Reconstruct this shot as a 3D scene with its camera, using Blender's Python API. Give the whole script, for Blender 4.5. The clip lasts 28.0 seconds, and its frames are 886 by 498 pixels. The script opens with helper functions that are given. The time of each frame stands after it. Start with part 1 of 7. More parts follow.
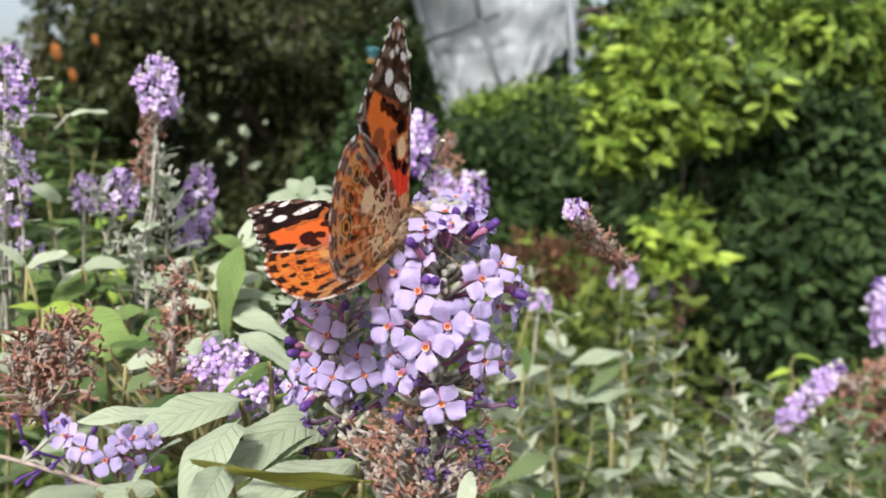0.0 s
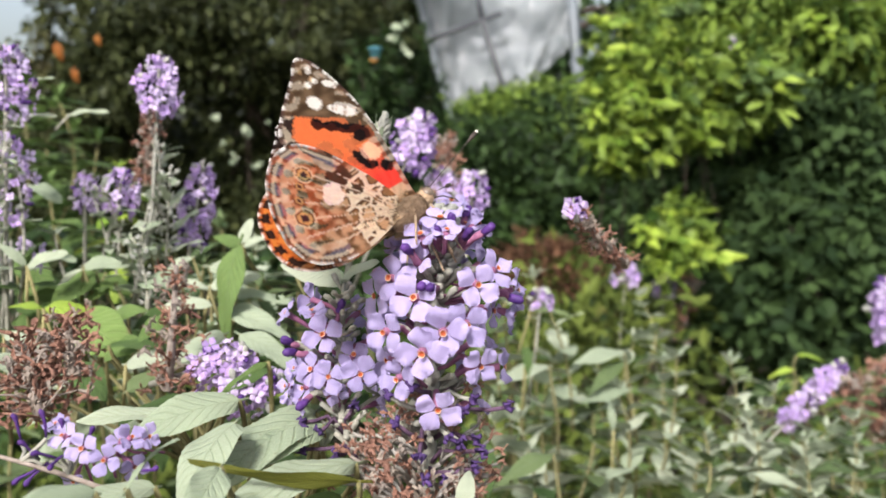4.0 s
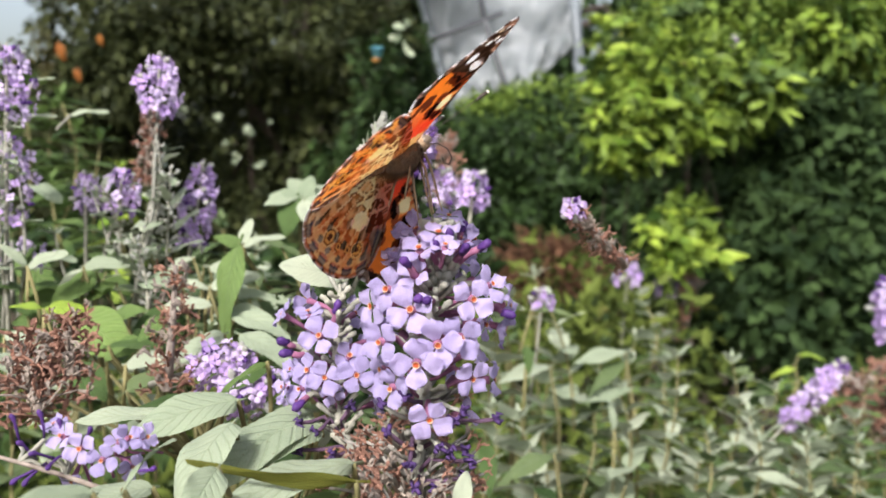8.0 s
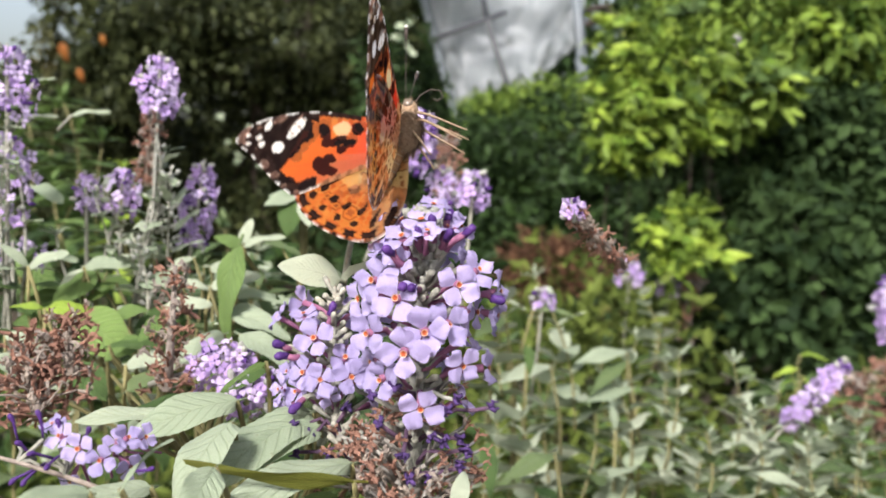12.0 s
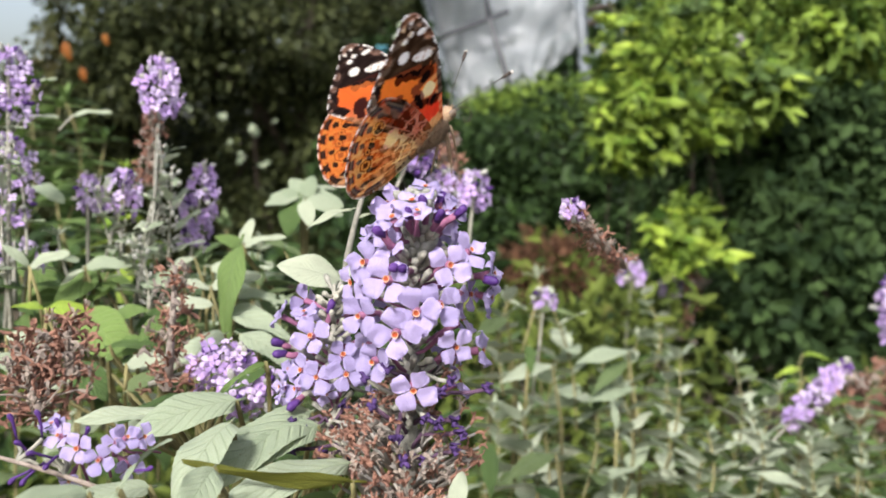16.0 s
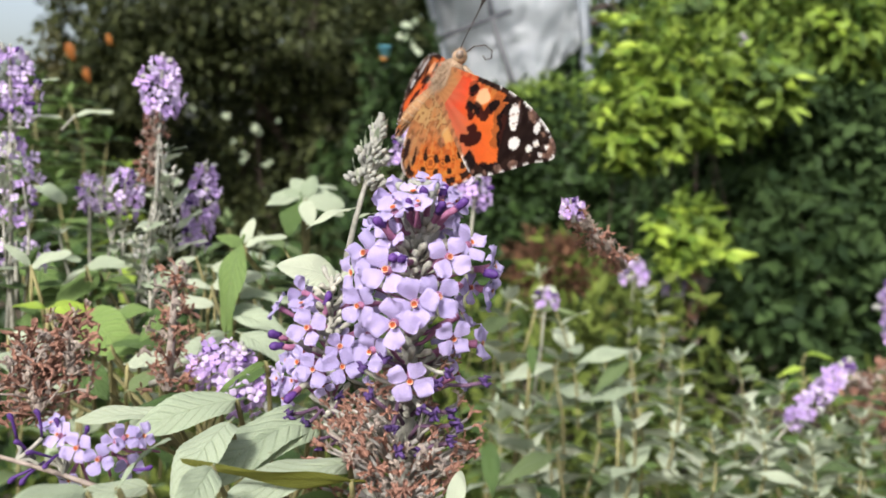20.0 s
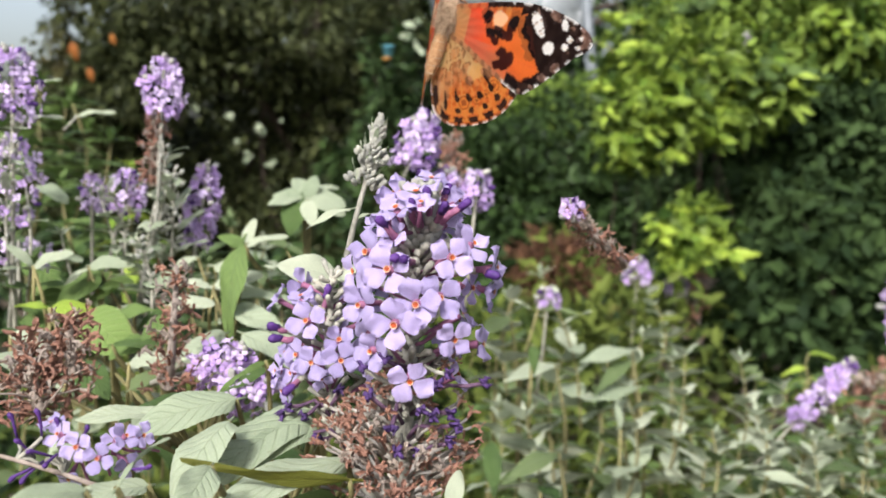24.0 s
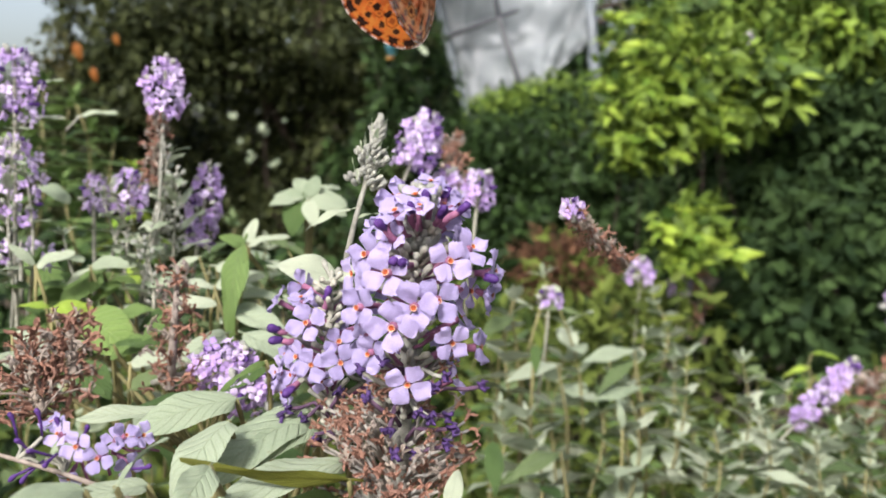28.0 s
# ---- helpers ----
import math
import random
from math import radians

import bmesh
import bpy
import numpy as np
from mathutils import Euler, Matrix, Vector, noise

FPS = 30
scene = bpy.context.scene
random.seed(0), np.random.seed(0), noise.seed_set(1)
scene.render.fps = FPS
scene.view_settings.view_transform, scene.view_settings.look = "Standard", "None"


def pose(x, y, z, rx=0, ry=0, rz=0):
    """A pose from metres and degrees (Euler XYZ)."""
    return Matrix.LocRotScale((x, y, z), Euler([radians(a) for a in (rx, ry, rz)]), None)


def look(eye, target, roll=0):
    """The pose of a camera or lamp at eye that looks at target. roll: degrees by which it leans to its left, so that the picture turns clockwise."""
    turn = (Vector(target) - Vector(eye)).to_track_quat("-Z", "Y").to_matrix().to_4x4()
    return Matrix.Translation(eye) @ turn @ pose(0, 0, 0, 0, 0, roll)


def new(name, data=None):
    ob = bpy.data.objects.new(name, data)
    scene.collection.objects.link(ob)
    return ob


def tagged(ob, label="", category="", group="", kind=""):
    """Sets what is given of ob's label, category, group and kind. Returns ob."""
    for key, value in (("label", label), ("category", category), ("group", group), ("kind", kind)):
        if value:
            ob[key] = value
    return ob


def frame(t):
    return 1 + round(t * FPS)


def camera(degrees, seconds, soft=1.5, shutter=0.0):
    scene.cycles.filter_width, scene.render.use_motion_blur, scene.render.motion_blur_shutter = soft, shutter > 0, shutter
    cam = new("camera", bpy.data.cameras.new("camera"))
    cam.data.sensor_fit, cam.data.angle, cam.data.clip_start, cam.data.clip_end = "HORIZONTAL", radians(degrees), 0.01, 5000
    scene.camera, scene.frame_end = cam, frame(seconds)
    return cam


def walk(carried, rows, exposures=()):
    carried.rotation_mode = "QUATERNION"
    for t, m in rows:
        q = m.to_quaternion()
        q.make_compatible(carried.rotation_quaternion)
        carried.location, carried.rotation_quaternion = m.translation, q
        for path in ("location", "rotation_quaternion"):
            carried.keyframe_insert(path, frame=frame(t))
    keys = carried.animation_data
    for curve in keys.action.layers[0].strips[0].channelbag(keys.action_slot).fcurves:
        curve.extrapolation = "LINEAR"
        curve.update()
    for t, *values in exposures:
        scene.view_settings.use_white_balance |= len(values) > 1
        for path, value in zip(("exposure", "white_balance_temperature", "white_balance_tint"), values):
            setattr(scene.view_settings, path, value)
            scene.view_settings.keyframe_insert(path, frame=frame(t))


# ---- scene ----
cam = camera(55, 28.0, soft=1.75, shutter=0.8)
cam.data.dof.use_dof = True
cam.data.dof.focus_distance = 0.135
cam.data.dof.aperture_fstop = 32.0
EXPOSURE = 1.05
PATH = [
    (0.0, -2.2e-05, 2.7e-05, 1.299986, 82.0011, 0.0032, -0.0046),
    (2.0, 0.000259, 0.000218, 1.299931, 81.9782, 0.0523, 0.0771),
    (4.0, 0.000604, 0.000269, 1.29995, 81.9587, 0.0938, 0.1593),
    (6.0, 0.00097, 0.000241, 1.300014, 81.9409, 0.1255, 0.2404),
    (8.0, 0.001334, 0.000175, 1.3001, 81.9238, 0.1476, 0.3203),
    (10.0, 0.001684, 9.5e-05, 1.300193, 81.9069, 0.1622, 0.4005),
    (12.0, 0.00202, 1e-05, 1.300281, 81.8899, 0.1726, 0.4828),
    (14.0, 0.002348, -7.7e-05, 1.300359, 81.8729, 0.1823, 0.5695),
    (16.0, 0.002678, -0.000171, 1.300425, 81.8561, 0.1948, 0.6628),
    (18.0, 0.003018, -0.000278, 1.300479, 81.8399, 0.2129, 0.7639),
    (20.0, 0.003376, -0.000402, 1.300525, 81.8247, 0.2374, 0.8731),
    (22.0, 0.003748, -0.000541, 1.300567, 81.8106, 0.2675, 0.989),
    (24.0, 0.004123, -0.000681, 1.300613, 81.7978, 0.2991, 1.1081),
    (26.0, 0.004474, -0.000798, 1.300667, 81.7859, 0.3249, 1.2242),
    (28.0, 0.004756, -0.000845, 1.300736, 81.7741, 0.3332, 1.3283),
]
walk(cam, [(t, Matrix.LocRotScale((x, y, z), Euler((radians(a), radians(b), radians(c))), None)) for t, x, y, z, a, b, c in PATH], exposures=[(0, EXPOSURE), (28, EXPOSURE)])

# ---- daylight: bright thin overcast ----
world = bpy.data.worlds.new("sky")
scene.world = world
world.use_nodes = True
wn = world.node_tree.nodes
sky = wn.new("ShaderNodeTexSky")
sky.sky_type = "NISHITA"
sky.sun_disc = False
sky.sun_elevation, sky.sun_rotation = radians(43), radians(-162)
sky.air_density, sky.dust_density, sky.ozone_density = 1.0, 4.0, 1.0
haze = wn.new("ShaderNodeHueSaturation")
haze.inputs["Saturation"].default_value = 0.62
world.node_tree.links.new(sky.outputs[0], haze.inputs["Color"])
world.node_tree.links.new(haze.outputs[0], wn["Background"].inputs[0])
wn["Background"].inputs[1].default_value = 0.105
sun_data = bpy.data.lights.new("sun", "SUN")
sun_data.energy, sun_data.angle, sun_data.color = 2.8, radians(10), (1.0, 0.965, 0.985)
sun = new("sun", sun_data)
sun.matrix_world = look((-0.9, -2.5, 3.9), (0, 0.3, 1.2))


# ---- materials ----
def shader(name, rough=0.6, spec=0.3):
    m = bpy.data.materials.new(name)
    m.use_nodes = True
    b = m.node_tree.nodes["Principled BSDF"]
    b.inputs["Roughness"].default_value = rough
    b.inputs["Specular IOR Level"].default_value = spec
    return m, m.node_tree.nodes, m.node_tree.links, b


def node(nodes, kind, **values):
    n = nodes.new(kind)
    for k, v in values.items():
        n.inputs[k].default_value = v
    return n


def ramp(nodes, links, source, stops):
    r = nodes.new("ShaderNodeValToRGB")
    while len(r.color_ramp.elements) < len(stops):
        r.color_ramp.elements.new(0.5)
    for e, (p, c) in zip(r.color_ramp.elements, stops):
        e.position, e.color = p, (*c, 1)
    links.new(source, r.inputs[0])
    return r.outputs[0]


def mixed(nodes, links, kind, fac, a, b):
    m = nodes.new("ShaderNodeMix")
    m.data_type, m.blend_type = "RGBA", kind
    if isinstance(fac, float):
        m.inputs[0].default_value = fac
    else:
        links.new(fac, m.inputs[0])
    for socket, v in ((m.inputs[6], a), (m.inputs[7], b)):
        if isinstance(v, tuple):
            socket.default_value = (*v, 1)
        else:
            links.new(v, socket)
    return m.outputs[2]


def leaf_material(name, dark, light, vein, island=False, rough=0.55, veins=9.0, depth=0.5, see_through=0.25, scale=90.0, blotch=(0.16, 0.13, 0.05), back=None):
    """A leaf: mottled colour, midrib and side veins along its own length and width, light coming through."""
    m, n, l, b = shader(name, rough, 0.15 if island else 0.3)
    tex = n.new("ShaderNodeTexCoord")
    if island:
        rnd = n.new("ShaderNodeNewGeometry").outputs["Random Per Island"]
    else:
        rnd = n.new("ShaderNodeObjectInfo").outputs["Random"]
    col = ramp(n, l, rnd, [(0.0, dark), (0.55, tuple((a + c) / 2 for a, c in zip(dark, light))), (1.0, light)])
    noise_a = node(n, "ShaderNodeTexNoise", Scale=scale, Detail=4.0, Roughness=0.6)
    l.new(tex.outputs["Object"], noise_a.inputs["Vector"])
    shade = ramp(n, l, noise_a.outputs["Fac"], [(0.3, (0.72, 0.76, 0.68)), (0.7, (1.12, 1.1, 1.05))])
    col = mixed(n, l, "MULTIPLY", 1.0, col, shade)
    noise_b = node(n, "ShaderNodeTexNoise", Scale=scale * 0.28, Detail=2.0)
    l.new(tex.outputs["Object"], noise_b.inputs["Vector"])
    col = mixed(n, l, "MIX", ramp(n, l, noise_b.outputs["Fac"], [(0.66, (0, 0, 0)), (0.76, (0.7, 0.7, 0.7))]), col, blotch)
    if not island:
        sep = n.new("ShaderNodeSeparateXYZ")
        l.new(tex.outputs["UV"], sep.inputs[0])

        def calc(op, a, c):
            q = n.new("ShaderNodeMath")
            q.operation = op
            for s, v in zip(q.inputs, (a, c)):
                if isinstance(v, (int, float)):
                    s.default_value = v
                elif v is not None:
                    l.new(v, s)
            return q.outputs[0]
        across = calc("ABSOLUTE", calc("SUBTRACT", sep.outputs[0], 0.5), None)
        lane = calc("SUBTRACT", calc("MULTIPLY", sep.outputs[1], veins), calc("MULTIPLY", across, veins * 0.55))
        wave = calc("ABSOLUTE", calc("SUBTRACT", calc("FRACT", lane, None), 0.5), None)
        side = calc("SUBTRACT", 1.0, calc("MULTIPLY", wave, 5.5))
        rib = calc("SUBTRACT", 1.0, calc("MULTIPLY", across, 28.0))
        net = calc("MAXIMUM", calc("MAXIMUM", side, rib), 0.0)
        col = mixed(n, l, "MIX", calc("MULTIPLY", net, 0.36), col, vein)
        height = calc("SUBTRACT", calc("MULTIPLY", noise_a.outputs["Fac"], 0.6), net)
        bump = node(n, "ShaderNodeBump", Strength=depth, Distance=0.0010)
        l.new(height, bump.inputs["Height"])
        l.new(bump.outputs[0], b.inputs["Normal"])
    l.new(col, b.inputs["Base Color"])
    thin = n.new("ShaderNodeBsdfTranslucent")
    l.new(col, thin.inputs[0])
    both = n.new("ShaderNodeMixShader")
    both.inputs[0].default_value = see_through
    l.new(b.outputs[0], both.inputs[1])
    l.new(thin.outputs[0], both.inputs[2])
    l.new(both.outputs[0], n["Material Output"].inputs[0])
    return m


def grainy(name, dark, light, scale=300.0, rough=0.8, relief=0.4, distance=0.0005, thin=0.0, spec=0.25):
    """A mottled surface in two scales of variation, with fine relief; differs a little from object to object."""
    m, n, l, b = shader(name, rough, spec)
    tex = n.new("ShaderNodeTexCoord")
    a = node(n, "ShaderNodeTexNoise", Scale=scale, Detail=5.0, Roughness=0.65)
    c = node(n, "ShaderNodeTexNoise", Scale=scale * 0.15, Detail=2.0)
    for q in (a, c):
        l.new(tex.outputs["Object"], q.inputs["Vector"])
    col = ramp(n, l, a.outputs["Fac"], [(0.3, dark), (0.7, light)])
    col = mixed(n, l, "MULTIPLY", 1.0, col, ramp(n, l, c.outputs["Fac"], [(0.3, (0.75, 0.75, 0.75)), (0.7, (1.1, 1.1, 1.1))]))
    rnd = n.new("ShaderNodeObjectInfo").outputs["Random"]
    col = mixed(n, l, "MULTIPLY", 1.0, col, ramp(n, l, rnd, [(0.0, (0.82, 0.82, 0.85)), (1.0, (1.12, 1.1, 1.08))]))
    l.new(col, b.inputs["Base Color"])
    bump = node(n, "ShaderNodeBump", Strength=relief, Distance=distance)
    l.new(a.outputs["Fac"], bump.inputs["Height"])
    l.new(bump.outputs[0], b.inputs["Normal"])
    if thin:
        t = n.new("ShaderNodeBsdfTranslucent")
        l.new(col, t.inputs[0])
        both = n.new("ShaderNodeMixShader")
        both.inputs[0].default_value = thin
        l.new(b.outputs[0], both.inputs[1])
        l.new(t.outputs[0], both.inputs[2])
        l.new(both.outputs[0], n["Material Output"].inputs[0])
    return m


def painted(name, rough, thin=0.15):
    """Wing scales: the pattern lies in the mesh's own colours, with powdery grain over it."""
    m, n, l, b = shader(name, rough, 0.04)
    at = n.new("ShaderNodeVertexColor")
    at.layer_name = "scales"
    tex = n.new("ShaderNodeTexCoord")
    a = node(n, "ShaderNodeTexNoise", Scale=2200.0, Detail=3.0)
    l.new(tex.outputs["Object"], a.inputs["Vector"])
    col = mixed(n, l, "MULTIPLY", 1.0, at.outputs[0], ramp(n, l, a.outputs["Fac"], [(0.3, (0.82, 0.82, 0.82)), (0.7, (1.1, 1.1, 1.1))]))
    l.new(col, b.inputs["Base Color"])
    lit = n.new("ShaderNodeVertexColor")
    lit.layer_name = "through"
    t = n.new("ShaderNodeBsdfTranslucent")
    l.new(lit.outputs[0], t.inputs[0])
    both = n.new("ShaderNodeMixShader")
    both.inputs[0].default_value = thin
    l.new(b.outputs[0], both.inputs[1])
    l.new(t.outputs[0], both.inputs[2])
    l.new(both.outputs[0], n["Material Output"].inputs[0])
    return m


PETAL = grainy("petal_lilac", (0.43, 0.34, 0.68), (0.75, 0.66, 0.95), 420, 0.55, 0.6, 0.0005, 0.25)
PETAL_FAR = grainy("petal_purple", (0.36, 0.20, 0.56), (0.76, 0.58, 0.88), 260, 0.65, 0.3, 0.0004, 0.3)
PETAL_PALE = grainy("petal_pale", (0.56, 0.41, 0.72), (0.86, 0.75, 0.93), 300, 0.6, 0.3, 0.0004, 0.3)
TUBE = grainy("flower_tube", (0.19, 0.06, 0.13), (0.40, 0.17, 0.27), 500, 0.6, 0.3, 0.0002, 0.1)
BUD = grainy("bud_violet", (0.038, 0.014, 0.10), (0.125, 0.050, 0.235), 500, 0.55, 0.3, 0.0003)
THROAT = grainy("throat_orange", (0.20, 0.026, 0.010), (0.48, 0.10, 0.022), 900, 0.6, 0.3, 0.0002)
RING = grainy("throat_pale_ring", (0.72, 0.40, 0.24), (0.84, 0.60, 0.44), 900, 0.6, 0.2, 0.0001, 0.2)
FELT = grainy("felted_stem", (0.22, 0.22, 0.17), (0.43, 0.42, 0.35), 700, 0.95, 0.6, 0.0004)
PALE_TWIG = grainy("pale_felted_twig", (0.18, 0.17, 0.145), (0.42, 0.39, 0.345), 700, 0.95, 0.6, 0.0004)
FELT_BUD = grainy("felted_buds", (0.34, 0.35, 0.29), (0.62, 0.62, 0.54), 700, 0.95, 0.7, 0.0005)
WITHERED = grainy("withered_petal", (0.022, 0.012, 0.045), (0.105, 0.055, 0.19), 700, 0.8, 0.6, 0.0004)
FADED = grainy("faded_tube", (0.05, 0.025, 0.06), (0.17, 0.10, 0.15), 500, 0.8, 0.4, 0.0003)
STEM = grainy("green_stem", (0.13, 0.125, 0.05), (0.29, 0.26, 0.12), 300, 0.8, 0.5, 0.0005)
DRY = grainy("withered_bract", (0.095, 0.044, 0.030), (0.50, 0.275, 0.195), 900, 0.9, 0.5, 0.0004)
DRY_PALE = grainy("withered_stalk", (0.19, 0.155, 0.12), (0.46, 0.39, 0.33), 500, 0.9, 0.5, 0.0004)
BARK = grainy("bark", (0.035, 0.028, 0.022), (0.13, 0.10, 0.08), 40, 0.95, 0.9, 0.01)
SAGE = leaf_material("leaf_sage", (0.29, 0.355, 0.245), (0.48, 0.535, 0.405), (0.22, 0.28, 0.15), veins=8, scale=150, depth=0.45)
SILVER = leaf_material("leaf_silver", (0.30, 0.365, 0.25), (0.56, 0.60, 0.47), (0.40, 0.43, 0.33), veins=13, scale=160, rough=0.75)
GREEN = leaf_material("leaf_green", (0.045, 0.090, 0.024), (0.165, 0.25, 0.075), (0.07, 0.11, 0.04), veins=9, scale=110)
GREYGREEN = leaf_material("leaf_grey_green", (0.05, 0.092, 0.026), (0.21, 0.275, 0.12), (0.26, 0.30, 0.19), veins=9, scale=80, rough=0.7)
LIME = leaf_material("leaf_lime", (0.13, 0.24, 0.025), (0.41, 0.53, 0.075), (0.42, 0.50, 0.12), veins=7, scale=40, rough=0.38)
OLIVE = leaf_material("leaf_olive", (0.15, 0.16, 0.025), (0.26, 0.27, 0.05), (0.30, 0.28, 0.05), veins=12, scale=120, see_through=0.4)
FRESH = leaf_material("leaf_fresh", (0.065, 0.125, 0.028), (0.185, 0.28, 0.075), (0.30, 0.38, 0.16), veins=8, scale=90)
ORANGE = leaf_material("leaf_orange", (0.30, 0.10, 0.02), (0.36, 0.14, 0.03), (0.3, 0.1, 0.02), scale=60)
WOODS = leaf_material("foliage_dark", (0.018, 0.025, 0.010), (0.085, 0.098, 0.036), (0, 0, 0), island=True, scale=9, rough=0.5)
MIDBUSH = leaf_material("foliage_mid", (0.009, 0.020, 0.007), (0.053, 0.095, 0.028), (0, 0, 0), island=True, scale=12, rough=0.5)
MEADOW = leaf_material("foliage_grey", (0.024, 0.042, 0.008), (0.16, 0.20, 0.042), (0, 0, 0), island=True, scale=30, rough=0.7)
# dark base colour carries the shade on the right-hand shrub
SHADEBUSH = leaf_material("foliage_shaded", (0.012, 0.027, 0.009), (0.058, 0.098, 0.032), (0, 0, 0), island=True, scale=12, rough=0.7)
FRESHSTUFF = leaf_material("foliage_fresh", (0.034, 0.072, 0.013), (0.26, 0.36, 0.07), (0, 0, 0), island=True, scale=20, rough=0.5)
LIMESTUFF = leaf_material("foliage_lime", (0.028, 0.058, 0.010), (0.20, 0.28, 0.045), (0, 0, 0), island=True, scale=25, rough=0.42)
BROWNSTUFF = leaf_material("foliage_withered", (0.05, 0.025, 0.016), (0.18, 0.092, 0.055), (0, 0, 0), island=True, scale=30, rough=0.9, see_through=0.1)
EARTH = grainy("earth", (0.030, 0.024, 0.016), (0.09, 0.07, 0.045), 14, 0.95, 0.9, 0.02)
STEEL = grainy("galvanised_steel", (0.09, 0.11, 0.12), (0.19, 0.215, 0.23), 60, 0.45, 0.2, 0.001, 0.0, 0.5)
PALE_BLUE = grainy("blue_plastic", (0.10, 0.33, 0.42), (0.16, 0.42, 0.50), 80, 0.5, 0.1, 0.0005)
ORANGE_PLASTIC = grainy("orange_plastic", (0.36, 0.17, 0.04), (0.46, 0.24, 0.07), 80, 0.6, 0.1, 0.0005)
DARKPOLE = grainy("dark_pole", (0.07, 0.075, 0.08), (0.14, 0.145, 0.15), 60, 0.6, 0.2, 0.001)
WING = painted("wing_scales", 0.7, 0.66)
FUR = grainy("tan_fur", (0.22, 0.145, 0.085), (0.48, 0.345, 0.225), 1600, 0.95, 0.9, 0.0004)
BELLY = grainy("abdomen_scales", (0.30, 0.15, 0.06), (0.54, 0.32, 0.16), 1800, 0.85, 0.6, 0.0003)
EYE = grainy("eye", (0.10, 0.07, 0.05), (0.22, 0.17, 0.12), 900, 0.3, 0.1, 0.0001, 0.0, 0.6)
DARK = grainy("antenna_dark", (0.03, 0.02, 0.015), (0.09, 0.07, 0.055), 1500, 0.6, 0.2, 0.0001)
LEGS = grainy("leg_tan", (0.28, 0.19, 0.11), (0.48, 0.36, 0.24), 1500, 0.7, 0.2, 0.0001)
WHITE = grainy("antenna_tip", (0.70, 0.66, 0.56), (0.82, 0.78, 0.68), 1500, 0.7, 0.2, 0.0001)


def plastic_material():
    """Milky polythene: half clear, half white, creased."""
    m, n, l, b = shader("polythene", 0.25, 0.6)
    tex = n.new("ShaderNodeTexCoord")
    a = node(n, "ShaderNodeTexNoise", Scale=3.5, Detail=6.0, Roughness=0.6, Distortion=1.5)
    l.new(tex.outputs["Object"], a.inputs["Vector"])
    l.new(ramp(n, l, a.outputs["Fac"], [(0.3, (0.24, 0.27, 0.28)), (0.7, (0.52, 0.55, 0.55))]), b.inputs["Base Color"])
    bump = node(n, "ShaderNodeBump", Strength=0.8, Distance=0.03)
    l.new(a.outputs["Fac"], bump.inputs["Height"])
    l.new(bump.outputs[0], b.inputs["Normal"])
    clear = n.new("ShaderNodeBsdfTransparent")
    milky = node(n, "ShaderNodeBsdfTranslucent", Color=(0.55, 0.58, 0.58, 1))
    one, two = n.new("ShaderNodeMixShader"), n.new("ShaderNodeMixShader")
    one.inputs[0].default_value, two.inputs[0].default_value = 0.40, 0.32
    l.new(b.outputs[0], one.inputs[1])
    l.new(milky.outputs[0], one.inputs[2])
    l.new(one.outputs[0], two.inputs[1])
    l.new(clear.outputs[0], two.inputs[2])
    l.new(two.outputs[0], n["Material Output"].inputs[0])
    return m


POLYTHENE = plastic_material()


# ---- builders ----
def mesh(name, verts, faces, material, uv=None, smooth=True):
    me = bpy.data.meshes.new(name)
    me.from_pydata([tuple(v) for v in verts], [], faces)
    for mat in material if isinstance(material, (list, tuple)) else [material]:
        me.materials.append(mat)
    if uv is not None:
        layer = me.uv_layers.new(name="UVMap")
        flat = np.array([uv[i] for f in faces for i in f], dtype=np.float32).ravel()
        layer.data.foreach_set("uv", flat)
    if smooth:
        me.polygons.foreach_set("use_smooth", [True] * len(me.polygons))
    me.update()
    return me


def part(name, data, parent, m=None, label=""):
    ob = new(name, data)
    ob.parent = parent
    if m is not None:
        ob.matrix_basis = m
    return tagged(ob, label)


def thing(name, at, label, category, group="", kind=""):
    ob = new(name)
    ob.empty_display_size = 0.01
    ob.matrix_basis = Matrix.Translation(at)
    return tagged(ob, label, category, group, kind)


def aim(at, along, face=(0, 0, 1), size=1.0):
    """A pose whose +Y points along, whose +Z leans towards face."""
    y = Vector(along).normalized()
    z = Vector(face) - y * Vector(face).dot(y)
    if z.length < 1e-5:
        z = Vector((0.3, -1, 0.2)) - y * Vector((0.3, -1, 0.2)).dot(y)
    z.normalize()
    x = y.cross(z)
    m = Matrix((x, y, z)).transposed().to_4x4()
    return Matrix.Translation(at) @ m @ Matrix.Scale(size, 4)


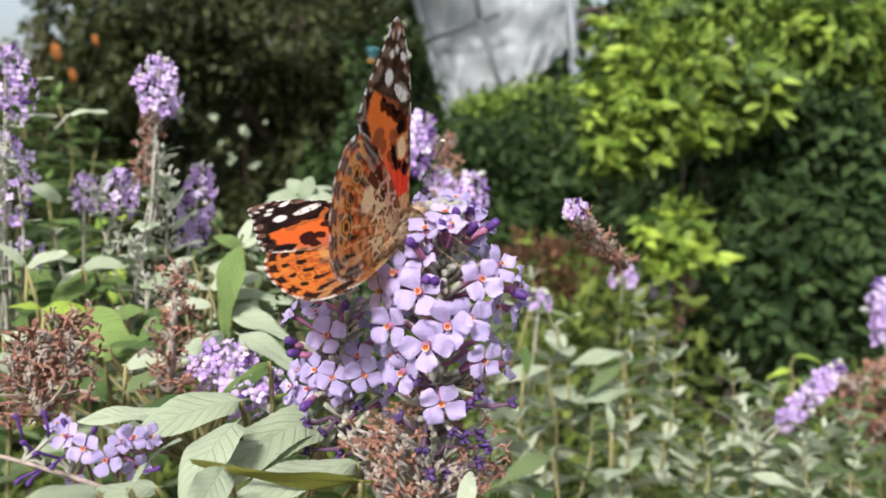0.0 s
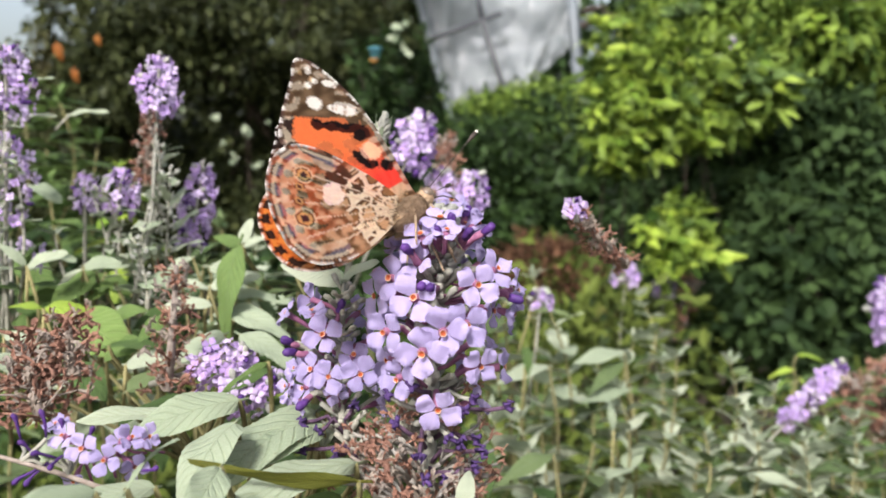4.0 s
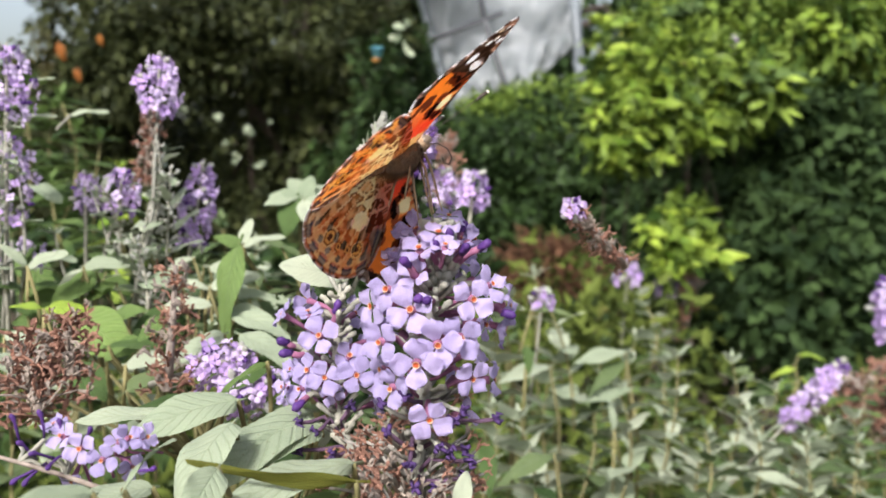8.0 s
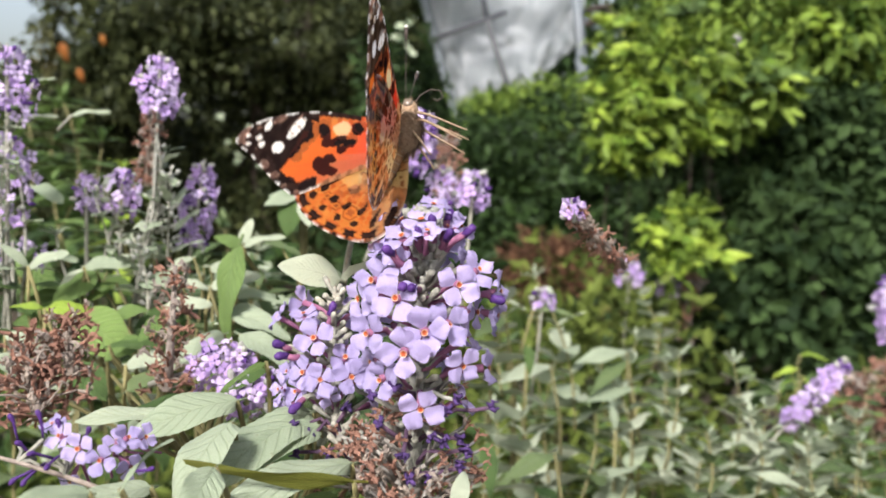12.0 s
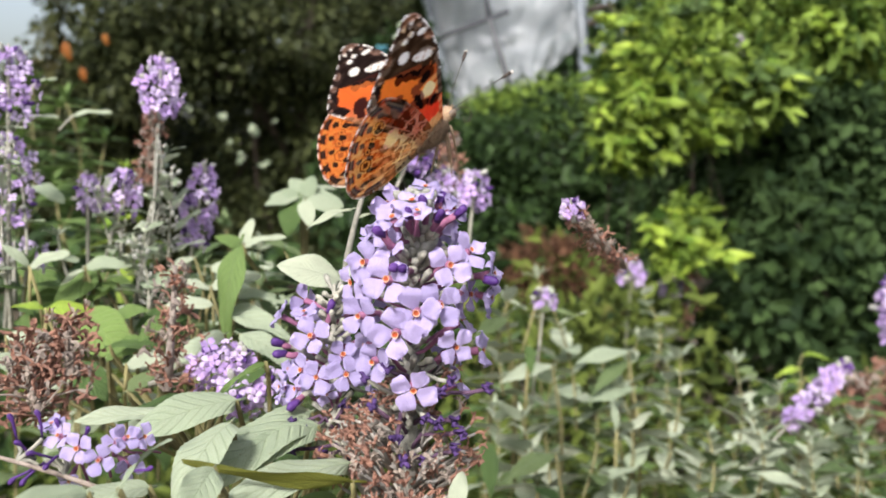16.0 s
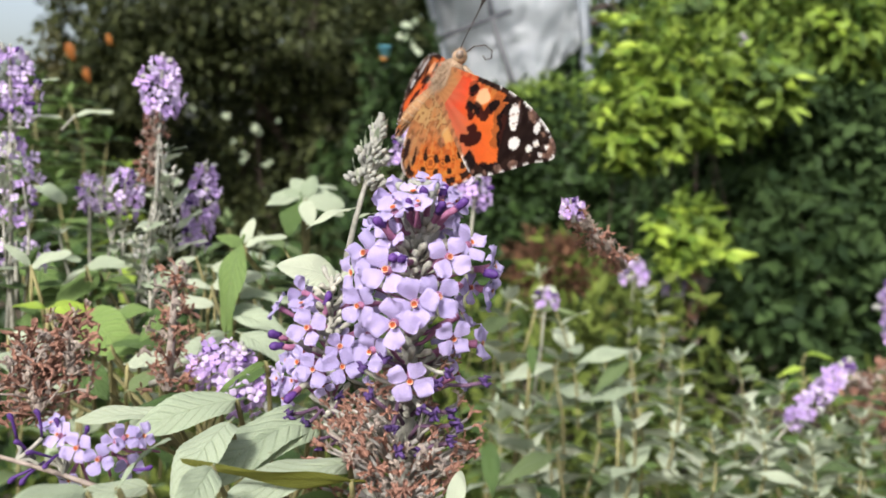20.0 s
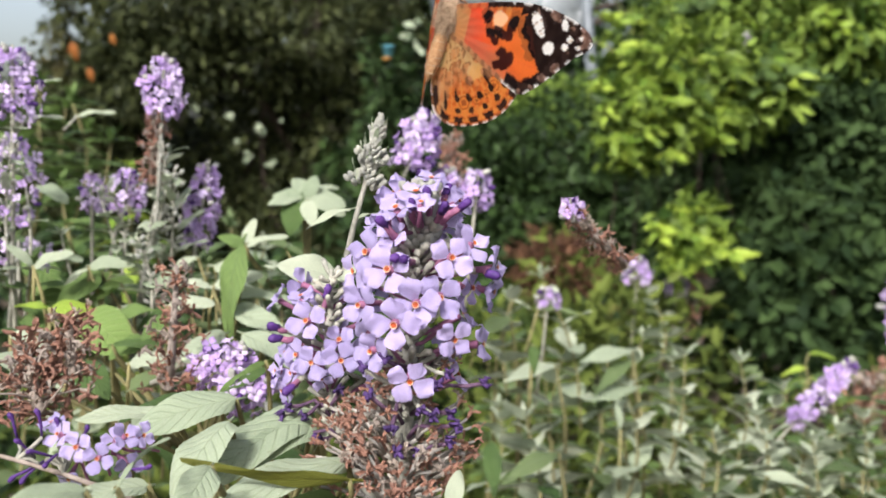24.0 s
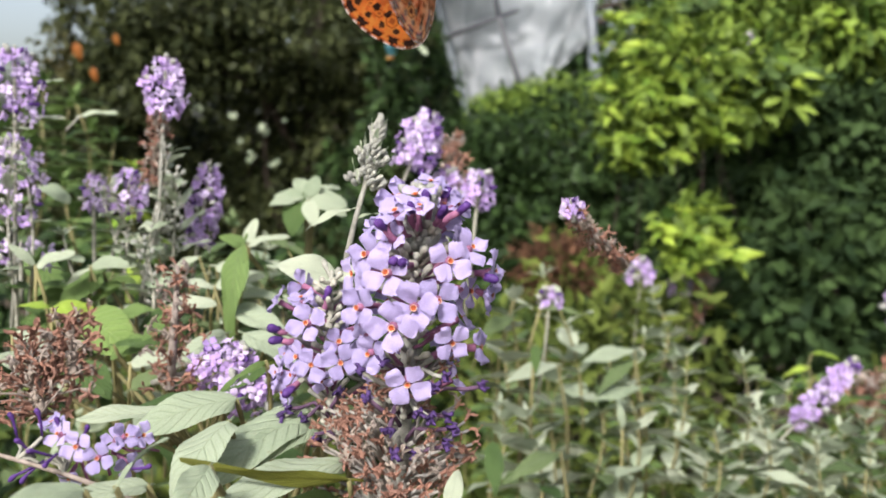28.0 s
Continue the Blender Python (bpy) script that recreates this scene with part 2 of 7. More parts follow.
def tube_data(points, radii, sides=8, cap=True):
    """Vertices and faces of a round tube along points."""
    P = [Vector(p) for p in points]
    verts, faces, side = [], [], None
    for i, p in enumerate(P):
        t = (P[min(i + 1, len(P) - 1)] - P[max(i - 1, 0)]).normalized()
        if side is None:
            side = t.orthogonal().normalized()
        side = (side - t * side.dot(t)).normalized()
        other = t.cross(side)
        r = radii[i] if isinstance(radii, (list, tuple)) else radii
        for k in range(sides):
            a = 2 * math.pi * k / sides
            verts.append(p + (side * math.cos(a) + other * math.sin(a)) * r)
    n = len(P)
    for i in range(n - 1):
        for k in range(sides):
            faces.append((i * sides + k, i * sides + (k + 1) % sides, (i + 1) * sides + (k + 1) % sides, (i + 1) * sides + k))
    if cap:
        faces.append(tuple(range(sides - 1, -1, -1)))
        faces.append(tuple((n - 1) * sides + k for k in range(sides)))
    return verts, faces


def tube(name, points, radii, material, sides=8):
    return mesh(name, *tube_data(points, radii, sides), material)


def curve_points(a, b, bend, n=7):
    a, b, bend = Vector(a), Vector(b), Vector(bend)
    return [a.lerp(b, i / (n - 1)) + bend * math.sin(math.pi * i / (n - 1)) for i in range(n)]


def leaf_mesh(name, material, width=0.32, droop=0.25, fold=0.18, wave=0.02, teeth=0, nl=14, nw=6, point=1.0, seed=1, full=0.85):
    """A leaf one unit long along +Y: pointed oval blade with a folded midrib, drooping tip, wavy toothed edge, real thickness at the rib."""
    r = random.Random(seed)
    verts, uv, faces = [], [], []
    ph = r.uniform(0, 6)
    for i in range(nl + 1):
        s = i / nl
        w = width * (math.sin(math.pi * s ** 0.8) ** full) * (1 - 0.25 * s * point) + 0.012
        if i == nl:
            w = 0.004
        for j in range(nw + 1):
            q = j / nw * 2 - 1
            edge = 1 + (teeth * (0.5 if i % 2 else -0.5) if abs(q) > 0.99 and 0 < i < nl else 0)
            x = q * w * edge * 0.56
            z = -droop * s * s + fold * abs(x) - 0.10 * droop * q * q + wave * math.sin(9 * s + ph + 2 * q) * abs(q)
            verts.append((x, s * (1 - 0.12 * droop * s), z))
            uv.append((j / nw, s))
    for i in range(nl):
        for j in range(nw):
            a = i * (nw + 1) + j
            faces.append((a, a + 1, a + nw + 2, a + nw + 1))
    base = len(verts)
    rib, ribf = tube_data([(0, -0.10, 0.004), (0, 0.0, -0.006), (0, 0.45, -droop * 0.2 - 0.008), (0, 0.9, -droop * 0.8 - 0.004)], [0.016, 0.015, 0.010, 0.003], 5)
    verts += rib
    uv += [(0.5, 0.1)] * len(rib)
    faces += [tuple(base + k for k in f) for f in ribf]
    return mesh(name, verts, faces, material, uv)


def blob(center, radii, seg=12, rings=8, lump=0.0, seed=0, axis=None):
    """An ellipsoid along its own +Y as vertices and faces, slightly lumpy."""
    r = random.Random(seed)
    verts, faces = [], []
    for i in range(rings + 1):
        th = math.pi * i / rings
        for k in range(seg):
            a = 2 * math.pi * k / seg
            f = 1 + r.uniform(-lump, lump)
            verts.append((center[0] + radii[0] * math.sin(th) * math.cos(a) * f, center[1] - radii[1] * math.cos(th), center[2] + radii[2] * math.sin(th) * math.sin(a) * f))
    for i in range(rings):
        for k in range(seg):
            faces.append((i * seg + k, i * seg + (k + 1) % seg, (i + 1) * seg + (k + 1) % seg, (i + 1) * seg + k))
    return verts, faces


def floret_mesh(name, material, petals=4, cup=0.25, seed=1, detail=6):
    """An open flower one unit across, facing +Y: rounded petals with wavy rims round a shallow cup."""
    r = random.Random(seed)
    verts, faces = [], []
    for p in range(petals):
        a0 = 2 * math.pi * p / petals + r.uniform(-0.07, 0.07)
        tilt, size, ph = r.uniform(-0.04, 0.10) + cup, r.uniform(0.92, 1.06), r.uniform(0, 6)
        base = len(verts)
        for i in range(detail + 1):
            s = i / detail
            w = 0.058 + 0.178 * math.sin(min(1.0, s * 1.15) * math.pi * 0.56) ** 1.15
            if s > 0.62:
                w *= math.sqrt(max(0.0, 1 - ((s - 0.62) / 0.40) ** 2)) ** 0.85
            for j in range(7):
                q = j / 6 * 2 - 1
                rad = (0.075 + 0.43 * s - 0.05 * q * q * s + 0.02 * math.sin(8 * q + ph) * s * s) * size
                y = -tilt * 0.5 * (1 - s) ** 2 + 0.07 * math.sin(5 * s + ph + 2.2 * q) * s - 0.06 * q * q * s + 0.03 * math.sin(9 * q + ph) * s - 0.05 * max(0.0, 1 - 3 * abs(q)) * s * (1 - s)
                c = Vector((math.cos(a0), 0, math.sin(a0))) * rad + Vector((-math.sin(a0), 0, math.cos(a0))) * (q * w * size)
                verts.append((c.x, y, c.z))
        for i in range(detail):
            for j in range(6):
                a = base + i * 7 + j
                faces.append((a, a + 7, a + 8, a + 1))
    return mesh(name, verts, faces, material)


def disc_mesh(name, radius, y, dish=0.03):
    """The mouth of a flower: orange dish inside a narrow pale yellow rim."""
    ring = [(math.cos(2 * math.pi * k / 12), math.sin(2 * math.pi * k / 12)) for k in range(12)]
    verts = [(0, y - dish, 0)] + [(radius * a, y, radius * b) for a, b in ring] + [(radius * 1.32 * a, y + 0.010, radius * 1.32 * b) for a, b in ring]
    faces = [(0, 1 + (k + 1) % 12, 1 + k) for k in range(12)] + [(1 + k, 1 + (k + 1) % 12, 13 + (k + 1) % 12, 13 + k) for k in range(12)]
    me = mesh(name, verts, faces, [THROAT, RING])
    me.polygons.foreach_set("material_index", [0] * 12 + [1] * 12)
    return me


FLORETS = [floret_mesh("corolla", PETAL, 4, c, s) for c, s in ((0.22, 1), (0.34, 2), (0.12, 3), (0.45, 4), (0.28, 5))]
THROATS = [disc_mesh("throat", 0.052, -0.012, 0.05), disc_mesh("throat", 0.062, -0.012, 0.05)]
SMALL_FLORETS = [floret_mesh("corolla", m, 4, c, s, 3) for c, s, m in ((0.2, 6, PETAL_FAR), (0.5, 7, PETAL_FAR), (0.35, 8, PETAL_PALE), (0.3, 9, PETAL_PALE))]
BUDS = []
for k in range(3):
    v, f = tube_data([(0, -0.9, 0), (0.03 * k, -0.55, 0.02), (0.05, -0.2, 0.01), (0.03, -0.05, 0.0), (0.0, 0.05, 0.02), (0, 0.10, 0)], [0.04, 0.05, 0.055, 0.10, 0.085, 0.03], 7)
    BUDS.append(mesh("bud", v, f, BUD))
SMALL_BUDS = [mesh("bud", *blob((0, 0.2, 0), (0.36, 0.62, 0.36), 7, 6, 0.14, 3), FELT_BUD), mesh("bud", *blob((0, 0, 0), (0.3, 0.55, 0.3), 7, 5, 0.1, 4), BUD)]


def bract_mesh(name, material, seed):
    """A withered flower: a shrivelled cup whose crumpled brown lobes curl outwards, one unit long."""
    r = random.Random(seed)
    b = [r.uniform(-0.12, 0.12) for _ in range(3)]
    v, f = tube_data([(0, 0, 0), (b[0], 0.22, b[1]), (b[2], 0.48, b[1]), (b[2], 0.62, b[0])], [0.06, 0.10, 0.14, 0.11], 6)
    for k in range(4):
        a = k * 1.571 + r.uniform(-0.5, 0.5)
        reach, lift = r.uniform(0.18, 0.54), r.uniform(-0.2, 0.5)
        base = len(v)
        for i in range(4):
            u = i / 3
            wide = 0.165 * math.sin(0.5 + 2.3 * u) + 0.03
            rad, y = 0.09 + reach * u, 0.52 + lift * u + 0.25 * u * (1 - u) + r.uniform(-0.06, 0.06)
            for q in (-1, 0, 1):
                c = a + q * wide / (0.25 + rad)
                v.append(Vector((b[2] + rad * math.cos(c) + r.uniform(-0.04, 0.04), y + (0.09 if q else -0.03) + r.uniform(-0.06, 0.06), b[0] + rad * math.sin(c) + r.uniform(-0.04, 0.04))))
        for i in range(3):
            for q in range(2):
                p = base + i * 3 + q
                f.append((p, p + 1, p + 4, p + 3))
    return mesh(name, v, f, material, smooth=False)


BRACTS = [bract_mesh("withered_floret", DRY, s) for s in range(3)] + [bract_mesh("withered_floret", DRY_PALE, s) for s in (8, 9)]


def add_floret(parent, at, facing, size, root, r, name="floret", pools=None):
    """One open flower with its tube running back to root; throat and ring sit in it."""
    facing = Vector(facing).normalized()
    roll = Vector((r.uniform(-1, 1), r.uniform(-1, 1), r.uniform(-1, 1)))
    m = aim(at, facing, roll, size)
    ob = part(name, r.choice(pools or FLORETS), parent, m)
    part("throat", r.choice(THROATS), ob)
    back = Vector(at) - facing * size * 0.15
    mid = back - facing * size * 0.75
    inv = m.inverted()
    pts = [back, back.lerp(mid, 0.5), mid, mid.lerp(Vector(root), 0.5) + Vector((0, 0, -size * 0.1)), Vector(root)]
    part("flower_tube", tube("flower_tube", [inv @ p for p in pts], [0.10, 0.075, 0.07, 0.05, 0.045], TUBE, 6), ob)
    return ob


def flower_head(name, at, axis, length, width, label, group, seed, florets=46, open_from=0.0, open_to=1.0, lean=None, size=0.0042, dry_below=True, stem=0.05):
    """A smaller flower spike: felted stalk, florets packed round it between open_from and open_to, dry bracts below."""
    r = random.Random(seed)
    florets, size = round(florets * 0.9), size * 1.12
    t = thing(name, at, label, "flower", group)
    axis = Vector(axis).normalized()
    side = axis.orthogonal().normalized()
    other = axis.cross(side)
    part("stem", tube("stem", [axis * -stem + Vector((r.uniform(-1, 1), 0, 0)) * stem * 0.1, axis * (-stem * 0.4), Vector((0, 0, 0)), axis * length * 0.5, axis * length], [0.0007, 0.0006, 0.0006, 0.0005, 0.0003], FELT, 7), t, None, "pale felted stem")
    for k in range(florets):
        s = (k + 0.5) / florets
        h = length * s
        a = k * 2.399 + r.uniform(-0.3, 0.3)
        rad = width * 0.5 * (0.75 + 0.25 * math.sin(math.pi * min(1, s * 1.15)) + 0.12 * math.sin(s * 31 + seed)) * (1.0 if s < 0.7 else 1 - (s - 0.7) * 1.7) * r.uniform(0.8, 1.1)
        out = (side * math.cos(a) + other * math.sin(a))
        d = (out + axis * (0.15 + 0.9 * max(0, s - 0.6))).normalized()
        p = axis * h + out * rad
        if open_from <= s <= open_to:
            if s > 0.93 or r.random() < 0.16:
                part("bud", r.choice(SMALL_BUDS), t, aim(p * 0.94, d, (0, 0, 1), size * 0.55))
            else:
                part("floret", r.choice(SMALL_FLORETS), t, aim(p, (d + Vector((r.uniform(-0.5, 0.5), r.uniform(-0.5, 0.5), r.uniform(-0.4, 0.4)))).normalized(), (r.uniform(-1, 1), r.uniform(-1, 1), 1), size * r.uniform(0.65, 1.05)))
        elif dry_below:
            part("withered_floret", r.choice(BRACTS), t, aim(axis * h + out * rad * 0.25, d, (0, 0, 1), size * r.uniform(0.9, 1.5)))
    return t


LEAVES = {
    "sage": [leaf_mesh("leaf", SAGE, 0.46, d, 0.16, 0.03, 0.035, 28, 10, 0.4, s, 0.58) for s, d in ((1, 0.30), (2, 0.18))],
    "silver": [leaf_mesh("leaf", SILVER, 0.31, d, 0.22, 0.03, 0.03, 18, 6, 0.4, s, 0.6) for s, d in ((3, 0.3), (4, 0.15))],
    "green": [leaf_mesh("leaf", GREEN, 0.36, 0.3, 0.15, 0.03, 0.04, 16, 6, 1, s) for s in (5, 6)],
    "grey": [leaf_mesh("leaf", GREYGREEN, w, d, 0.2, 0.03, 0.03, 8, 4, 1, s) for w, d, s in ((0.30, 0.35, 7), (0.40, 0.15, 8), (0.34, 0.6, 9), (0.45, 0.25, 10))],
    "lime": [leaf_mesh("leaf", LIME, w, d, 0.25, 0.03, 0.02, 8, 4, 1, s) for w, d, s in ((0.36, 0.8, 11), (0.32, 0.55, 12), (0.40, 0.35, 13))],
    "fresh": [leaf_mesh("leaf", FRESH, 0.48, d, 0.14, 0.03, 0.03, 18, 8, 0.6, s, 0.6) for s, d in ((16, 0.25), (17, 0.4))],
    "olive": [leaf_mesh("leaf", OLIVE, 0.30, 0.2, 0.1, 0.02, 0.05, 22, 8, 1, 14)],
    "orange": [leaf_mesh("leaf", ORANGE, 0.5, 0.3, 0.15, 0.03, 0.03, 8, 4, 1, 15)],
}


def add_leaf(parent, kind, at, along, face, size, r=random, wide=1.0, label=""):
    m = aim(at, along, face, size) @ Matrix.Diagonal((wide, 1, 1, 1))
    return part("leaf", r.choice(LEAVES[kind]), parent, m, label)


def leafy_shoot(name, at, tip, label, group, seed, kind="grey", pairs=6, size=0.02, category="plant", from_s=0.25, spread=0.6, tiptuft=True, thick=0.0012):
    """A shoot with pairs of opposite leaves, each pair turned against the last."""
    r = random.Random(seed)
    t = thing(name, at, label, category, group)
    end = Vector(tip) - Vector(at)
    bend = Vector((r.uniform(-1, 1), r.uniform(-1, 1), 0)) * end.length * 0.12
    pts = curve_points((0, 0, 0), end, bend, 7)
    part("stem", tube("stem", pts, [thick * (1 - 0.55 * i / 6) for i in range(7)], FELT if kind == "silver" and thick < 0.00065 else STEM, 6), t)
    up = end.normalized()
    a = r.uniform(0, 3)
    for k in range(pairs):
        s = from_s + (1 - from_s) * k / max(1, pairs - 1)
        i = min(5, int(s * 6))
        p = pts[i].lerp(pts[i + 1], s * 6 - i)
        a += 1.45 + r.uniform(-0.25, 0.25)
        out = Vector((math.cos(a), math.sin(a), 0))
        z = size * (1.1 - 0.6 * s) * r.uniform(0.8, 1.15)
        for sg in (1, -1):
            d = out * sg + up * (spread * (0.4 + 0.9 * s)) + Vector((0, 0, r.uniform(-0.25, 0.15)))
            add_leaf(t, kind, p, d, up, z, r, r.uniform(1.1, 1.8) if kind == "silver" else r.uniform(0.85, 1.35) if kind == "lime" else r.uniform(0.75, 1.5))
    if tiptuft:
        for k in range(4):
            a = k * 1.57 + r.uniform(-0.3, 0.3)
            add_leaf(t, kind, pts[-1], Vector((math.cos(a) * 0.35, math.sin(a) * 0.35, 1)), (math.cos(a) * -1, math.sin(a) * -1, 0.3), size * r.uniform(0.22, 0.38), r, 0.8)
    return t


def withered_head(name, at, tip, width, label, group, seed, count=60, size=0.006, cone=0.7):
    """A spent flower head: pale branched stalk with shrivelled brown florets all round."""
    r = random.Random(seed)
    t = thing(name, at, label, "flower", group)
    end = Vector(tip) - Vector(at)
    ax = end.normalized()
    side = ax.orthogonal().normalized()
    other = ax.cross(side)
    part("stem", tube("stem", [(0, 0, 0), tuple(end * 0.5), tuple(end)], [0.0011, 0.0009, 0.0004], DRY_PALE, 6), t)
    for k in range(count):
        s = (k + 0.5) / count
        a = k * 2.399
        out = side * math.cos(a) + other * math.sin(a)
        rad = width * 0.5 * (1 - cone * s) * r.uniform(0.1, 1.0) * (0.8 + 0.3 * math.sin(s * 23 + seed))
        p = end * (s + r.uniform(-0.04, 0.04)) + out * rad
        if k % 2 == 0:
            part("twig", tube("twig", [tuple(end * max(0, s - 0.08)), tuple((end * s + p) / 2), tuple(p)], [0.00030, 0.00022, 0.00018], DRY_PALE if k % 4 else DRY, 4), t)
        part("withered_floret", r.choice(BRACTS), t, aim(p, out * r.uniform(0.3, 1) + ax * r.uniform(-0.5, 0.9) + Vector((r.uniform(-0.6, 0.6), r.uniform(-0.6, 0.6), 0)), (0, 0, 1), size * r.uniform(0.6, 1.4)))
    return t


def foliage(centers, count, size, seed, lie=0.5, wide=0.45, shell=0.55):
    """Many small folded leaves strewn through clumps (x, y, z, rx, ry, rz): vertices and faces for one mesh."""
    g = np.random.default_rng(seed)
    C = np.array(centers, float)
    wgt = C[:, 3] * C[:, 4] + C[:, 4] * C[:, 5] + C[:, 3] * C[:, 5]
    pick = g.choice(len(C), count, p=wgt / wgt.sum())
    d = g.normal(size=(count, 3))
    d /= np.linalg.norm(d, axis=1)[:, None]
    rad = shell + (1 - shell) * g.random(count) ** 0.7
    lump = 1 + 0.28 * np.sin(d[:, 0] * 5 + C[pick, 0] * 9) * np.sin(d[:, 2] * 6 + pick)
    P = C[pick, :3] + d * (rad * lump)[:, None] * C[pick, 3:6]
    y = d * 0.8 + g.normal(size=(count, 3)) * 0.7
    y[:, 2] -= 0.35
    y /= np.linalg.norm(y, axis=1)[:, None]
    n = g.normal(size=(count, 3)) * lie + d * 0.5 + np.array([0, -0.1, 0.7])
    n -= y * (n * y).sum(1)[:, None]
    n /= np.linalg.norm(n, axis=1)[:, None]
    x = np.cross(y, n)
    L = size * g.uniform(0.6, 1.3, count)[:, None]
    W = L * wide * g.uniform(0.7, 1.2, count)[:, None]
    V = np.stack([P, P + y * L * 0.35 - x * W * 0.5 + n * W * 0.12, P + y * L * 0.35 + x * W * 0.5 + n * W * 0.12, P + y * L * 0.4 - n * L * 0.02,
                  P + y * L * 0.75 - x * W * 0.36 - n * L * 0.04, P + y * L * 0.75 + x * W * 0.36 - n * L * 0.04, P + y * L - n * L * 0.16], 1)
    base = (np.arange(count) * 7)[:, None]
    faces = []
    for f in ((0, 3, 1), (0, 2, 3), (1, 3, 6, 4), (3, 2, 5, 6)):
        faces += (base + np.array(f)).tolist()
    return V.reshape(-1, 3).tolist(), faces


def shrub(name, at, clumps, label, category, material, count, size, seed, stems=6, group="", wide=0.45, shell=0.55, stem_r=0.012, crown="crown"):
    """Stems rising from the ground into a crown of many leaves; clumps are given in the world."""
    r = random.Random(seed)
    t = thing(name, at, label, category, group)
    local = [(c[0] - at[0], c[1] - at[1], c[2] - at[2], *c[3:]) for c in clumps]
    for k in range(stems):
        c = local[k % len(local)]
        a = Vector((r.uniform(-1, 1) * 0.12, r.uniform(-1, 1) * 0.12, 0))
        b = Vector(c[:3]) + Vector((r.uniform(-0.5, 0.5) * c[3], r.uniform(-0.5, 0.5) * c[4], c[5] * 0.5))
        pts = curve_points(a, b, Vector((r.uniform(-1, 1), r.uniform(-1, 1), 0)) * 0.08 * b.length, 7)
        part("branch", tube("branch", pts, [stem_r * (1 - 0.13 * i) for i in range(7)], BARK, 7), t)
    v, f = foliage(local, count, size, seed, wide=wide, shell=shell)
    tagged(part(crown, mesh(crown, v, f, material, smooth=False), t), kind="stuff")
    return t


# ---- butterfly (millimetres in its own space: +X head, +Y its left, +Z up) ----
MM = 0.00104
FORE_EDGE = [(3, 0.0), (4.3, 3), (5.8, 8), (7.0, 13), (7.5, 17.5), (7.2, 21.5), (6.4, 25), (5.2, 27.4), (3.6, 28.5), (2.0, 27.6), (0.6, 26.0), (-1.2, 24.6), (-3.2, 23.0), (-5.4, 21.2), (-7.4, 19.2), (-8.4, 17.4), (-7.4, 13.8), (-5.6, 9), (-3.6, 4), (-2.2, 0.0)]
HIND_EDGE = [(0.5, 0.0), (0.8, 4), (-0.2, 9), (-2.0, 13.8), (-4.2, 16.8), (-7.0, 17.6), (-9.8, 17.0), (-12.4, 15.5), (-14.5, 13.4), (-16.2, 10.8), (-17.4, 8.0), (-18.0, 5.6), (-17.6, 3.2), (-16.0, 1.2), (-12.5, -0.5), (-8, -1.1), (-2.5, -0.8)]


def dense(edge, n=8):
    pts = [Vector((*p, 0)) for p in edge]
    out = []
    for i in range(len(pts)):
        p0, p1, p2, p3 = pts[i - 1], pts[i], pts[(i + 1) % len(pts)], pts[(i + 2) % len(pts)]
        for k in range(n):
            s = k / n
            out.append(0.5 * ((2 * p1) + (p2 - p0) * s + (2 * p0 - 5 * p1 + 4 * p2 - p3) * s * s + (3 * p1 - p0 - 3 * p2 + p3) * s ** 3))
    return np.array([(q.x, q.y) for q in out])


def near(x, y, cx, cy, rx, ry, turn=0.0, rag=0.25):
    c, s = math.cos(turn), math.sin(turn)
    u, v = (x - cx) * c + (y - cy) * s, -(x - cx) * s + (y - cy) * c
    w = 1 + rag * noise.noise(Vector((x * 0.9, y * 0.9, cx + cy)))
    return (u / rx) ** 2 + (v / ry) ** 2 < w


BLACK, ORNG, TAN, WHT = (0.020, 0.012, 0.011), (0.58, 0.150, 0.036), (0.30, 0.165, 0.085), (0.80, 0.76, 0.70)
RED, PALE = (0.70, 0.085, 0.035), (0.80, 0.38, 0.22)
WHITE_SPOTS = [(4.4, 17.8, 2.3, 0.95, -0.64), (0.9, 20.9, 1.15, 1.05, 0), (5.5, 22.8, 1.1, 0.6, -0.5), (1.9, 23.8, 0.6, 0.6, 0), (3.4, 24.3, 0.6, 0.6, 0), (4.0, 26.3, 0.4, 0.4, 0), (2.4, 26.0, 0.35, 0.5, 0)]
DARK_BARS = [(3.1, 7.6, 1.25, 1.0, 0.3), (0.4, 8.8, 0.8, 1.2, 0.4), (1.0, 10.9, 0.9, 1.7, 0.35), (3.0, 13.0, 1.7, 1.0, 0.3), (0.9, 12.6, 1.0, 1.0, 0.0), (-3.4, 13.4, 1.9, 1.3, 0.5), (-2.2, 12.0, 1.2, 0.8, 0.8), (-4.6, 11.6, 0.9, 0.9, 0.0), (-0.6, 10.2, 0.8, 0.9, 0.0)]
EYES = [(-7.6, 12.7, 1.15), (-9.6, 11.7, 0.75), (-11.4, 10.1, 0.8), (-12.8, 7.7, 1.35)]


def blend(a, b, k):
    k = min(1.0, max(0.0, k))
    return tuple(p * (1 - k) + q * k for p, q in zip(a, b))


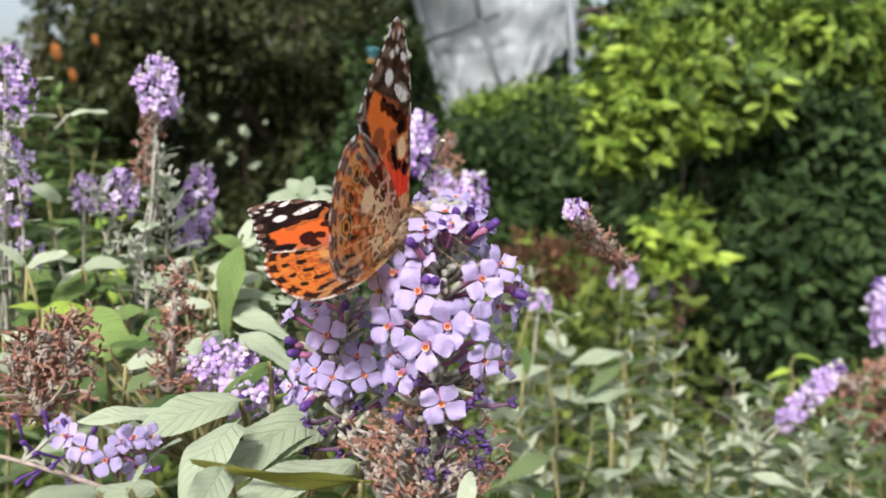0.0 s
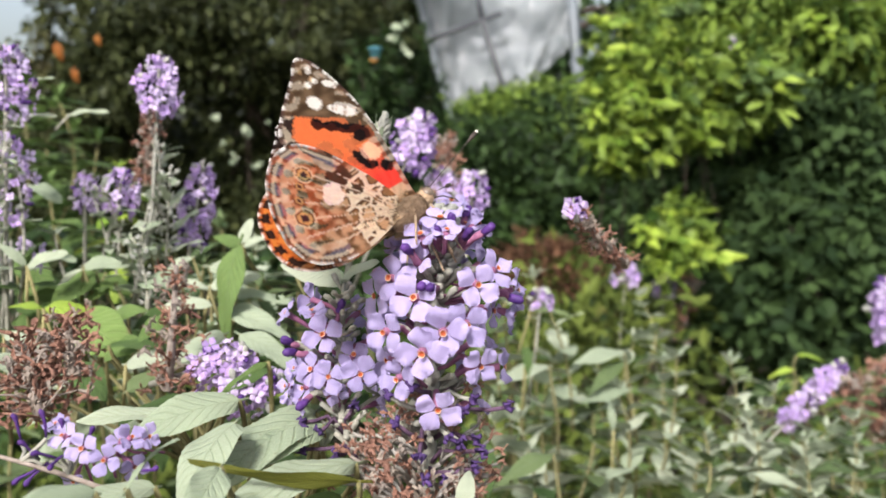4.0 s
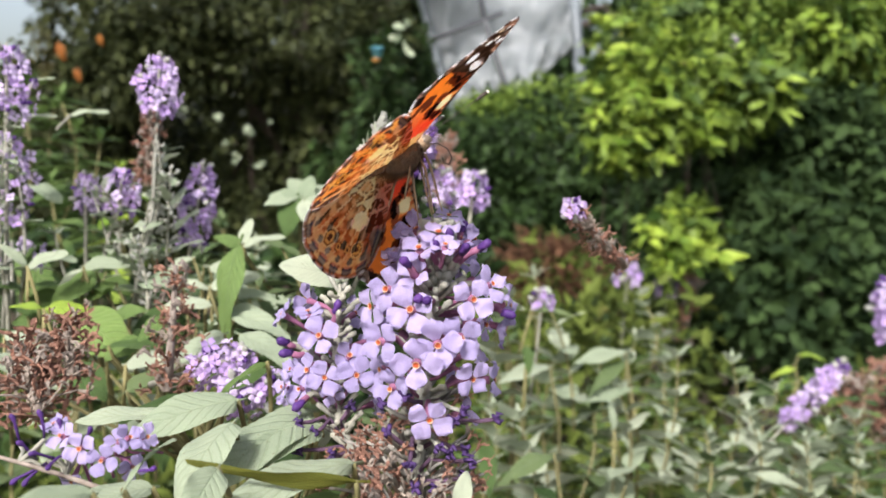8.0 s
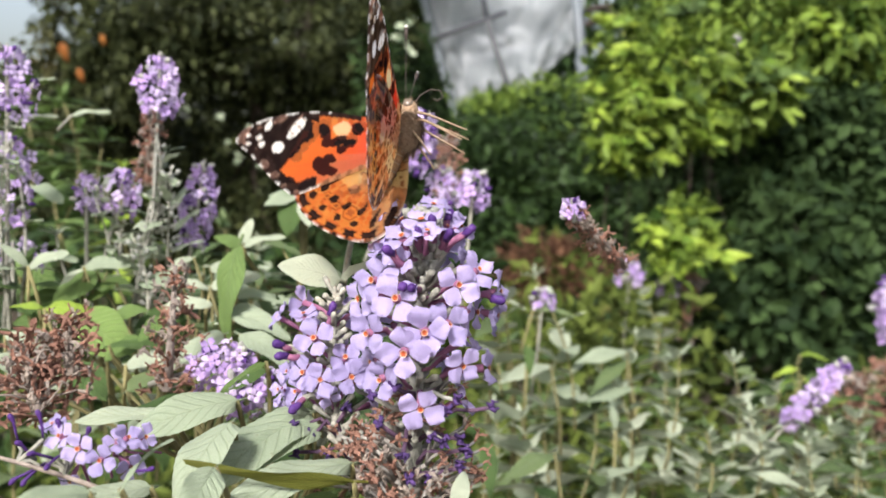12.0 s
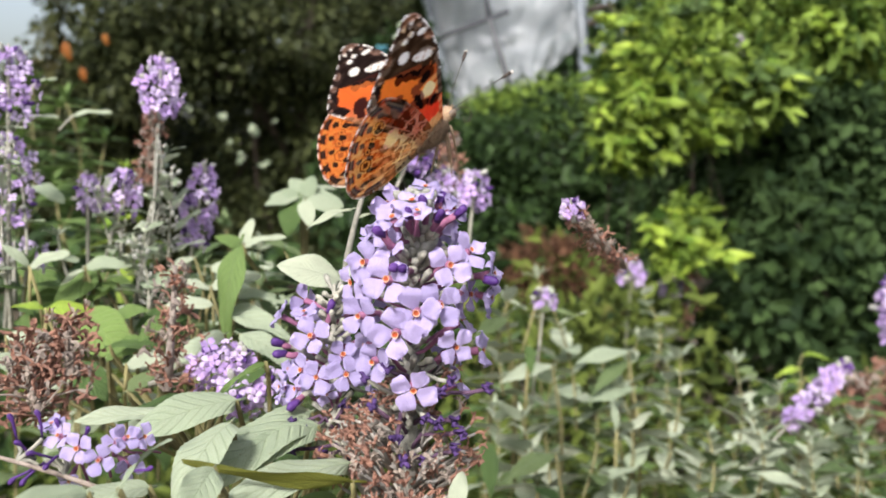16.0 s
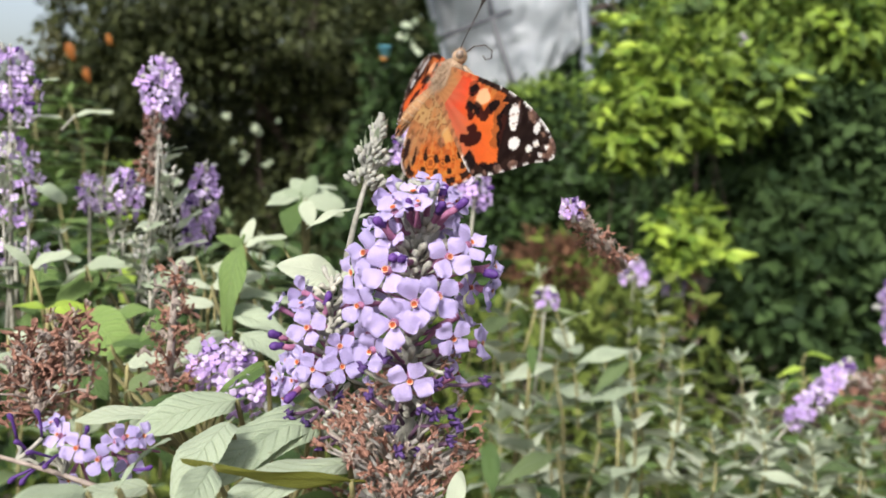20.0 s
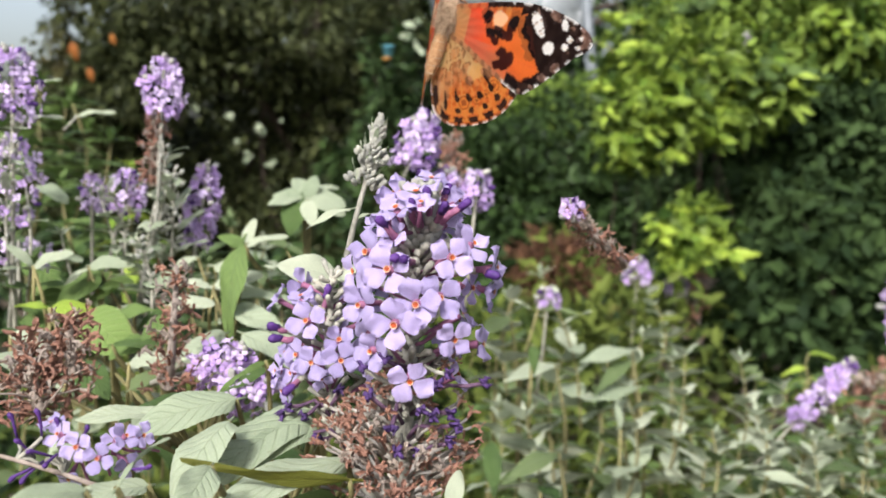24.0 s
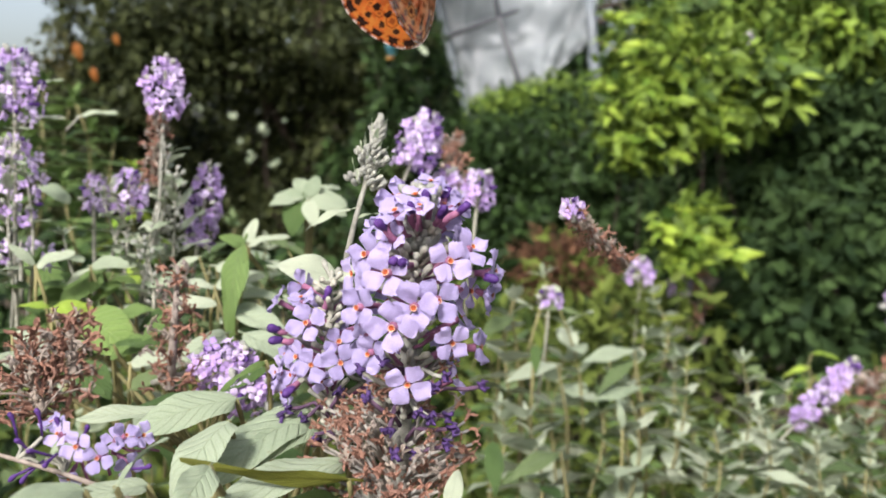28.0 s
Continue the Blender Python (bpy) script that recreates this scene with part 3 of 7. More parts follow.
def fore_upper(x, y, rim):
    n = noise.noise(Vector((x * 0.5, y * 0.5, 3)))
    if rim < 0.45 and y > 12 and math.sin(x * 2.1 + y * 1.6) > 0.0:
        return WHT
    for s in WHITE_SPOTS:
        if near(x, y, *s):
            return (0.10, 0.07, 0.06) if s[2] > 2 and abs(((x - y) * 0.72) % 1.55 - 0.78) > 0.70 else WHT
    edge = 15.2 + 0.9 * max(0.0, 2.2 - x) + 1.0 * noise.noise(Vector((x * 0.8, y * 0.5, 8)))
    if (y > edge and y > 8) or (rim < 2.2 + 0.8 * n and y > 14) or (rim < 0.9 and x > 2 and y > 7):
        if rim < 1.5 and y > 17 and n > 0.12:
            return (0.16, 0.10, 0.08)
        return BLACK
    for s in DARK_BARS:
        if near(x, y, *s):
            return BLACK
    if near(x, y, 3.4, 10.2, 1.4, 1.5):
        return PALE
    hair = noise.noise(Vector((x * 1.4, y * 0.25, 6)))
    k = max((8.5 - y) / 4.5 - 0.20 * max(0.0, x), (13.0 - y) / 5 + (-1.5 - x) * 0.2 if x < -1.5 else 0) + 0.45 * hair
    base = blend(ORNG, (0.62, 0.105, 0.040), (11 - y) / 5)
    if abs(math.sin(math.atan2(x + 3, y) * 7)) < 0.05:
        base = blend(base, (0.30, 0.09, 0.04), 0.5)
    return blend(base, TAN, k)


def hind_upper(x, y, rim):
    n = noise.noise(Vector((x * 0.6, y * 0.6, 5)))
    far = math.hypot(x, y)
    if rim < 0.45 and far > 12:
        return WHT if math.sin(x * 2.3 + y * 1.7) > -0.1 else BLACK
    if far > 12:
        a = math.atan2(y, -x) * 5.6 + 0.12 * noise.noise(Vector((x * 0.7, y * 0.7, 2)))
        q = a % 1.0 - 0.5
        if 0.6 < rim < 1.7 and abs(q) < 0.30 + 0.1 * n:
            return BLACK
        if math.hypot(q * 3.0, rim - 2.9) < 0.62:
            return BLACK
        if math.hypot(q * 3.0, rim - 5.2) < 0.80 and 3 < y < 15:
            return BLACK
    if near(x, y, -3.4, 12.6, 1.6, 1.8) or near(x, y, -6.0, 10.4, 1.0, 1.3) or near(x, y, -8.6, 7.4, 0.8, 1.0):
        return (0.16, 0.08, 0.045)
    hair = noise.noise(Vector((x * 0.25, y * 1.6, 9)))
    k = (13.5 - far + 2 * n) / 6 + 0.45 * hair
    if y < 4.2 + n:
        k = max(k, 0.85 + 0.3 * hair)
    col = blend(ORNG, TAN, k)
    return blend(col, (0.30, 0.09, 0.03), 0.5) if abs(math.sin(math.atan2(y, -x) * 8.8)) < 0.045 else col


def fore_under(x, y, rim):
    n = noise.noise(Vector((x * 0.5, y * 0.5, 13)))
    if rim < 0.5 and y > 12:
        return WHT if math.sin(x * 2.1 + y * 1.6) > 0 else (0.10, 0.06, 0.05)
    for s in ((4.6, 18.0, 2.5, 1.2, -0.55), (1.0, 20.8, 1.3, 1.25, 0), (4.0, 26.0, 1.0, 0.5, 0.9), (5.6, 22.6, 1.3, 0.7, -0.6), (2.2, 23.8, 0.6, 0.6, 0), (3.6, 23.9, 0.6, 0.55, 0)):
        if near(x, y, *s):
            return (0.10, 0.07, 0.05) if s[2] > 2 and abs(((x - y) * 0.72) % 1.9 - 0.95) > 0.88 else (0.80, 0.72, 0.62)
    if near(x, y, 3.0, 10.2, 1.7, 1.6, 0.3):
        return (0.84, 0.46, 0.32)
    for s in ((4.0, 13.2, 1.7, 1.0, 0.1), (0.9, 9.4, 0.9, 2.0, 0.2), (3.6, 7.0, 1.2, 0.9, 0.3), (3.2, 14.8, 2.4, 0.9, -0.35), (0.8, 16.4, 1.6, 0.9, -0.3), (-1.2, 17.6, 1.0, 1.1, 0), (1.8, 8.2, 0.8, 0.7, 0)):
        if near(x, y, *s):
            return BLACK
    edge = 18.4 + 0.5 * max(-6.0, -x)
    if y > edge or (x > 3.6 and y > 12):
        m = noise.noise(Vector((x * 0.5, y * 0.8, 21)))
        return blend((0.095, 0.056, 0.030), (0.27, 0.17, 0.095), 0.45 + 1.1 * m) if rim > 2.2 or m < 0.1 else (0.50, 0.40, 0.29)
    if x > 4.2 or rim < 0.8:
        return (0.46, 0.38, 0.29) if math.sin(y * 3.4) > -0.2 else (0.14, 0.09, 0.06)
    if rim < 2.0 and y > 14:
        return (0.05, 0.03, 0.025) if n > -0.05 else (0.60, 0.48, 0.34)
    if y < 3.6:
        return (0.62, 0.46, 0.30)
    return blend((0.86, 0.07, 0.05), (0.84, 0.22, 0.08), (y - 6) / 6)


def hind_under(x, y, rim):
    far, a = math.hypot(x, y), math.atan2(y, -x)
    n = noise.noise(Vector((x * 0.42, y * 0.42, 17)))
    m = noise.noise(Vector((x * 0.9, y * 0.9, 41)))
    cell = (a * 5.6) % 1.0 - 0.5
    vein = abs(abs(cell) - 0.5) * far * 0.18
    for cx, cy, r in EYES:
        d = math.hypot(x - cx, y - cy) / r
        if d < 0.45:
            return (0.020, 0.020, 0.030)
        if d < 0.80:
            return (0.50, 0.34, 0.14)
        if d < 0.98:
            return (0.046, 0.030, 0.020)
        if d < 1.25 and r > 0.9:
            return (0.62, 0.50, 0.33)
    lobe = abs(cell)
    if far > 11:
        if rim < 0.45:
            return (0.82, 0.78, 0.70) if lobe < 0.34 else (0.08, 0.045, 0.03)
        if rim < 0.80:
            return (0.14, 0.08, 0.05)
        if rim < 1.35:
            return (0.58, 0.46, 0.33)
        if rim < 2.1 - 1.4 * lobe * lobe and lobe < 0.40:
            return (0.17, 0.15, 0.18) if lobe < 0.28 else (0.10, 0.06, 0.045)
        if rim < 3.1:
            return blend((0.36, 0.26, 0.16), (0.62, 0.53, 0.40), m + 0.5)
    if near(x, y, -6.6, 8.0, 2.1, 1.5, 0.5, 0.4):
        return (0.84, 0.70, 0.62)
    if near(x, y, -4.4, 9.4, 1.4, 1.7, 0.4) or near(x, y, -2.4, 9.6, 0.8, 1.5) or near(x, y, -3.0, 6.4, 1.0, 0.8, 0.3):
        return (0.55, 0.47, 0.36) if vein < 0.08 else (0.055, 0.036, 0.024)
    if vein < 0.13 and rim > 1.5:
        return (0.60, 0.51, 0.38)
    if far > 8.6 + 1.2 * n:
        if 12.9 < far + 0.9 * n < 13.7 and lobe < 0.36:
            return (0.13, 0.075, 0.035)
        return blend((0.11, 0.072, 0.036), (0.44, 0.33, 0.20), 0.5 + 1.8 * m)
    d, spots = noise.voronoi(Vector((x * 0.36, y * 0.52, 3)))
    edge = d[1] - d[0]
    if edge < 0.17:
        return (0.74, 0.65, 0.50)
    if edge < 0.29:
        return (0.075, 0.045, 0.026)
    return blend((0.20, 0.125, 0.055), (0.56, 0.43, 0.25), 0.5 + 0.9 * noise.cell(spots[0] * 7.3))


def wing_mesh(name, edge, upper, under, sign, step=0.30):
    """A wing in its own plane: two skins with scales of their own, slightly domed, ribs raised; sign turns a left wing into a right one."""
    E = dense(edge)
    A, Bn = E, np.roll(E, -1, 0)

    def rim_of(p):
        d = Bn - A
        s = np.clip(((p - A) * d).sum(1) / (d * d).sum(1), 0, 1)
        return float(np.sqrt((((A + d * s[:, None]) - p) ** 2).sum(1).min()))

    def inside(p):
        c = (A[:, 1] > p[1]) != (Bn[:, 1] > p[1])
        with np.errstate(divide="ignore", invalid="ignore"):
            xi = (Bn[:, 0] - A[:, 0]) * (p[1] - A[:, 1]) / (Bn[:, 1] - A[:, 1]) + A[:, 0]
        return bool((c & (p[0] < xi)).sum() % 2)

    x0, x1, y0, y1 = E[:, 0].min(), E[:, 0].max(), E[:, 1].min(), E[:, 1].max()
    grid, row = [], 0
    y = y0
    while y < y1:
        x, col = x0 + (step / 2 if row % 2 else 0), 0
        while x < x1:
            p = np.array([x, y])
            if inside(p) and rim_of(p) > step * 0.45:
                grid.append((row, col))
            x, col = x + step, col + 1
        y, row = y + step * 0.87, row + 1
    # rows of cells clipped by the outline: a triangle strip between neighbouring rows, plus a rim strip snapped to the edge
    P, index = [], {}
    cells = []
    for r_, c_ in grid:
        index[(r_, c_)] = len(P)
        P.append((x0 + c_ * step + (step / 2 if r_ % 2 else 0), y0 + r_ * step * 0.87))
    for (r_, c_) in index:
        o = 0 if r_ % 2 == 0 else 1
        for tri in (((r_, c_), (r_, c_ + 1), (r_ + 1, c_ + o)), ((r_, c_ + 1), (r_ + 1, c_ + 1 + o), (r_ + 1, c_ + o)), ((r_, c_), (r_ + 1, c_ + o), (r_ + 1, c_ - 1 + o))):
            if all(q in index for q in tri):
                cells.append(tuple(index[q] for q in tri))
    P = np.array(P)
    tris = sorted({tuple(sorted(c)): c for c in cells}.values())
    count = {}
    for t in tris:
        for k in range(3):
            e = (t[k], t[(k + 1) % 3])
            count[tuple(sorted(e))] = count.get(tuple(sorted(e)), 0) + 1
    border = {i for e, c in count.items() if c == 1 for i in e}
    for i in border:
        d = Bn - A
        s = np.clip(((P[i] - A) * d).sum(1) / (d * d).sum(1), 0, 1)
        q = A + d * s[:, None]
        P[i] = q[((q - P[i]) ** 2).sum(1).argmin()]
    verts, faces, cols, lights = [], [], [], []
    rims = [rim_of(p) for p in P]
    for layer, (fn, lift) in enumerate(((upper, 0.05), (under, -0.05))):
        base = len(verts)
        for i, p in enumerate(P):
            vein = 0.05 * math.sin(math.atan2(p[0] + 1, p[1] + 1) * 26)
            dome = 0.9 * math.sin(min(1, math.hypot(*p) / 30) * math.pi) * 0.8
            verts.append((p[0] * MM, sign * p[1] * MM, (lift + dome + vein) * MM))
            cols.append((*fn(p[0], p[1], rims[i]), 1))
            lights.append((*[min(1.0, 2.8 * q ** 0.55 * w ** 0.45) for q, w in zip(upper(p[0], p[1], rims[i]), under(p[0], p[1], rims[i]))], 1))
        for t in tris:
            a, b, c = (base + k for k in t)
            up = (P[t[1]][0] - P[t[0]][0]) * (P[t[2]][1] - P[t[0]][1]) - (P[t[1]][1] - P[t[0]][1]) * (P[t[2]][0] - P[t[0]][0])
            flip = (up * sign > 0) == (layer == 0)
            faces.append((a, b, c) if flip else (a, c, b))
    me = mesh(name, verts, faces, WING)
    layer = me.color_attributes.new("scales", "FLOAT_COLOR", "POINT")
    layer.data.foreach_set("color", np.array(cols, np.float32).ravel())
    layer = me.color_attributes.new("through", "FLOAT_COLOR", "POINT")
    layer.data.foreach_set("color", np.array(lights, np.float32).ravel())
    return me


def furry(center, radii, count, length, seed, lay=(-1, 0, 0)):
    """A body of lumps with short hairs lying along it."""
    r = random.Random(seed)
    v, f = blob((0, 0, 0), (radii[1], radii[0], radii[2]), 14, 10, 0.06, seed)
    v = [(center[0] + p[1], center[1] + p[0], center[2] + p[2]) for p in v]
    for k in range(count):
        d = Vector((r.gauss(0, 1), r.gauss(0, 1), r.gauss(0, 1))).normalized()
        p = Vector((center[0] + d.x * radii[0], center[1] + d.y * radii[1], center[2] + d.z * radii[2]))
        q = p + (d * 0.6 + Vector(lay) * 0.8).normalized() * length * r.uniform(0.6, 1.3)
        s = d.cross(Vector(lay) + Vector((0, 0.01, 0.02))).normalized() * length * 0.04
        f.append((len(v), len(v) + 1, len(v) + 2))
        v += [tuple(p - s), tuple(p + s), tuple(q)]
    return [tuple(c * MM for c in p) for p in v], f


def butterfly():
    t = thing("butterfly", (0, 0.14, 1.3), "orange, black and white patterned butterfly feeding on lilac flowers", "butterfly")
    part("thorax", mesh("thorax", *furry((1.2, 0, 0.2), (3.8, 2.3, 2.4), 2200, 1.7, 1), FUR), t)
    ab, af = furry((-5.6, 0, 0.5), (6.0, 1.45, 1.5), 900, 0.8, 2)
    ab = [(x * 0.94, y, z - 0.24 * min(0, x)) for x, y, z in ab]
    part("abdomen", mesh("abdomen", ab, af, BELLY), t, None, "tan ringed abdomen")
    for k in range(6):
        rr = 1.47 * math.sqrt(max(0.05, 1 - ((-2.2 - 1.5 * k + 5.6) / 5.9) ** 2))
        ring = [(-2.2 - 1.5 * k, rr * 0.96 * math.cos(a), 0.5 + 0.24 * (2.2 + 1.5 * k) + rr * 1.0 * math.sin(a)) for a in [i * math.pi / 8 for i in range(17)]]
        part("abdomen_ring", tube("abdomen_ring", [tuple(c * MM for c in p) for p in ring], 0.12 * MM, LEGS, 5), t)
    part("head", mesh("head", *furry((5.4, 0, 0.3), (1.5, 1.45, 1.35), 200, 0.8, 3, (1, 0, 0.3)), FUR), t)
    for sg in (1, -1):
        v, f = blob((1.15 * sg, 0, 0), (0.55, 0.85, 0.8), 12, 8)
        part("eye", mesh("eye", [((5.9 + p[1]) * MM, p[0] * MM, (0.5 + p[2]) * MM) for p in v], f, EYE), t, None, "dark round eye")
        pts = [(6.2, 0.6 * sg, 0.9), (8.8, 1.9 * sg, 1.2), (12.0, 3.5 * sg, 1.4), (15.2, 5.1 * sg, 1.6), (16.2, 5.6 * sg, 1.7), (17.2, 6.1 * sg, 1.75)]
        an = part("antenna", tube("antenna", [tuple(c * MM for c in p) for p in pts], [0.08 * MM, 0.06 * MM, 0.055 * MM, 0.08 * MM, 0.36 * MM, 0.32 * MM], DARK, 7), t, None, "thin dark antenna with a clubbed end")
        v, f = blob((0, 0, 0), (0.3, 0.4, 0.3), 8, 6)
        part("tip", mesh("tip", [(17.3 * MM + p[1] * MM, 6.15 * sg * MM + p[0] * MM, 1.76 * MM + p[2] * MM) for p in v], f, WHITE), an, None, "pale antenna tip")
        for x, reach, fore, drop in ((4.4, 1.3, -3.2, 1.0), (3.0, 1.9, -4.0, 0.95), (0.8, 2.0, -5.0, 0.5)):
            lg = [(x, 0.9 * sg, -1.2), (x + fore * 0.15, reach * 0.9 * sg, -3.0 * drop), (x + fore * 0.45, reach * sg, -5.4 * drop), (x + fore * 0.8, reach * sg, -8.2 * drop), (x + fore, reach * 1.1 * sg, -9.8 * drop)]
            part("leg", tube("leg", [tuple(c * MM for c in p) for p in lg], [0.3 * MM, 0.22 * MM, 0.2 * MM, 0.14 * MM, 0.1 * MM], LEGS, 6), t)
    pro = [(6.6, 0, -0.3), (8.4, 0, -1.0), (9.6, 0, -2.6), (9.4, 0, -4.2), (8.2, 0, -4.8), (7.4, 0, -4.0), (7.8, 0, -3.2)]
    part("proboscis", tube("proboscis", [tuple(c * MM for c in p) for p in pro], 0.12 * MM, DARK, 6), t, None, "dark curled proboscis")
    for sg, side in ((1, "left"), (-1, "right")):
        WINGS[side + "_fore"] = part("forewing", wing_mesh("forewing", FORE_EDGE, fore_upper, fore_under, sg), t, None, "orange forewing with black tip and white spots")
        WINGS[side + "_hind"] = part("hindwing", wing_mesh("hindwing", HIND_EDGE, hind_upper, hind_under, sg), t, None, "orange hindwing with black dots and mottled brown underside")
    return t


WINGS = {}
fly = butterfly()


# ---- ground and distance ----
def ground():
    n = 60
    verts, faces = [], []
    for i in range(n + 1):
        for j in range(n + 1):
            u, v = (i / n * 2 - 1), (j / n * 2 - 1)
            x, y = 400 * u * abs(u) ** 1.5, 400 * v * abs(v) ** 1.5
            verts.append((x, y, 0.04 * noise.noise(Vector((x, y, 0))) - 0.05))
    for i in range(n):
        for j in range(n):
            a = i * (n + 1) + j
            faces.append((a, a + n + 1, a + n + 2, a + 1))
    ob = new("ground", mesh("ground", verts, faces, EARTH))
    tagged(ob, "dark bare earth under the shrubs", "ground", kind="structure")


ground()


# ---- the flower spikes that the butterfly visits ----
def axis_root(stalk, p, drop=0.003):
    """The place on a stalk, a little below p, at which the tube of a flower at p begins."""
    best = min(((a.lerp(b, k / 8) - Vector(p)).length, a.lerp(b, k / 8).z, i, k) for i, (a, b) in enumerate(zip(stalk, stalk[1:])) for k in range(9))
    a, b = stalk[best[2]], stalk[best[2] + 1]
    return a.lerp(b, best[3] / 8) - (b - a).normalized() * drop


def closed_bud(t, tip, foot, root, r, thick=0.00050):
    """A closed flower: violet knob on a long reddish tube, in a felted calyx."""
    tip, foot = Vector(tip), Vector(foot)
    d = (tip - foot).normalized()
    v, f = tube_data([tip - d * 0.0013, tip - d * 0.0005, tip + d * 0.0002, tip + d * 0.0008, tip + d * 0.0011], [thick * 1.15, thick * 1.3, thick * 1.45, thick * 1.2, thick * 0.4], 8)
    v = [Vector(p) * 1 + Vector((r.uniform(-1, 1), r.uniform(-1, 1), r.uniform(-1, 1))) * thick * 0.25 for p in v]
    ob = part("bud", mesh("bud", v, f, BUD), t, None, "dark violet closed bud")
    bend = d.orthogonal() * 0.0004
    part("flower_tube", tube("flower_tube", [tip - d * 0.0010, tip.lerp(foot, 0.5) + bend, foot, foot.lerp(root, 0.6), root], [thick * 1.1, thick * 1.15, thick * 0.95, thick * 0.6, thick * 0.6], TUBE, 7), ob)
    part("calyx", tube("calyx", [foot + d * 0.0011, foot, foot.lerp(root, 0.4)], [thick * 1.15, thick * 1.35, thick * 0.8], FELT, 7), ob, None, "grey felted calyx")


def faded_flower(t, tip, foot, root, r):
    """A faded flower: shrunken crumpled violet petals on a limp dark tube."""
    tip, foot = Vector(tip), Vector(foot)
    d = (tip - foot).normalized()
    side, other = d.orthogonal().normalized(), d.cross(d.orthogonal()).normalized()
    v, f = [], []
    for k in range(4):
        a = k * 1.57 + r.uniform(-0.4, 0.4)
        out = side * math.cos(a) + other * math.sin(a)
        n = r.uniform(0.0006, 0.0012)
        w, g = tube_data([tip - d * 0.0004, tip + out * n * 0.5 + d * 0.0003, tip + out * n + d * r.uniform(-0.0006, 0.0008), tip + out * n * 0.8 + d * r.uniform(0.0004, 0.0013)], [0.0003, 0.0004, 0.00036, 0.0001], 5)
        f += [tuple(len(v) + i for i in q) for q in g]
        v += w
    ob = part("faded_flower", mesh("faded_flower", v, f, WITHERED if r.random() < 0.85 else DRY), t, None, "shrivelled violet flower")
    part("flower_tube", tube("flower_tube", [tip, tip.lerp(foot, 0.5) + Vector((0, 0, -0.0003)), foot, root], [0.00034, 0.00036, 0.00034, 0.0004], FADED if r.random() < 0.6 else FELT, 6), ob)


def dry_spray(t, at, root, r, size=0.0029):
    """A bare forked side branch with two or three brown split capsules."""
    at, root = Vector(at), Vector(root)
    fork = root.lerp(at, 0.55) + Vector((0, 0, -0.0006))
    v, f = tube_data([root, root.lerp(fork, 0.5) + Vector((0, 0, -0.0003)), fork], [0.00050, 0.00042, 0.00038], 6)
    ends = [at] + [at + Vector((r.uniform(-1, 1), r.uniform(-1, 1), r.uniform(-1, 1))) * 0.0026 for _ in range(r.choice((1, 2, 2)))]
    for e in ends:
        w, g = tube_data([fork, fork.lerp(e, 0.5) + Vector((0, 0, 0.0003)), e], [0.00034, 0.00028, 0.00026], 5)
        f += [tuple(len(v) + i for i in q) for q in g]
        v += w
    twig = part("twig", mesh("twig", v, f, PALE_TWIG if r.random() < 0.7 else DRY_PALE), t, None, "grey forked side branch")
    for k, e in enumerate(ends):
        part("withered_floret", BRACTS[r.choice((0, 1, 2, 0, 1, 2, 3, 4))], twig, aim(e, (e - fork) + Vector((r.uniform(-1, 1), -0.3, r.uniform(-1, 1))) * 0.002, (0, 0, 1), size * r.uniform(0.6, 1.1)))


def spike_things(t, stalk, groups, closed, faded, r):
    """Fills a spike: flowers with tubes from the stalk, closed buds and faded flowers."""
    for rows in groups:
        for p, d, size in rows:
            add_floret(t, p, d, size * r.uniform(0.84, 0.97), axis_root(stalk, p), r)
    for tip, foot in closed:
        closed_bud(t, tip, foot, axis_root(stalk, foot, 0.002), r)
    for tip, foot in faded:
        faded_flower(t, tip, foot, axis_root(stalk, foot, 0.003), r)


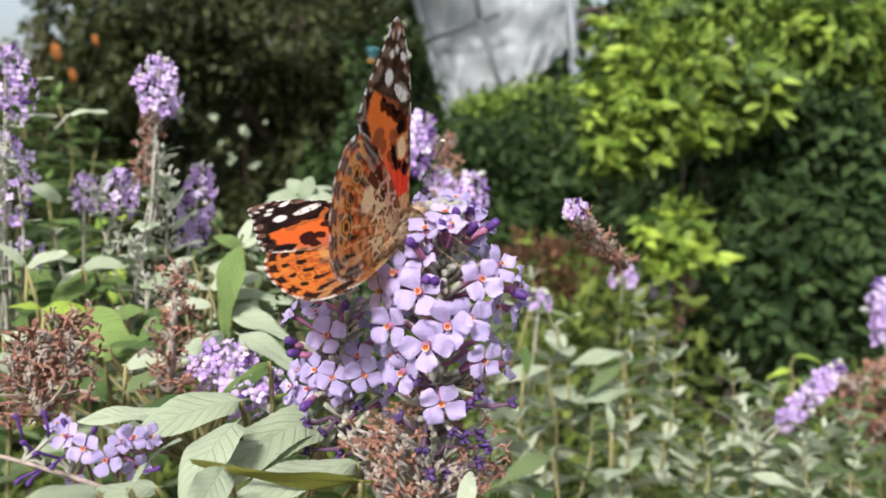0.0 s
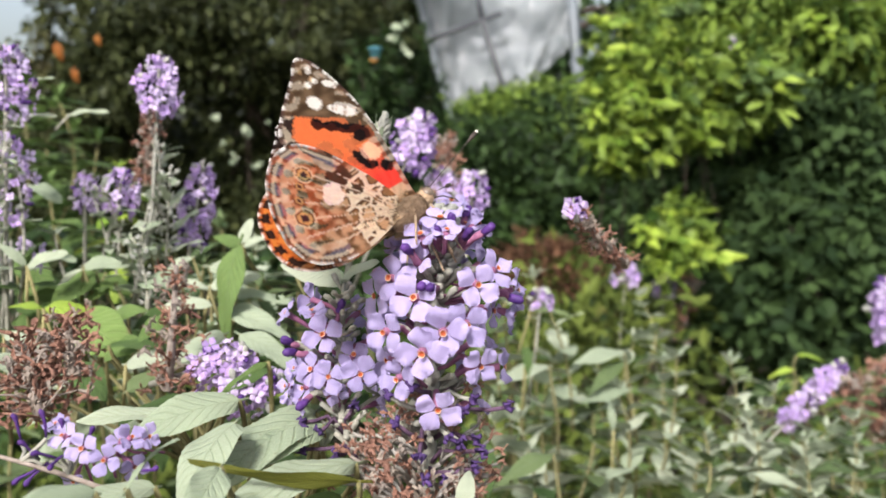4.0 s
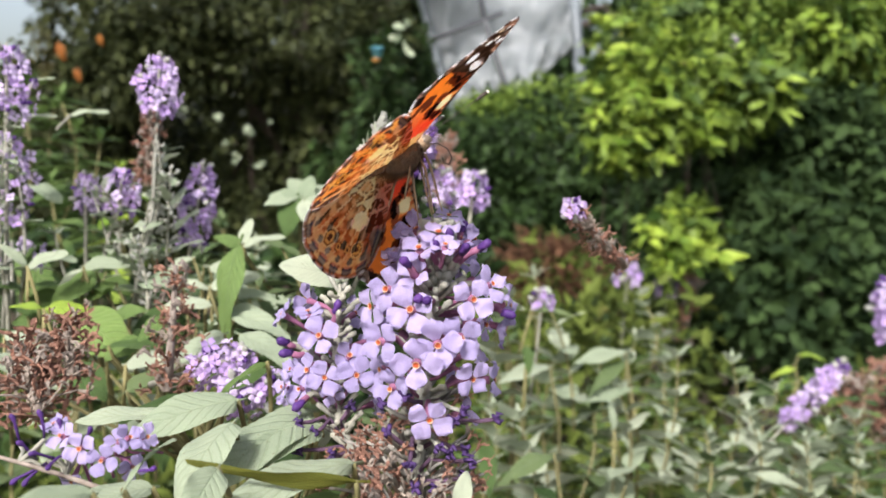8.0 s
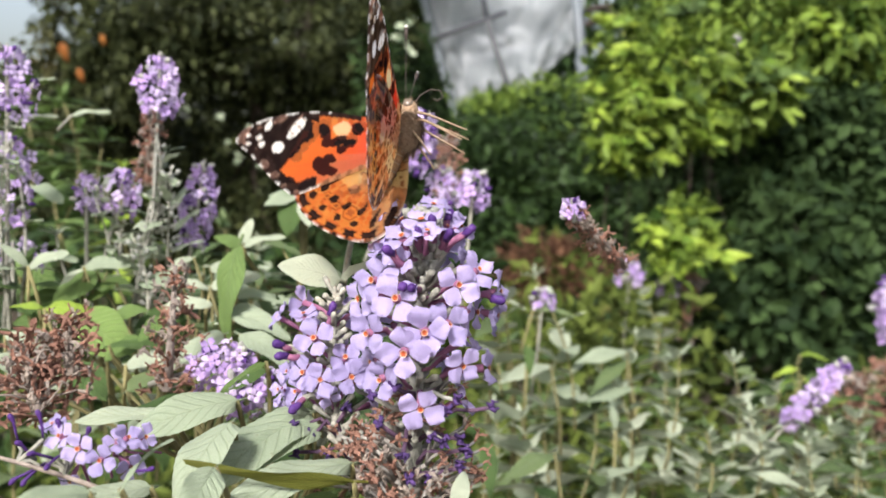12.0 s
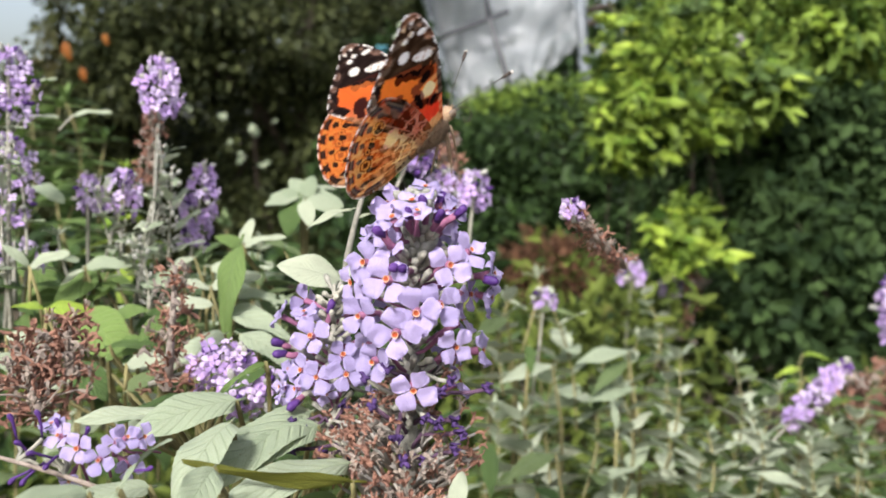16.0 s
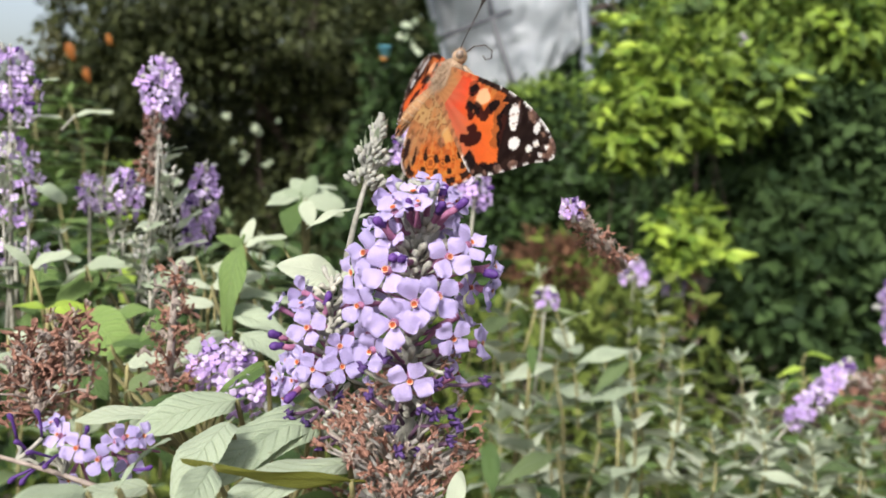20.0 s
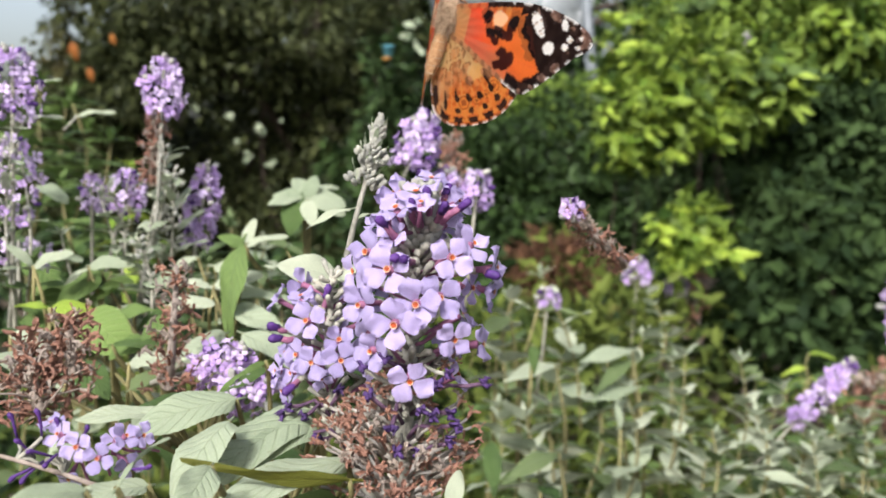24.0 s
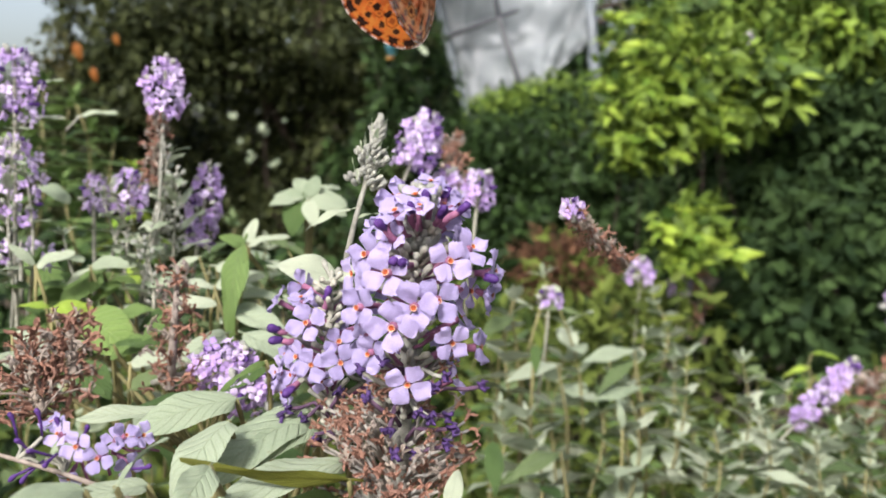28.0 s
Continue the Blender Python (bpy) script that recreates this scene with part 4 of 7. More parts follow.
def main_spike():
    t = thing("flower_spike", (-0.00540, 0.12394, 1.24571), "lilac butterfly-bush flower spike with orange-eyed florets, withered at its base", "flower")
    r = random.Random(5)
    front = [((0.00838, -0.00173, 0.03552), (0.22, -0.95, 0.23), 0.0074), ((-0.00107, -0.00280, 0.03413), (-0.17, -0.91, 0.37), 0.0081), ((0.00665, -0.00359, 0.03001), (0.17, -0.98, 0.14), 0.0082), ((0.00312, -0.00522, 0.02944), (-0.03, -0.98, 0.19), 0.0081), ((-0.00001, -0.00607, 0.02666), (-0.13, -0.99, 0.09), 0.0084), ((-0.00572, -0.00086, 0.02826), (-0.43, -0.89, 0.17), 0.0071), ((-0.00378, -0.00417, 0.02215), (-0.39, -0.92, 0.04), 0.0071), ((0.00221, -0.00690, 0.01848), (0.02, -1.00, -0.05), 0.0073), ((0.00868, -0.00315, 0.02349), (0.50, -0.87, -0.02), 0.0070), ((0.01302, 0.00532, 0.02030), (0.98, -0.18, 0.12), 0.0076), ((0.01533, 0.00857, 0.03179), (0.95, -0.24, 0.18), 0.0075), ((0.01481, 0.00878, 0.02773), (0.96, -0.24, -0.16), 0.0072), ((0.01168, 0.00360, 0.03667), (0.60, -0.60, 0.53), 0.0072), ((-0.00488, 0.00271, 0.03563), (-0.52, -0.81, 0.27), 0.0079)]
    crown = [((-0.00733, 0.00576, 0.03196), (-0.80, -0.59, 0.09), 0.0074), ((0.00002, 0.00160, 0.04261), (-0.23, -0.53, 0.82), 0.0073), ((0.00300, 0.00312, 0.04476), (-0.09, -0.32, 0.95), 0.0071), ((0.00492, 0.01165, 0.04579), (0.11, -0.22, 0.97), 0.0063), ((-0.00366, 0.01110, 0.03987), (-0.59, -0.20, 0.78), 0.0076), ((0.00707, 0.01158, 0.04216), (0.37, -0.22, 0.90), 0.0058), ((0.00832, 0.01424, 0.04385), (0.53, -0.08, 0.85), 0.0061), ((-0.00034, 0.01248, 0.04338), (-0.50, -0.20, 0.85), 0.0071), ((-0.00560, 0.00298, 0.02254), (-0.80, -0.61, -0.03), 0.0063), ((0.00393, -0.00058, 0.04364), (0.11, -0.37, 0.92), 0.0050), ((-0.00092, 0.00200, 0.03848), (-0.34, -0.70, 0.62), 0.0065), ((0.01146, 0.00781, 0.02866), (0.86, -0.50, 0.12), 0.0063)]
    closed = [((0.01032, 0.00533, 0.04230), (0.00574, 0.00687, 0.03827)), ((0.00464, 0.00247, 0.04438), (0.00465, 0.00569, 0.03974)), ((-0.00195, -0.00024, 0.04062), (0.00147, 0.00423, 0.03644)), ((0.00022, -0.00223, 0.03554), (0.00220, 0.00315, 0.03398)), ((0.00154, -0.00223, 0.03537), (0.00280, 0.00316, 0.03398)), ((0.00716, 0.00322, 0.04217), (0.00533, 0.00603, 0.03882)), ((0.00247, 0.00021, 0.04307), (0.00304, 0.00466, 0.03917)), ((0.01447, 0.00441, 0.03145), (0.01083, 0.00607, 0.03196)), ((0.00741, 0.01351, 0.04345), (0.00517, 0.01062, 0.03917))]
    faded = [((0.00737, -0.00149, 0.01777), (0.00401, 0.00179, 0.01794)), ((0.00591, -0.00378, 0.01709), (0.00277, 0.00058, 0.01696)), ((0.01284, 0.00109, 0.01539), (0.00745, 0.00252, 0.01457)), ((0.00369, -0.00659, 0.01425), (0.00197, -0.00105, 0.01438)), ((0.00529, -0.00577, 0.01312), (0.00238, -0.00073, 0.01383)), ((0.00779, -0.00289, 0.01211), (0.00359, 0.00035, 0.01213)), ((-0.00054, -0.00724, 0.01176), (-0.00014, -0.00147, 0.01319)), ((0.00031, -0.00816, 0.00855), (0.00039, -0.00258, 0.00872)), ((0.00863, -0.00333, 0.01052), (0.00273, -0.00032, 0.00922)), ((0.00329, -0.00626, 0.00780), (0.00084, -0.00197, 0.00716)), ((0.00754, -0.00411, 0.00801), (0.00103, -0.00121, 0.00597)), ((-0.00386, -0.00460, 0.01553), (-0.00023, -0.00071, 0.01115)), ((-0.00149, -0.00414, 0.02095), (0.00106, 0.00053, 0.01831)), ((-0.00489, -0.00363, 0.01952), (-0.00025, 0.00031, 0.01527))]
    dry = [(-0.0088, 0.0015, 0.0058), (-0.0106, 0.0011, 0.0050), (-0.0096, 0.0019, 0.0079), (-0.0067, -0.0006, 0.0093), (-0.0059, 0.0035, 0.0115), (-0.0031, 0.0008, 0.0142), (-0.0036, -0.0018, 0.0062), (-0.0013, 0.0010, 0.0037), (-0.0069, -0.0033, 0.0037), (-0.0100, -0.0001, 0.0009), (-0.0054, -0.0021, 0.0009), (-0.0090, -0.0017, -0.0007), (-0.0068, -0.0010, 0.0045), (-0.0026, -0.0047, 0.0012), (0.0001, -0.0060, 0.0035), (0.0035, -0.0082, 0.0032), (0.0048, -0.0010, 0.0007), (0.0037, -0.0044, 0.0037), (0.0075, -0.0027, 0.0052), (0.0057, 0.0003, 0.0054), (0.0096, 0.0012, 0.0027), (0.0109, 0.0023, 0.0078), (0.0114, 0.0018, 0.0057), (0.0061, 0.0009, 0.0081), (-0.0041, -0.0049, 0.0092), (-0.0018, -0.0029, 0.0075), (0.0015, -0.0037, -0.0001), (-0.0007, -0.0071, 0.0010), (0.0043, 0.0023, 0.0027), (-0.0052, -0.0019, 0.0111), (-0.0083, 0.0020, 0.0107), (-0.0078, 0.0035, 0.0126), (-0.0038, -0.0044, 0.0037), (0.0027, -0.0075, 0.0059), (0.0083, 0.0012, 0.0050), (0.0066, -0.0033, 0.0028)]
    stalk = [(-0.00015, -0.00098, -0.00323), (0.00056, 0.00222, 0.00829), (0.00141, 0.00472, 0.01846), (0.00238, 0.00700, 0.03064), (0.00300, 0.00853, 0.03762), (0.00338, 0.00969, 0.04557)]
    stalk = [Vector(p) for p in stalk]
    part("stem", tube("stem", stalk, [0.0015, 0.0014, 0.0013, 0.0012, 0.0009, 0.0004], FELT, 8), t, None, "pale felted stem")
    spike_things(t, stalk, (front, crown), closed, faded, r)
    # flowers on the far side
    for k in range(20):
        s = 0.30 + 0.62 * (k + 0.5) / 20
        i = min(4, int(s * 5))
        c = stalk[i].lerp(stalk[i + 1], s * 5 - i)
        a = 0.25 + 2.65 * ((k * 0.618) % 1.0)
        out = Vector((math.cos(a), math.sin(a), 0.15))
        p = c + out * (0.0105 - 0.003 * s) * r.uniform(0.85, 1.05)
        add_floret(t, p, out + Vector((0, 0, 0.25)), 0.0070 * r.uniform(0.9, 1.05), axis_root(stalk, p), r)
    # young felted calyces crowded round the upper stalk
    for k in range(84):
        s = 0.70 + 0.28 * k / 84
        i = min(4, int(s * 5))
        c = stalk[i].lerp(stalk[i + 1], s * 5 - i)
        a = k * 2.399
        out = Vector((math.cos(a), math.sin(a), 0))
        part("bud", SMALL_BUDS[0], t, aim(c + out * 0.0019 * r.uniform(0.6, 1.2), out + Vector((0, 0, 0.9)), (0, 0, 1), 0.0021 * r.uniform(0.8, 1.25)))
    # empty felted calyces lower down, where flowers have dropped
    for k in range(70):
        s = 0.22 + 0.50 * k / 70
        i = min(4, int(s * 5))
        c = stalk[i].lerp(stalk[i + 1], s * 5 - i)
        a = k * 2.399
        out = (Vector((math.cos(a), math.sin(a), 0)) + Vector((0, 0, r.uniform(0.2, 0.9)))).normalized()
        n = r.uniform(0.0035, 0.0065)
        part("calyx", tube("calyx", [c, c + out * n * 0.5 + Vector((0, 0, -0.0004)), c + out * n * 0.8, c + out * n], [0.00042, 0.00036, 0.00062, 0.00050], FELT, 6), t)
    for p in dry:
        dry_spray(t, p, axis_root(stalk, p, 0.0045), r)
    for k in range(30):
        s = 0.36 * k / 30
        i = min(4, int(s * 5))
        c = stalk[i].lerp(stalk[i + 1], s * 5 - i)
        a = k * 2.399
        p = c + Vector((math.cos(a), math.sin(a), r.uniform(-0.2, 0.5))) * r.uniform(0.004, 0.0085)
        dry_spray(t, p, axis_root(stalk, p, 0.003), r, 0.0026)
    return t


def side_spike():
    """The smaller spike that grows out of the same joint and sways less."""
    t = thing("flower_spike", (-0.01166, 0.12882, 1.24545), "small lilac flower spike with violet buds beside the large one", "flower")
    r = random.Random(15)
    front = [((-0.00909, 0.00431, 0.02432), (-0.12, -0.95, 0.29), 0.0071), ((-0.00773, 0.00177, 0.01789), (-0.08, -0.99, 0.09), 0.0072), ((-0.00259, 0.00006, 0.01875), (0.12, -0.98, 0.14), 0.0075), ((-0.01610, 0.01278, 0.02662), (-0.85, -0.16, 0.51), 0.0058), ((-0.01145, 0.01197, 0.02736), (-0.20, -0.24, 0.95), 0.0067), ((-0.01090, 0.00468, 0.01849), (-0.51, -0.83, 0.23), 0.0061), ((-0.01527, 0.00849, 0.01480), (-0.87, -0.46, 0.17), 0.0059), ((-0.01385, 0.00713, 0.01160), (-0.71, -0.59, -0.38), 0.0062), ((-0.01408, 0.01052, 0.01748), (-0.78, -0.54, 0.31), 0.0058), ((-0.00633, 0.00329, 0.01473), (0.13, -0.88, -0.46), 0.0055), ((-0.01224, 0.00670, 0.01485), (-0.63, -0.78, 0.00), 0.0060), ((-0.00393, 0.00672, 0.02080), (0.14, -0.87, 0.48), 0.0061)]
    closed = [((-0.01509, 0.00672, 0.02272), (-0.01274, 0.00884, 0.02163)), ((-0.01445, 0.00526, 0.02099), (-0.01092, 0.00807, 0.02066)), ((-0.00643, 0.01020, 0.02848), (-0.00766, 0.01071, 0.02450)), ((-0.01198, 0.00363, 0.01272), (-0.00980, 0.00616, 0.01452))]
    faded = [((-0.00873, 0.00189, 0.00894), (-0.00680, 0.00439, 0.01056)), ((-0.01153, 0.00237, 0.01028), (-0.00779, 0.00475, 0.01083)), ((-0.01276, 0.00280, 0.00889), (-0.00920, 0.00473, 0.01016)), ((-0.01103, -0.00026, 0.00669), (-0.00470, 0.00212, 0.00677)), ((-0.00577, -0.00261, 0.00666), (-0.00359, 0.00073, 0.00634)), ((-0.00274, 0.00286, 0.01674), (0.00052, 0.00592, 0.01432)), ((-0.00348, 0.00422, 0.01273), (-0.00512, 0.00545, 0.00992))]
    stalk = [(0.00305, -0.00390, -0.00297), (-0.00154, 0.00192, 0.00303), (-0.00507, 0.00626, 0.00916), (-0.00649, 0.00925, 0.01606), (-0.00634, 0.01132, 0.02338), (-0.00621, 0.01305, 0.03185)]
    stalk = [Vector(p) for p in stalk]
    part("stem", tube("stem", stalk, [0.0010, 0.0010, 0.0009, 0.0008, 0.0007, 0.0003], FELT, 8), t, None, "pale felted stem")
    spike_things(t, stalk, (front,), closed, faded, r)
    for k in range(9):
        s = 0.42 + 0.5 * (k + 0.5) / 9
        i = min(4, int(s * 5))
        a = 0.4 + 2.3 * ((k * 0.618) % 1.0)
        c = stalk[i].lerp(stalk[i + 1], s * 5 - i)
        out = Vector((math.cos(a), math.sin(a), 0.2))
        p = c + out * 0.0075 * r.uniform(0.85, 1.05)
        add_floret(t, p, out, 0.0062, axis_root(stalk, p), r)
    for k in range(70):
        s = 0.25 + 0.73 * k / 70
        i = min(4, int(s * 5))
        c = stalk[i].lerp(stalk[i + 1], s * 5 - i)
        a = k * 2.399
        out = (Vector((math.cos(a), math.sin(a), 0)) + Vector((0, 0, r.uniform(0.3, 0.9)))).normalized()
        n = r.uniform(0.0022, 0.0046)
        part("calyx", tube("calyx", [c, c + out * n * 0.5 + Vector((0, 0, -0.0003)), c + out * n * 0.8, c + out * n], [0.0004, 0.00034, 0.00055, 0.00045], FELT, 6), t)
    return t


spike = main_spike()
side = side_spike()


# ---- young grey shoot beside it ----
def young_shoot():
    t = thing("flower_shoot", (-0.0191, 0.1564, 1.2652), "silvery grey young flower shoot with closed buds and pale leaves", "plant")
    o = Vector((-0.0191, 0.1564, 1.2652))
    pts = [Vector(p) - o for p in ((-0.0200, 0.1553, 1.2500), (-0.0188, 0.1566, 1.2668), (-0.0169, 0.1560, 1.2771), (-0.0153, 0.1559, 1.2835), (-0.0135, 0.1568, 1.2897), (-0.0117, 0.1579, 1.2970), (-0.0104, 0.1587, 1.3027))]
    part("stem", tube("stem", pts, [0.0007, 0.0006, 0.0006, 0.0005, 0.0005, 0.0004, 0.0002], FELT, 8), t, None, "pale felted stem")
    r = random.Random(8)
    ax = (pts[6] - pts[4])
    side = ax.orthogonal().normalized()
    other = ax.cross(side).normalized()
    for k in range(210):
        s = k / 210
        a = k * 2.399
        out = side * math.cos(a) + other * math.sin(a)
        w = 0.0030 * (1.15 - 0.95 * s ** 1.5) * (0.74 + 0.34 * math.sin(s * 17 + 0.6))
        part("bud", SMALL_BUDS[0], t, aim(pts[4] + ax * s + out * w * r.uniform(0.5, 1), out + ax.normalized() * (0.7 + 1.2 * s), (0, 0, 1), 0.0010 * (1.2 - 0.4 * s) * r.uniform(0.7, 1.3)))
        if k % 9 == 4 and s < 0.85:
            add_leaf(t, "silver", pts[4] + ax * s + out * w * 0.5, out + ax.normalized() * 1.3, out, 0.0032 * r.uniform(0.7, 1.2), r, 0.9)
    R = random.Random(2)
    for a, b, face, wide in (((-0.0160, 0.1551, 1.2857), (-0.0245, 0.1527, 1.2846), (0.00, -0.36, 1.06), 0.8), ((-0.0149, 0.1559, 1.2840), (-0.0100, 0.1574, 1.2860), (0.00, -0.16, 1.03), 0.6), ((-0.0181, 0.1532, 1.2728), (-0.0271, 0.1485, 1.2783), (0.20, -0.60, 0.79), 1.9),
                             ((-0.0185, 0.1553, 1.2724), (-0.0122, 0.1519, 1.2772), (-0.30, -0.48, 0.88), 1.2), ((-0.0191, 0.1573, 1.2715), (-0.0241, 0.1639, 1.2737), (0.00, -0.71, 0.71), 1.4)):
        d = Vector(b) - Vector(a)
        add_leaf(t, "silver", Vector(a) - o, d, face, d.length, R, wide)
    return t


young_shoot()


# ---- broad leaves in the foreground ----
def leaf_spray(name, at, leaves, label, kind="sage", stem_to=None, seed=1):
    """A stalk out of sight below with broad leaves, each given by its foot, its tip and the way its face looks."""
    t = thing(name, at, label, "plant")
    o = Vector(at)
    r = random.Random(seed)
    low = o + Vector((0.004, 0.02, -0.09))
    part("stem", tube("stem", [tuple(low - o), tuple((low - o) * 0.6 + Vector((0.002, 0, 0))), (0, 0.008, -0.03)], [0.0016, 0.0014, 0.0009], STEM, 7), t)
    for a, b, face, wide, k in leaves:
        d = Vector(b) - Vector(a)
        add_leaf(t, k or kind, Vector(a) - o, d, face, d.length, r, wide)
        part("leaf_stalk", tube("leaf_stalk", [(0, 0.008, -0.03), tuple((Vector(a) - o) * 0.7 + Vector((0, 0.008, -0.014))), tuple((Vector(a) - o) + Vector((0, 0.002, -0.003))), tuple(Vector(a) - o)], [0.0006, 0.0005, 0.0005, 0.0004], STEM, 5), t)
    return t


leaf_spray("leaf_spray", (-0.0357, 0.1513, 1.2403), [
    ((-0.0353, 0.1431, 1.2533), (-0.0494, 0.1309, 1.2552), (0.05, -0.55, 0.83), 0.8, None),
    ((-0.0312, 0.1234, 1.2562), (-0.0357, 0.1079, 1.2549), (-0.25, -0.6, 0.76), 0.95, None),
    ((-0.0213, 0.1373, 1.2531), (-0.0333, 0.1148, 1.2532), (-0.05, -0.55, 0.83), 0.72, None),
    ((-0.0195, 0.1332, 1.2522), (-0.0293, 0.1208, 1.2524), (0.05, -0.45, 0.88), 0.8, None),
    ((-0.013, 0.1229, 1.25), (-0.0281, 0.1032, 1.2563), (0.05, -0.5, 0.87), 0.45, None),
    ((-0.012, 0.1168, 1.2497), (-0.0302, 0.1011, 1.2558), (0, -1.03, -0.10), 0.30, "olive"),
    ((-0.0461, 0.1424, 1.2505), (-0.0596, 0.1347, 1.2549), (-0.05, -0.4, 0.9), 0.55, None),
    ((-0.0384, 0.1085, 1.2525), (-0.0457, 0.1006, 1.2549), (0, -0.48, 0.88), 0.7, None),
    ((-0.0275, 0.1015, 1.2581), (-0.0278, 0.0913, 1.2576), (0.3, -0.75, 0.55), 0.9, None),
    ((-0.0362, 0.0933, 1.2589), (-0.0344, 0.1002, 1.2641), (-0.8, -0.57, 0.28), 0.28, None),
    ((-0.0324, 0.1538, 1.2571), (-0.0397, 0.1454, 1.2561), (-0.1, -0.45, 0.86), 0.42, "green"),
    ((-0.039, 0.0913, 1.2593), (-0.0443, 0.0855, 1.262), (0, -0.48, 0.88), 0.8, None),
    ((-0.0144, 0.1221, 1.2447), (-0.0228, 0.1106, 1.2505), (0, -0.4, 0.88), 0.7, "green"),
    ((-0.0226, 0.1203, 1.2473), (-0.0285, 0.1086, 1.2517), (0, -0.4, 0.88), 0.7, "green"),
    ((0.0027, 0.1108, 1.2482), (0.0042, 0.1136, 1.2531), (0.1, -0.84, 0.52), 1.3, "silver"),
    ((-0.0195, 0.1326, 1.2487), (-0.0172, 0.1435, 1.2538), (0.2, -0.8, 0.5), 0.5, "silver"),
    ((-0.0489, 0.1573, 1.2493), (-0.0575, 0.1473, 1.2512), (0, -0.4, 0.86), 0.7, "green"),
], "broad pale sage-green toothed leaves of the butterfly bush", seed=3)

leaf_spray("leaf_spray", (-0.0635, 0.2017, 1.2436), [
    ((-0.0532, 0.2205, 1.2705), (-0.0603, 0.2081, 1.2491), (-0.50, -0.62, 0.59), 1.01, "green"),
    ((-0.0495, 0.1881, 1.2540), (-0.0596, 0.1829, 1.2508), (0.00, -0.38, 0.86), 1.08, None),
    ((-0.0789, 0.1956, 1.2494), (-0.0665, 0.1992, 1.2513), (0.00, -0.38, 0.86), 0.81, "green"),
    ((-0.0928, 0.2119, 1.2527), (-0.0797, 0.2026, 1.2490), (0.30, -0.80, 0.40), 1.5, "fresh"),
    ((-0.0968, 0.2332, 1.2609), (-0.1068, 0.2231, 1.2549), (0.00, -0.61, 0.69), 1.62, "green"),
    ((-0.0433, 0.1607, 1.2482), (-0.0340, 0.1605, 1.2563), (-0.30, -0.51, 0.68), 0.68, "green"),
    ((-0.0710, 0.1846, 1.2418), (-0.0643, 0.1885, 1.2473), (-0.20, -0.80, 0.50), 1.4, "grey"),
    ((-0.0732, 0.2338, 1.2575), (-0.0859, 0.2340, 1.2607), (0.00, -0.38, 0.86), 1.22, None),
    ((-0.0700, 0.2508, 1.2595), (-0.0523, 0.2482, 1.2599), (0.00, -0.38, 0.86), 1.22, "silver"),
    ((-0.0570, 0.2268, 1.2556), (-0.0403, 0.2213, 1.2567), (0.10, -0.38, 0.86), 0.75, "silver"),
    ((-0.0558, 0.2164, 1.2531), (-0.0384, 0.2102, 1.2501), (0.10, -0.38, 0.86), 0.70, None),
    ((-0.0503, 0.2059, 1.2497), (-0.0350, 0.1997, 1.2463), (0.10, -0.38, 0.86), 0.80, None),
    ((-0.1227, 0.2455, 1.2554), (-0.1279, 0.2388, 1.2517), (-0.10, -0.38, 0.86), 1.35, "green"),
    ((-0.0944, 0.1875, 1.2448), (-0.1005, 0.1852, 1.2508), (-0.10, -0.38, 0.86), 1.35, None),
    ((-0.0823, 0.1848, 1.2483), (-0.0734, 0.1782, 1.2438), (-0.10, -0.38, 0.86), 1.62, "green"),
], "grey-green leaves of the butterfly bush among its flower stems", seed=4)

leaf_spray("leaf_spray", (-0.0468, 0.2565, 1.2708), [
    ((-0.0453, 0.2641, 1.2797), (-0.0543, 0.2563, 1.2786), (0.00, -0.48, 0.88), 1.65, "silver"),
    ((-0.0451, 0.2629, 1.2798), (-0.0483, 0.2515, 1.2714), (-0.20, -0.84, 0.52), 1.80, "green"),
    ((-0.0447, 0.2654, 1.2796), (-0.0316, 0.2607, 1.2799), (0.00, -0.48, 0.88), 1.80, "silver"),
    ((-0.0456, 0.2705, 1.2801), (-0.0502, 0.2762, 1.2852), (0.00, -0.71, 0.71), 1.65, "silver"),
    ((-0.0447, 0.2705, 1.2801), (-0.0355, 0.2764, 1.2842), (0.00, -0.38, 0.86), 1.35, "silver"),
    ((-0.0440, 0.2617, 1.2786), (-0.0542, 0.2620, 1.2822), (0.00, -0.60, 0.79), 1.6, "silver"), ((-0.0432, 0.2618, 1.2790), (-0.0409, 0.2650, 1.2867), (0.10, -0.82, 0.62), 1.7, "silver"), ((-0.0425, 0.2608, 1.2787), (-0.0309, 0.2577, 1.2767), (0.10, -0.60, 0.79), 1.6, "silver"), ((-0.0433, 0.2597, 1.2783), (-0.0400, 0.2528, 1.2721), (0.00, -0.71, 0.71), 1.5, "silver"),
    ((-0.0561, 0.2343, 1.2678), (-0.0625, 0.2323, 1.2721), (0.00, -0.61, 0.69), 1.50, "green"),
    ((-0.0557, 0.2344, 1.2678), (-0.0452, 0.2329, 1.2735), (0.00, -0.38, 0.86), 0.90, "silver"),
    ((-0.0562, 0.2357, 1.2684), (-0.0540, 0.2368, 1.2755), (-0.20, -0.85, 0.42), 1.50, "silver"),
], "pale silvery leaf rosettes at the ends of shoots", seed=5)

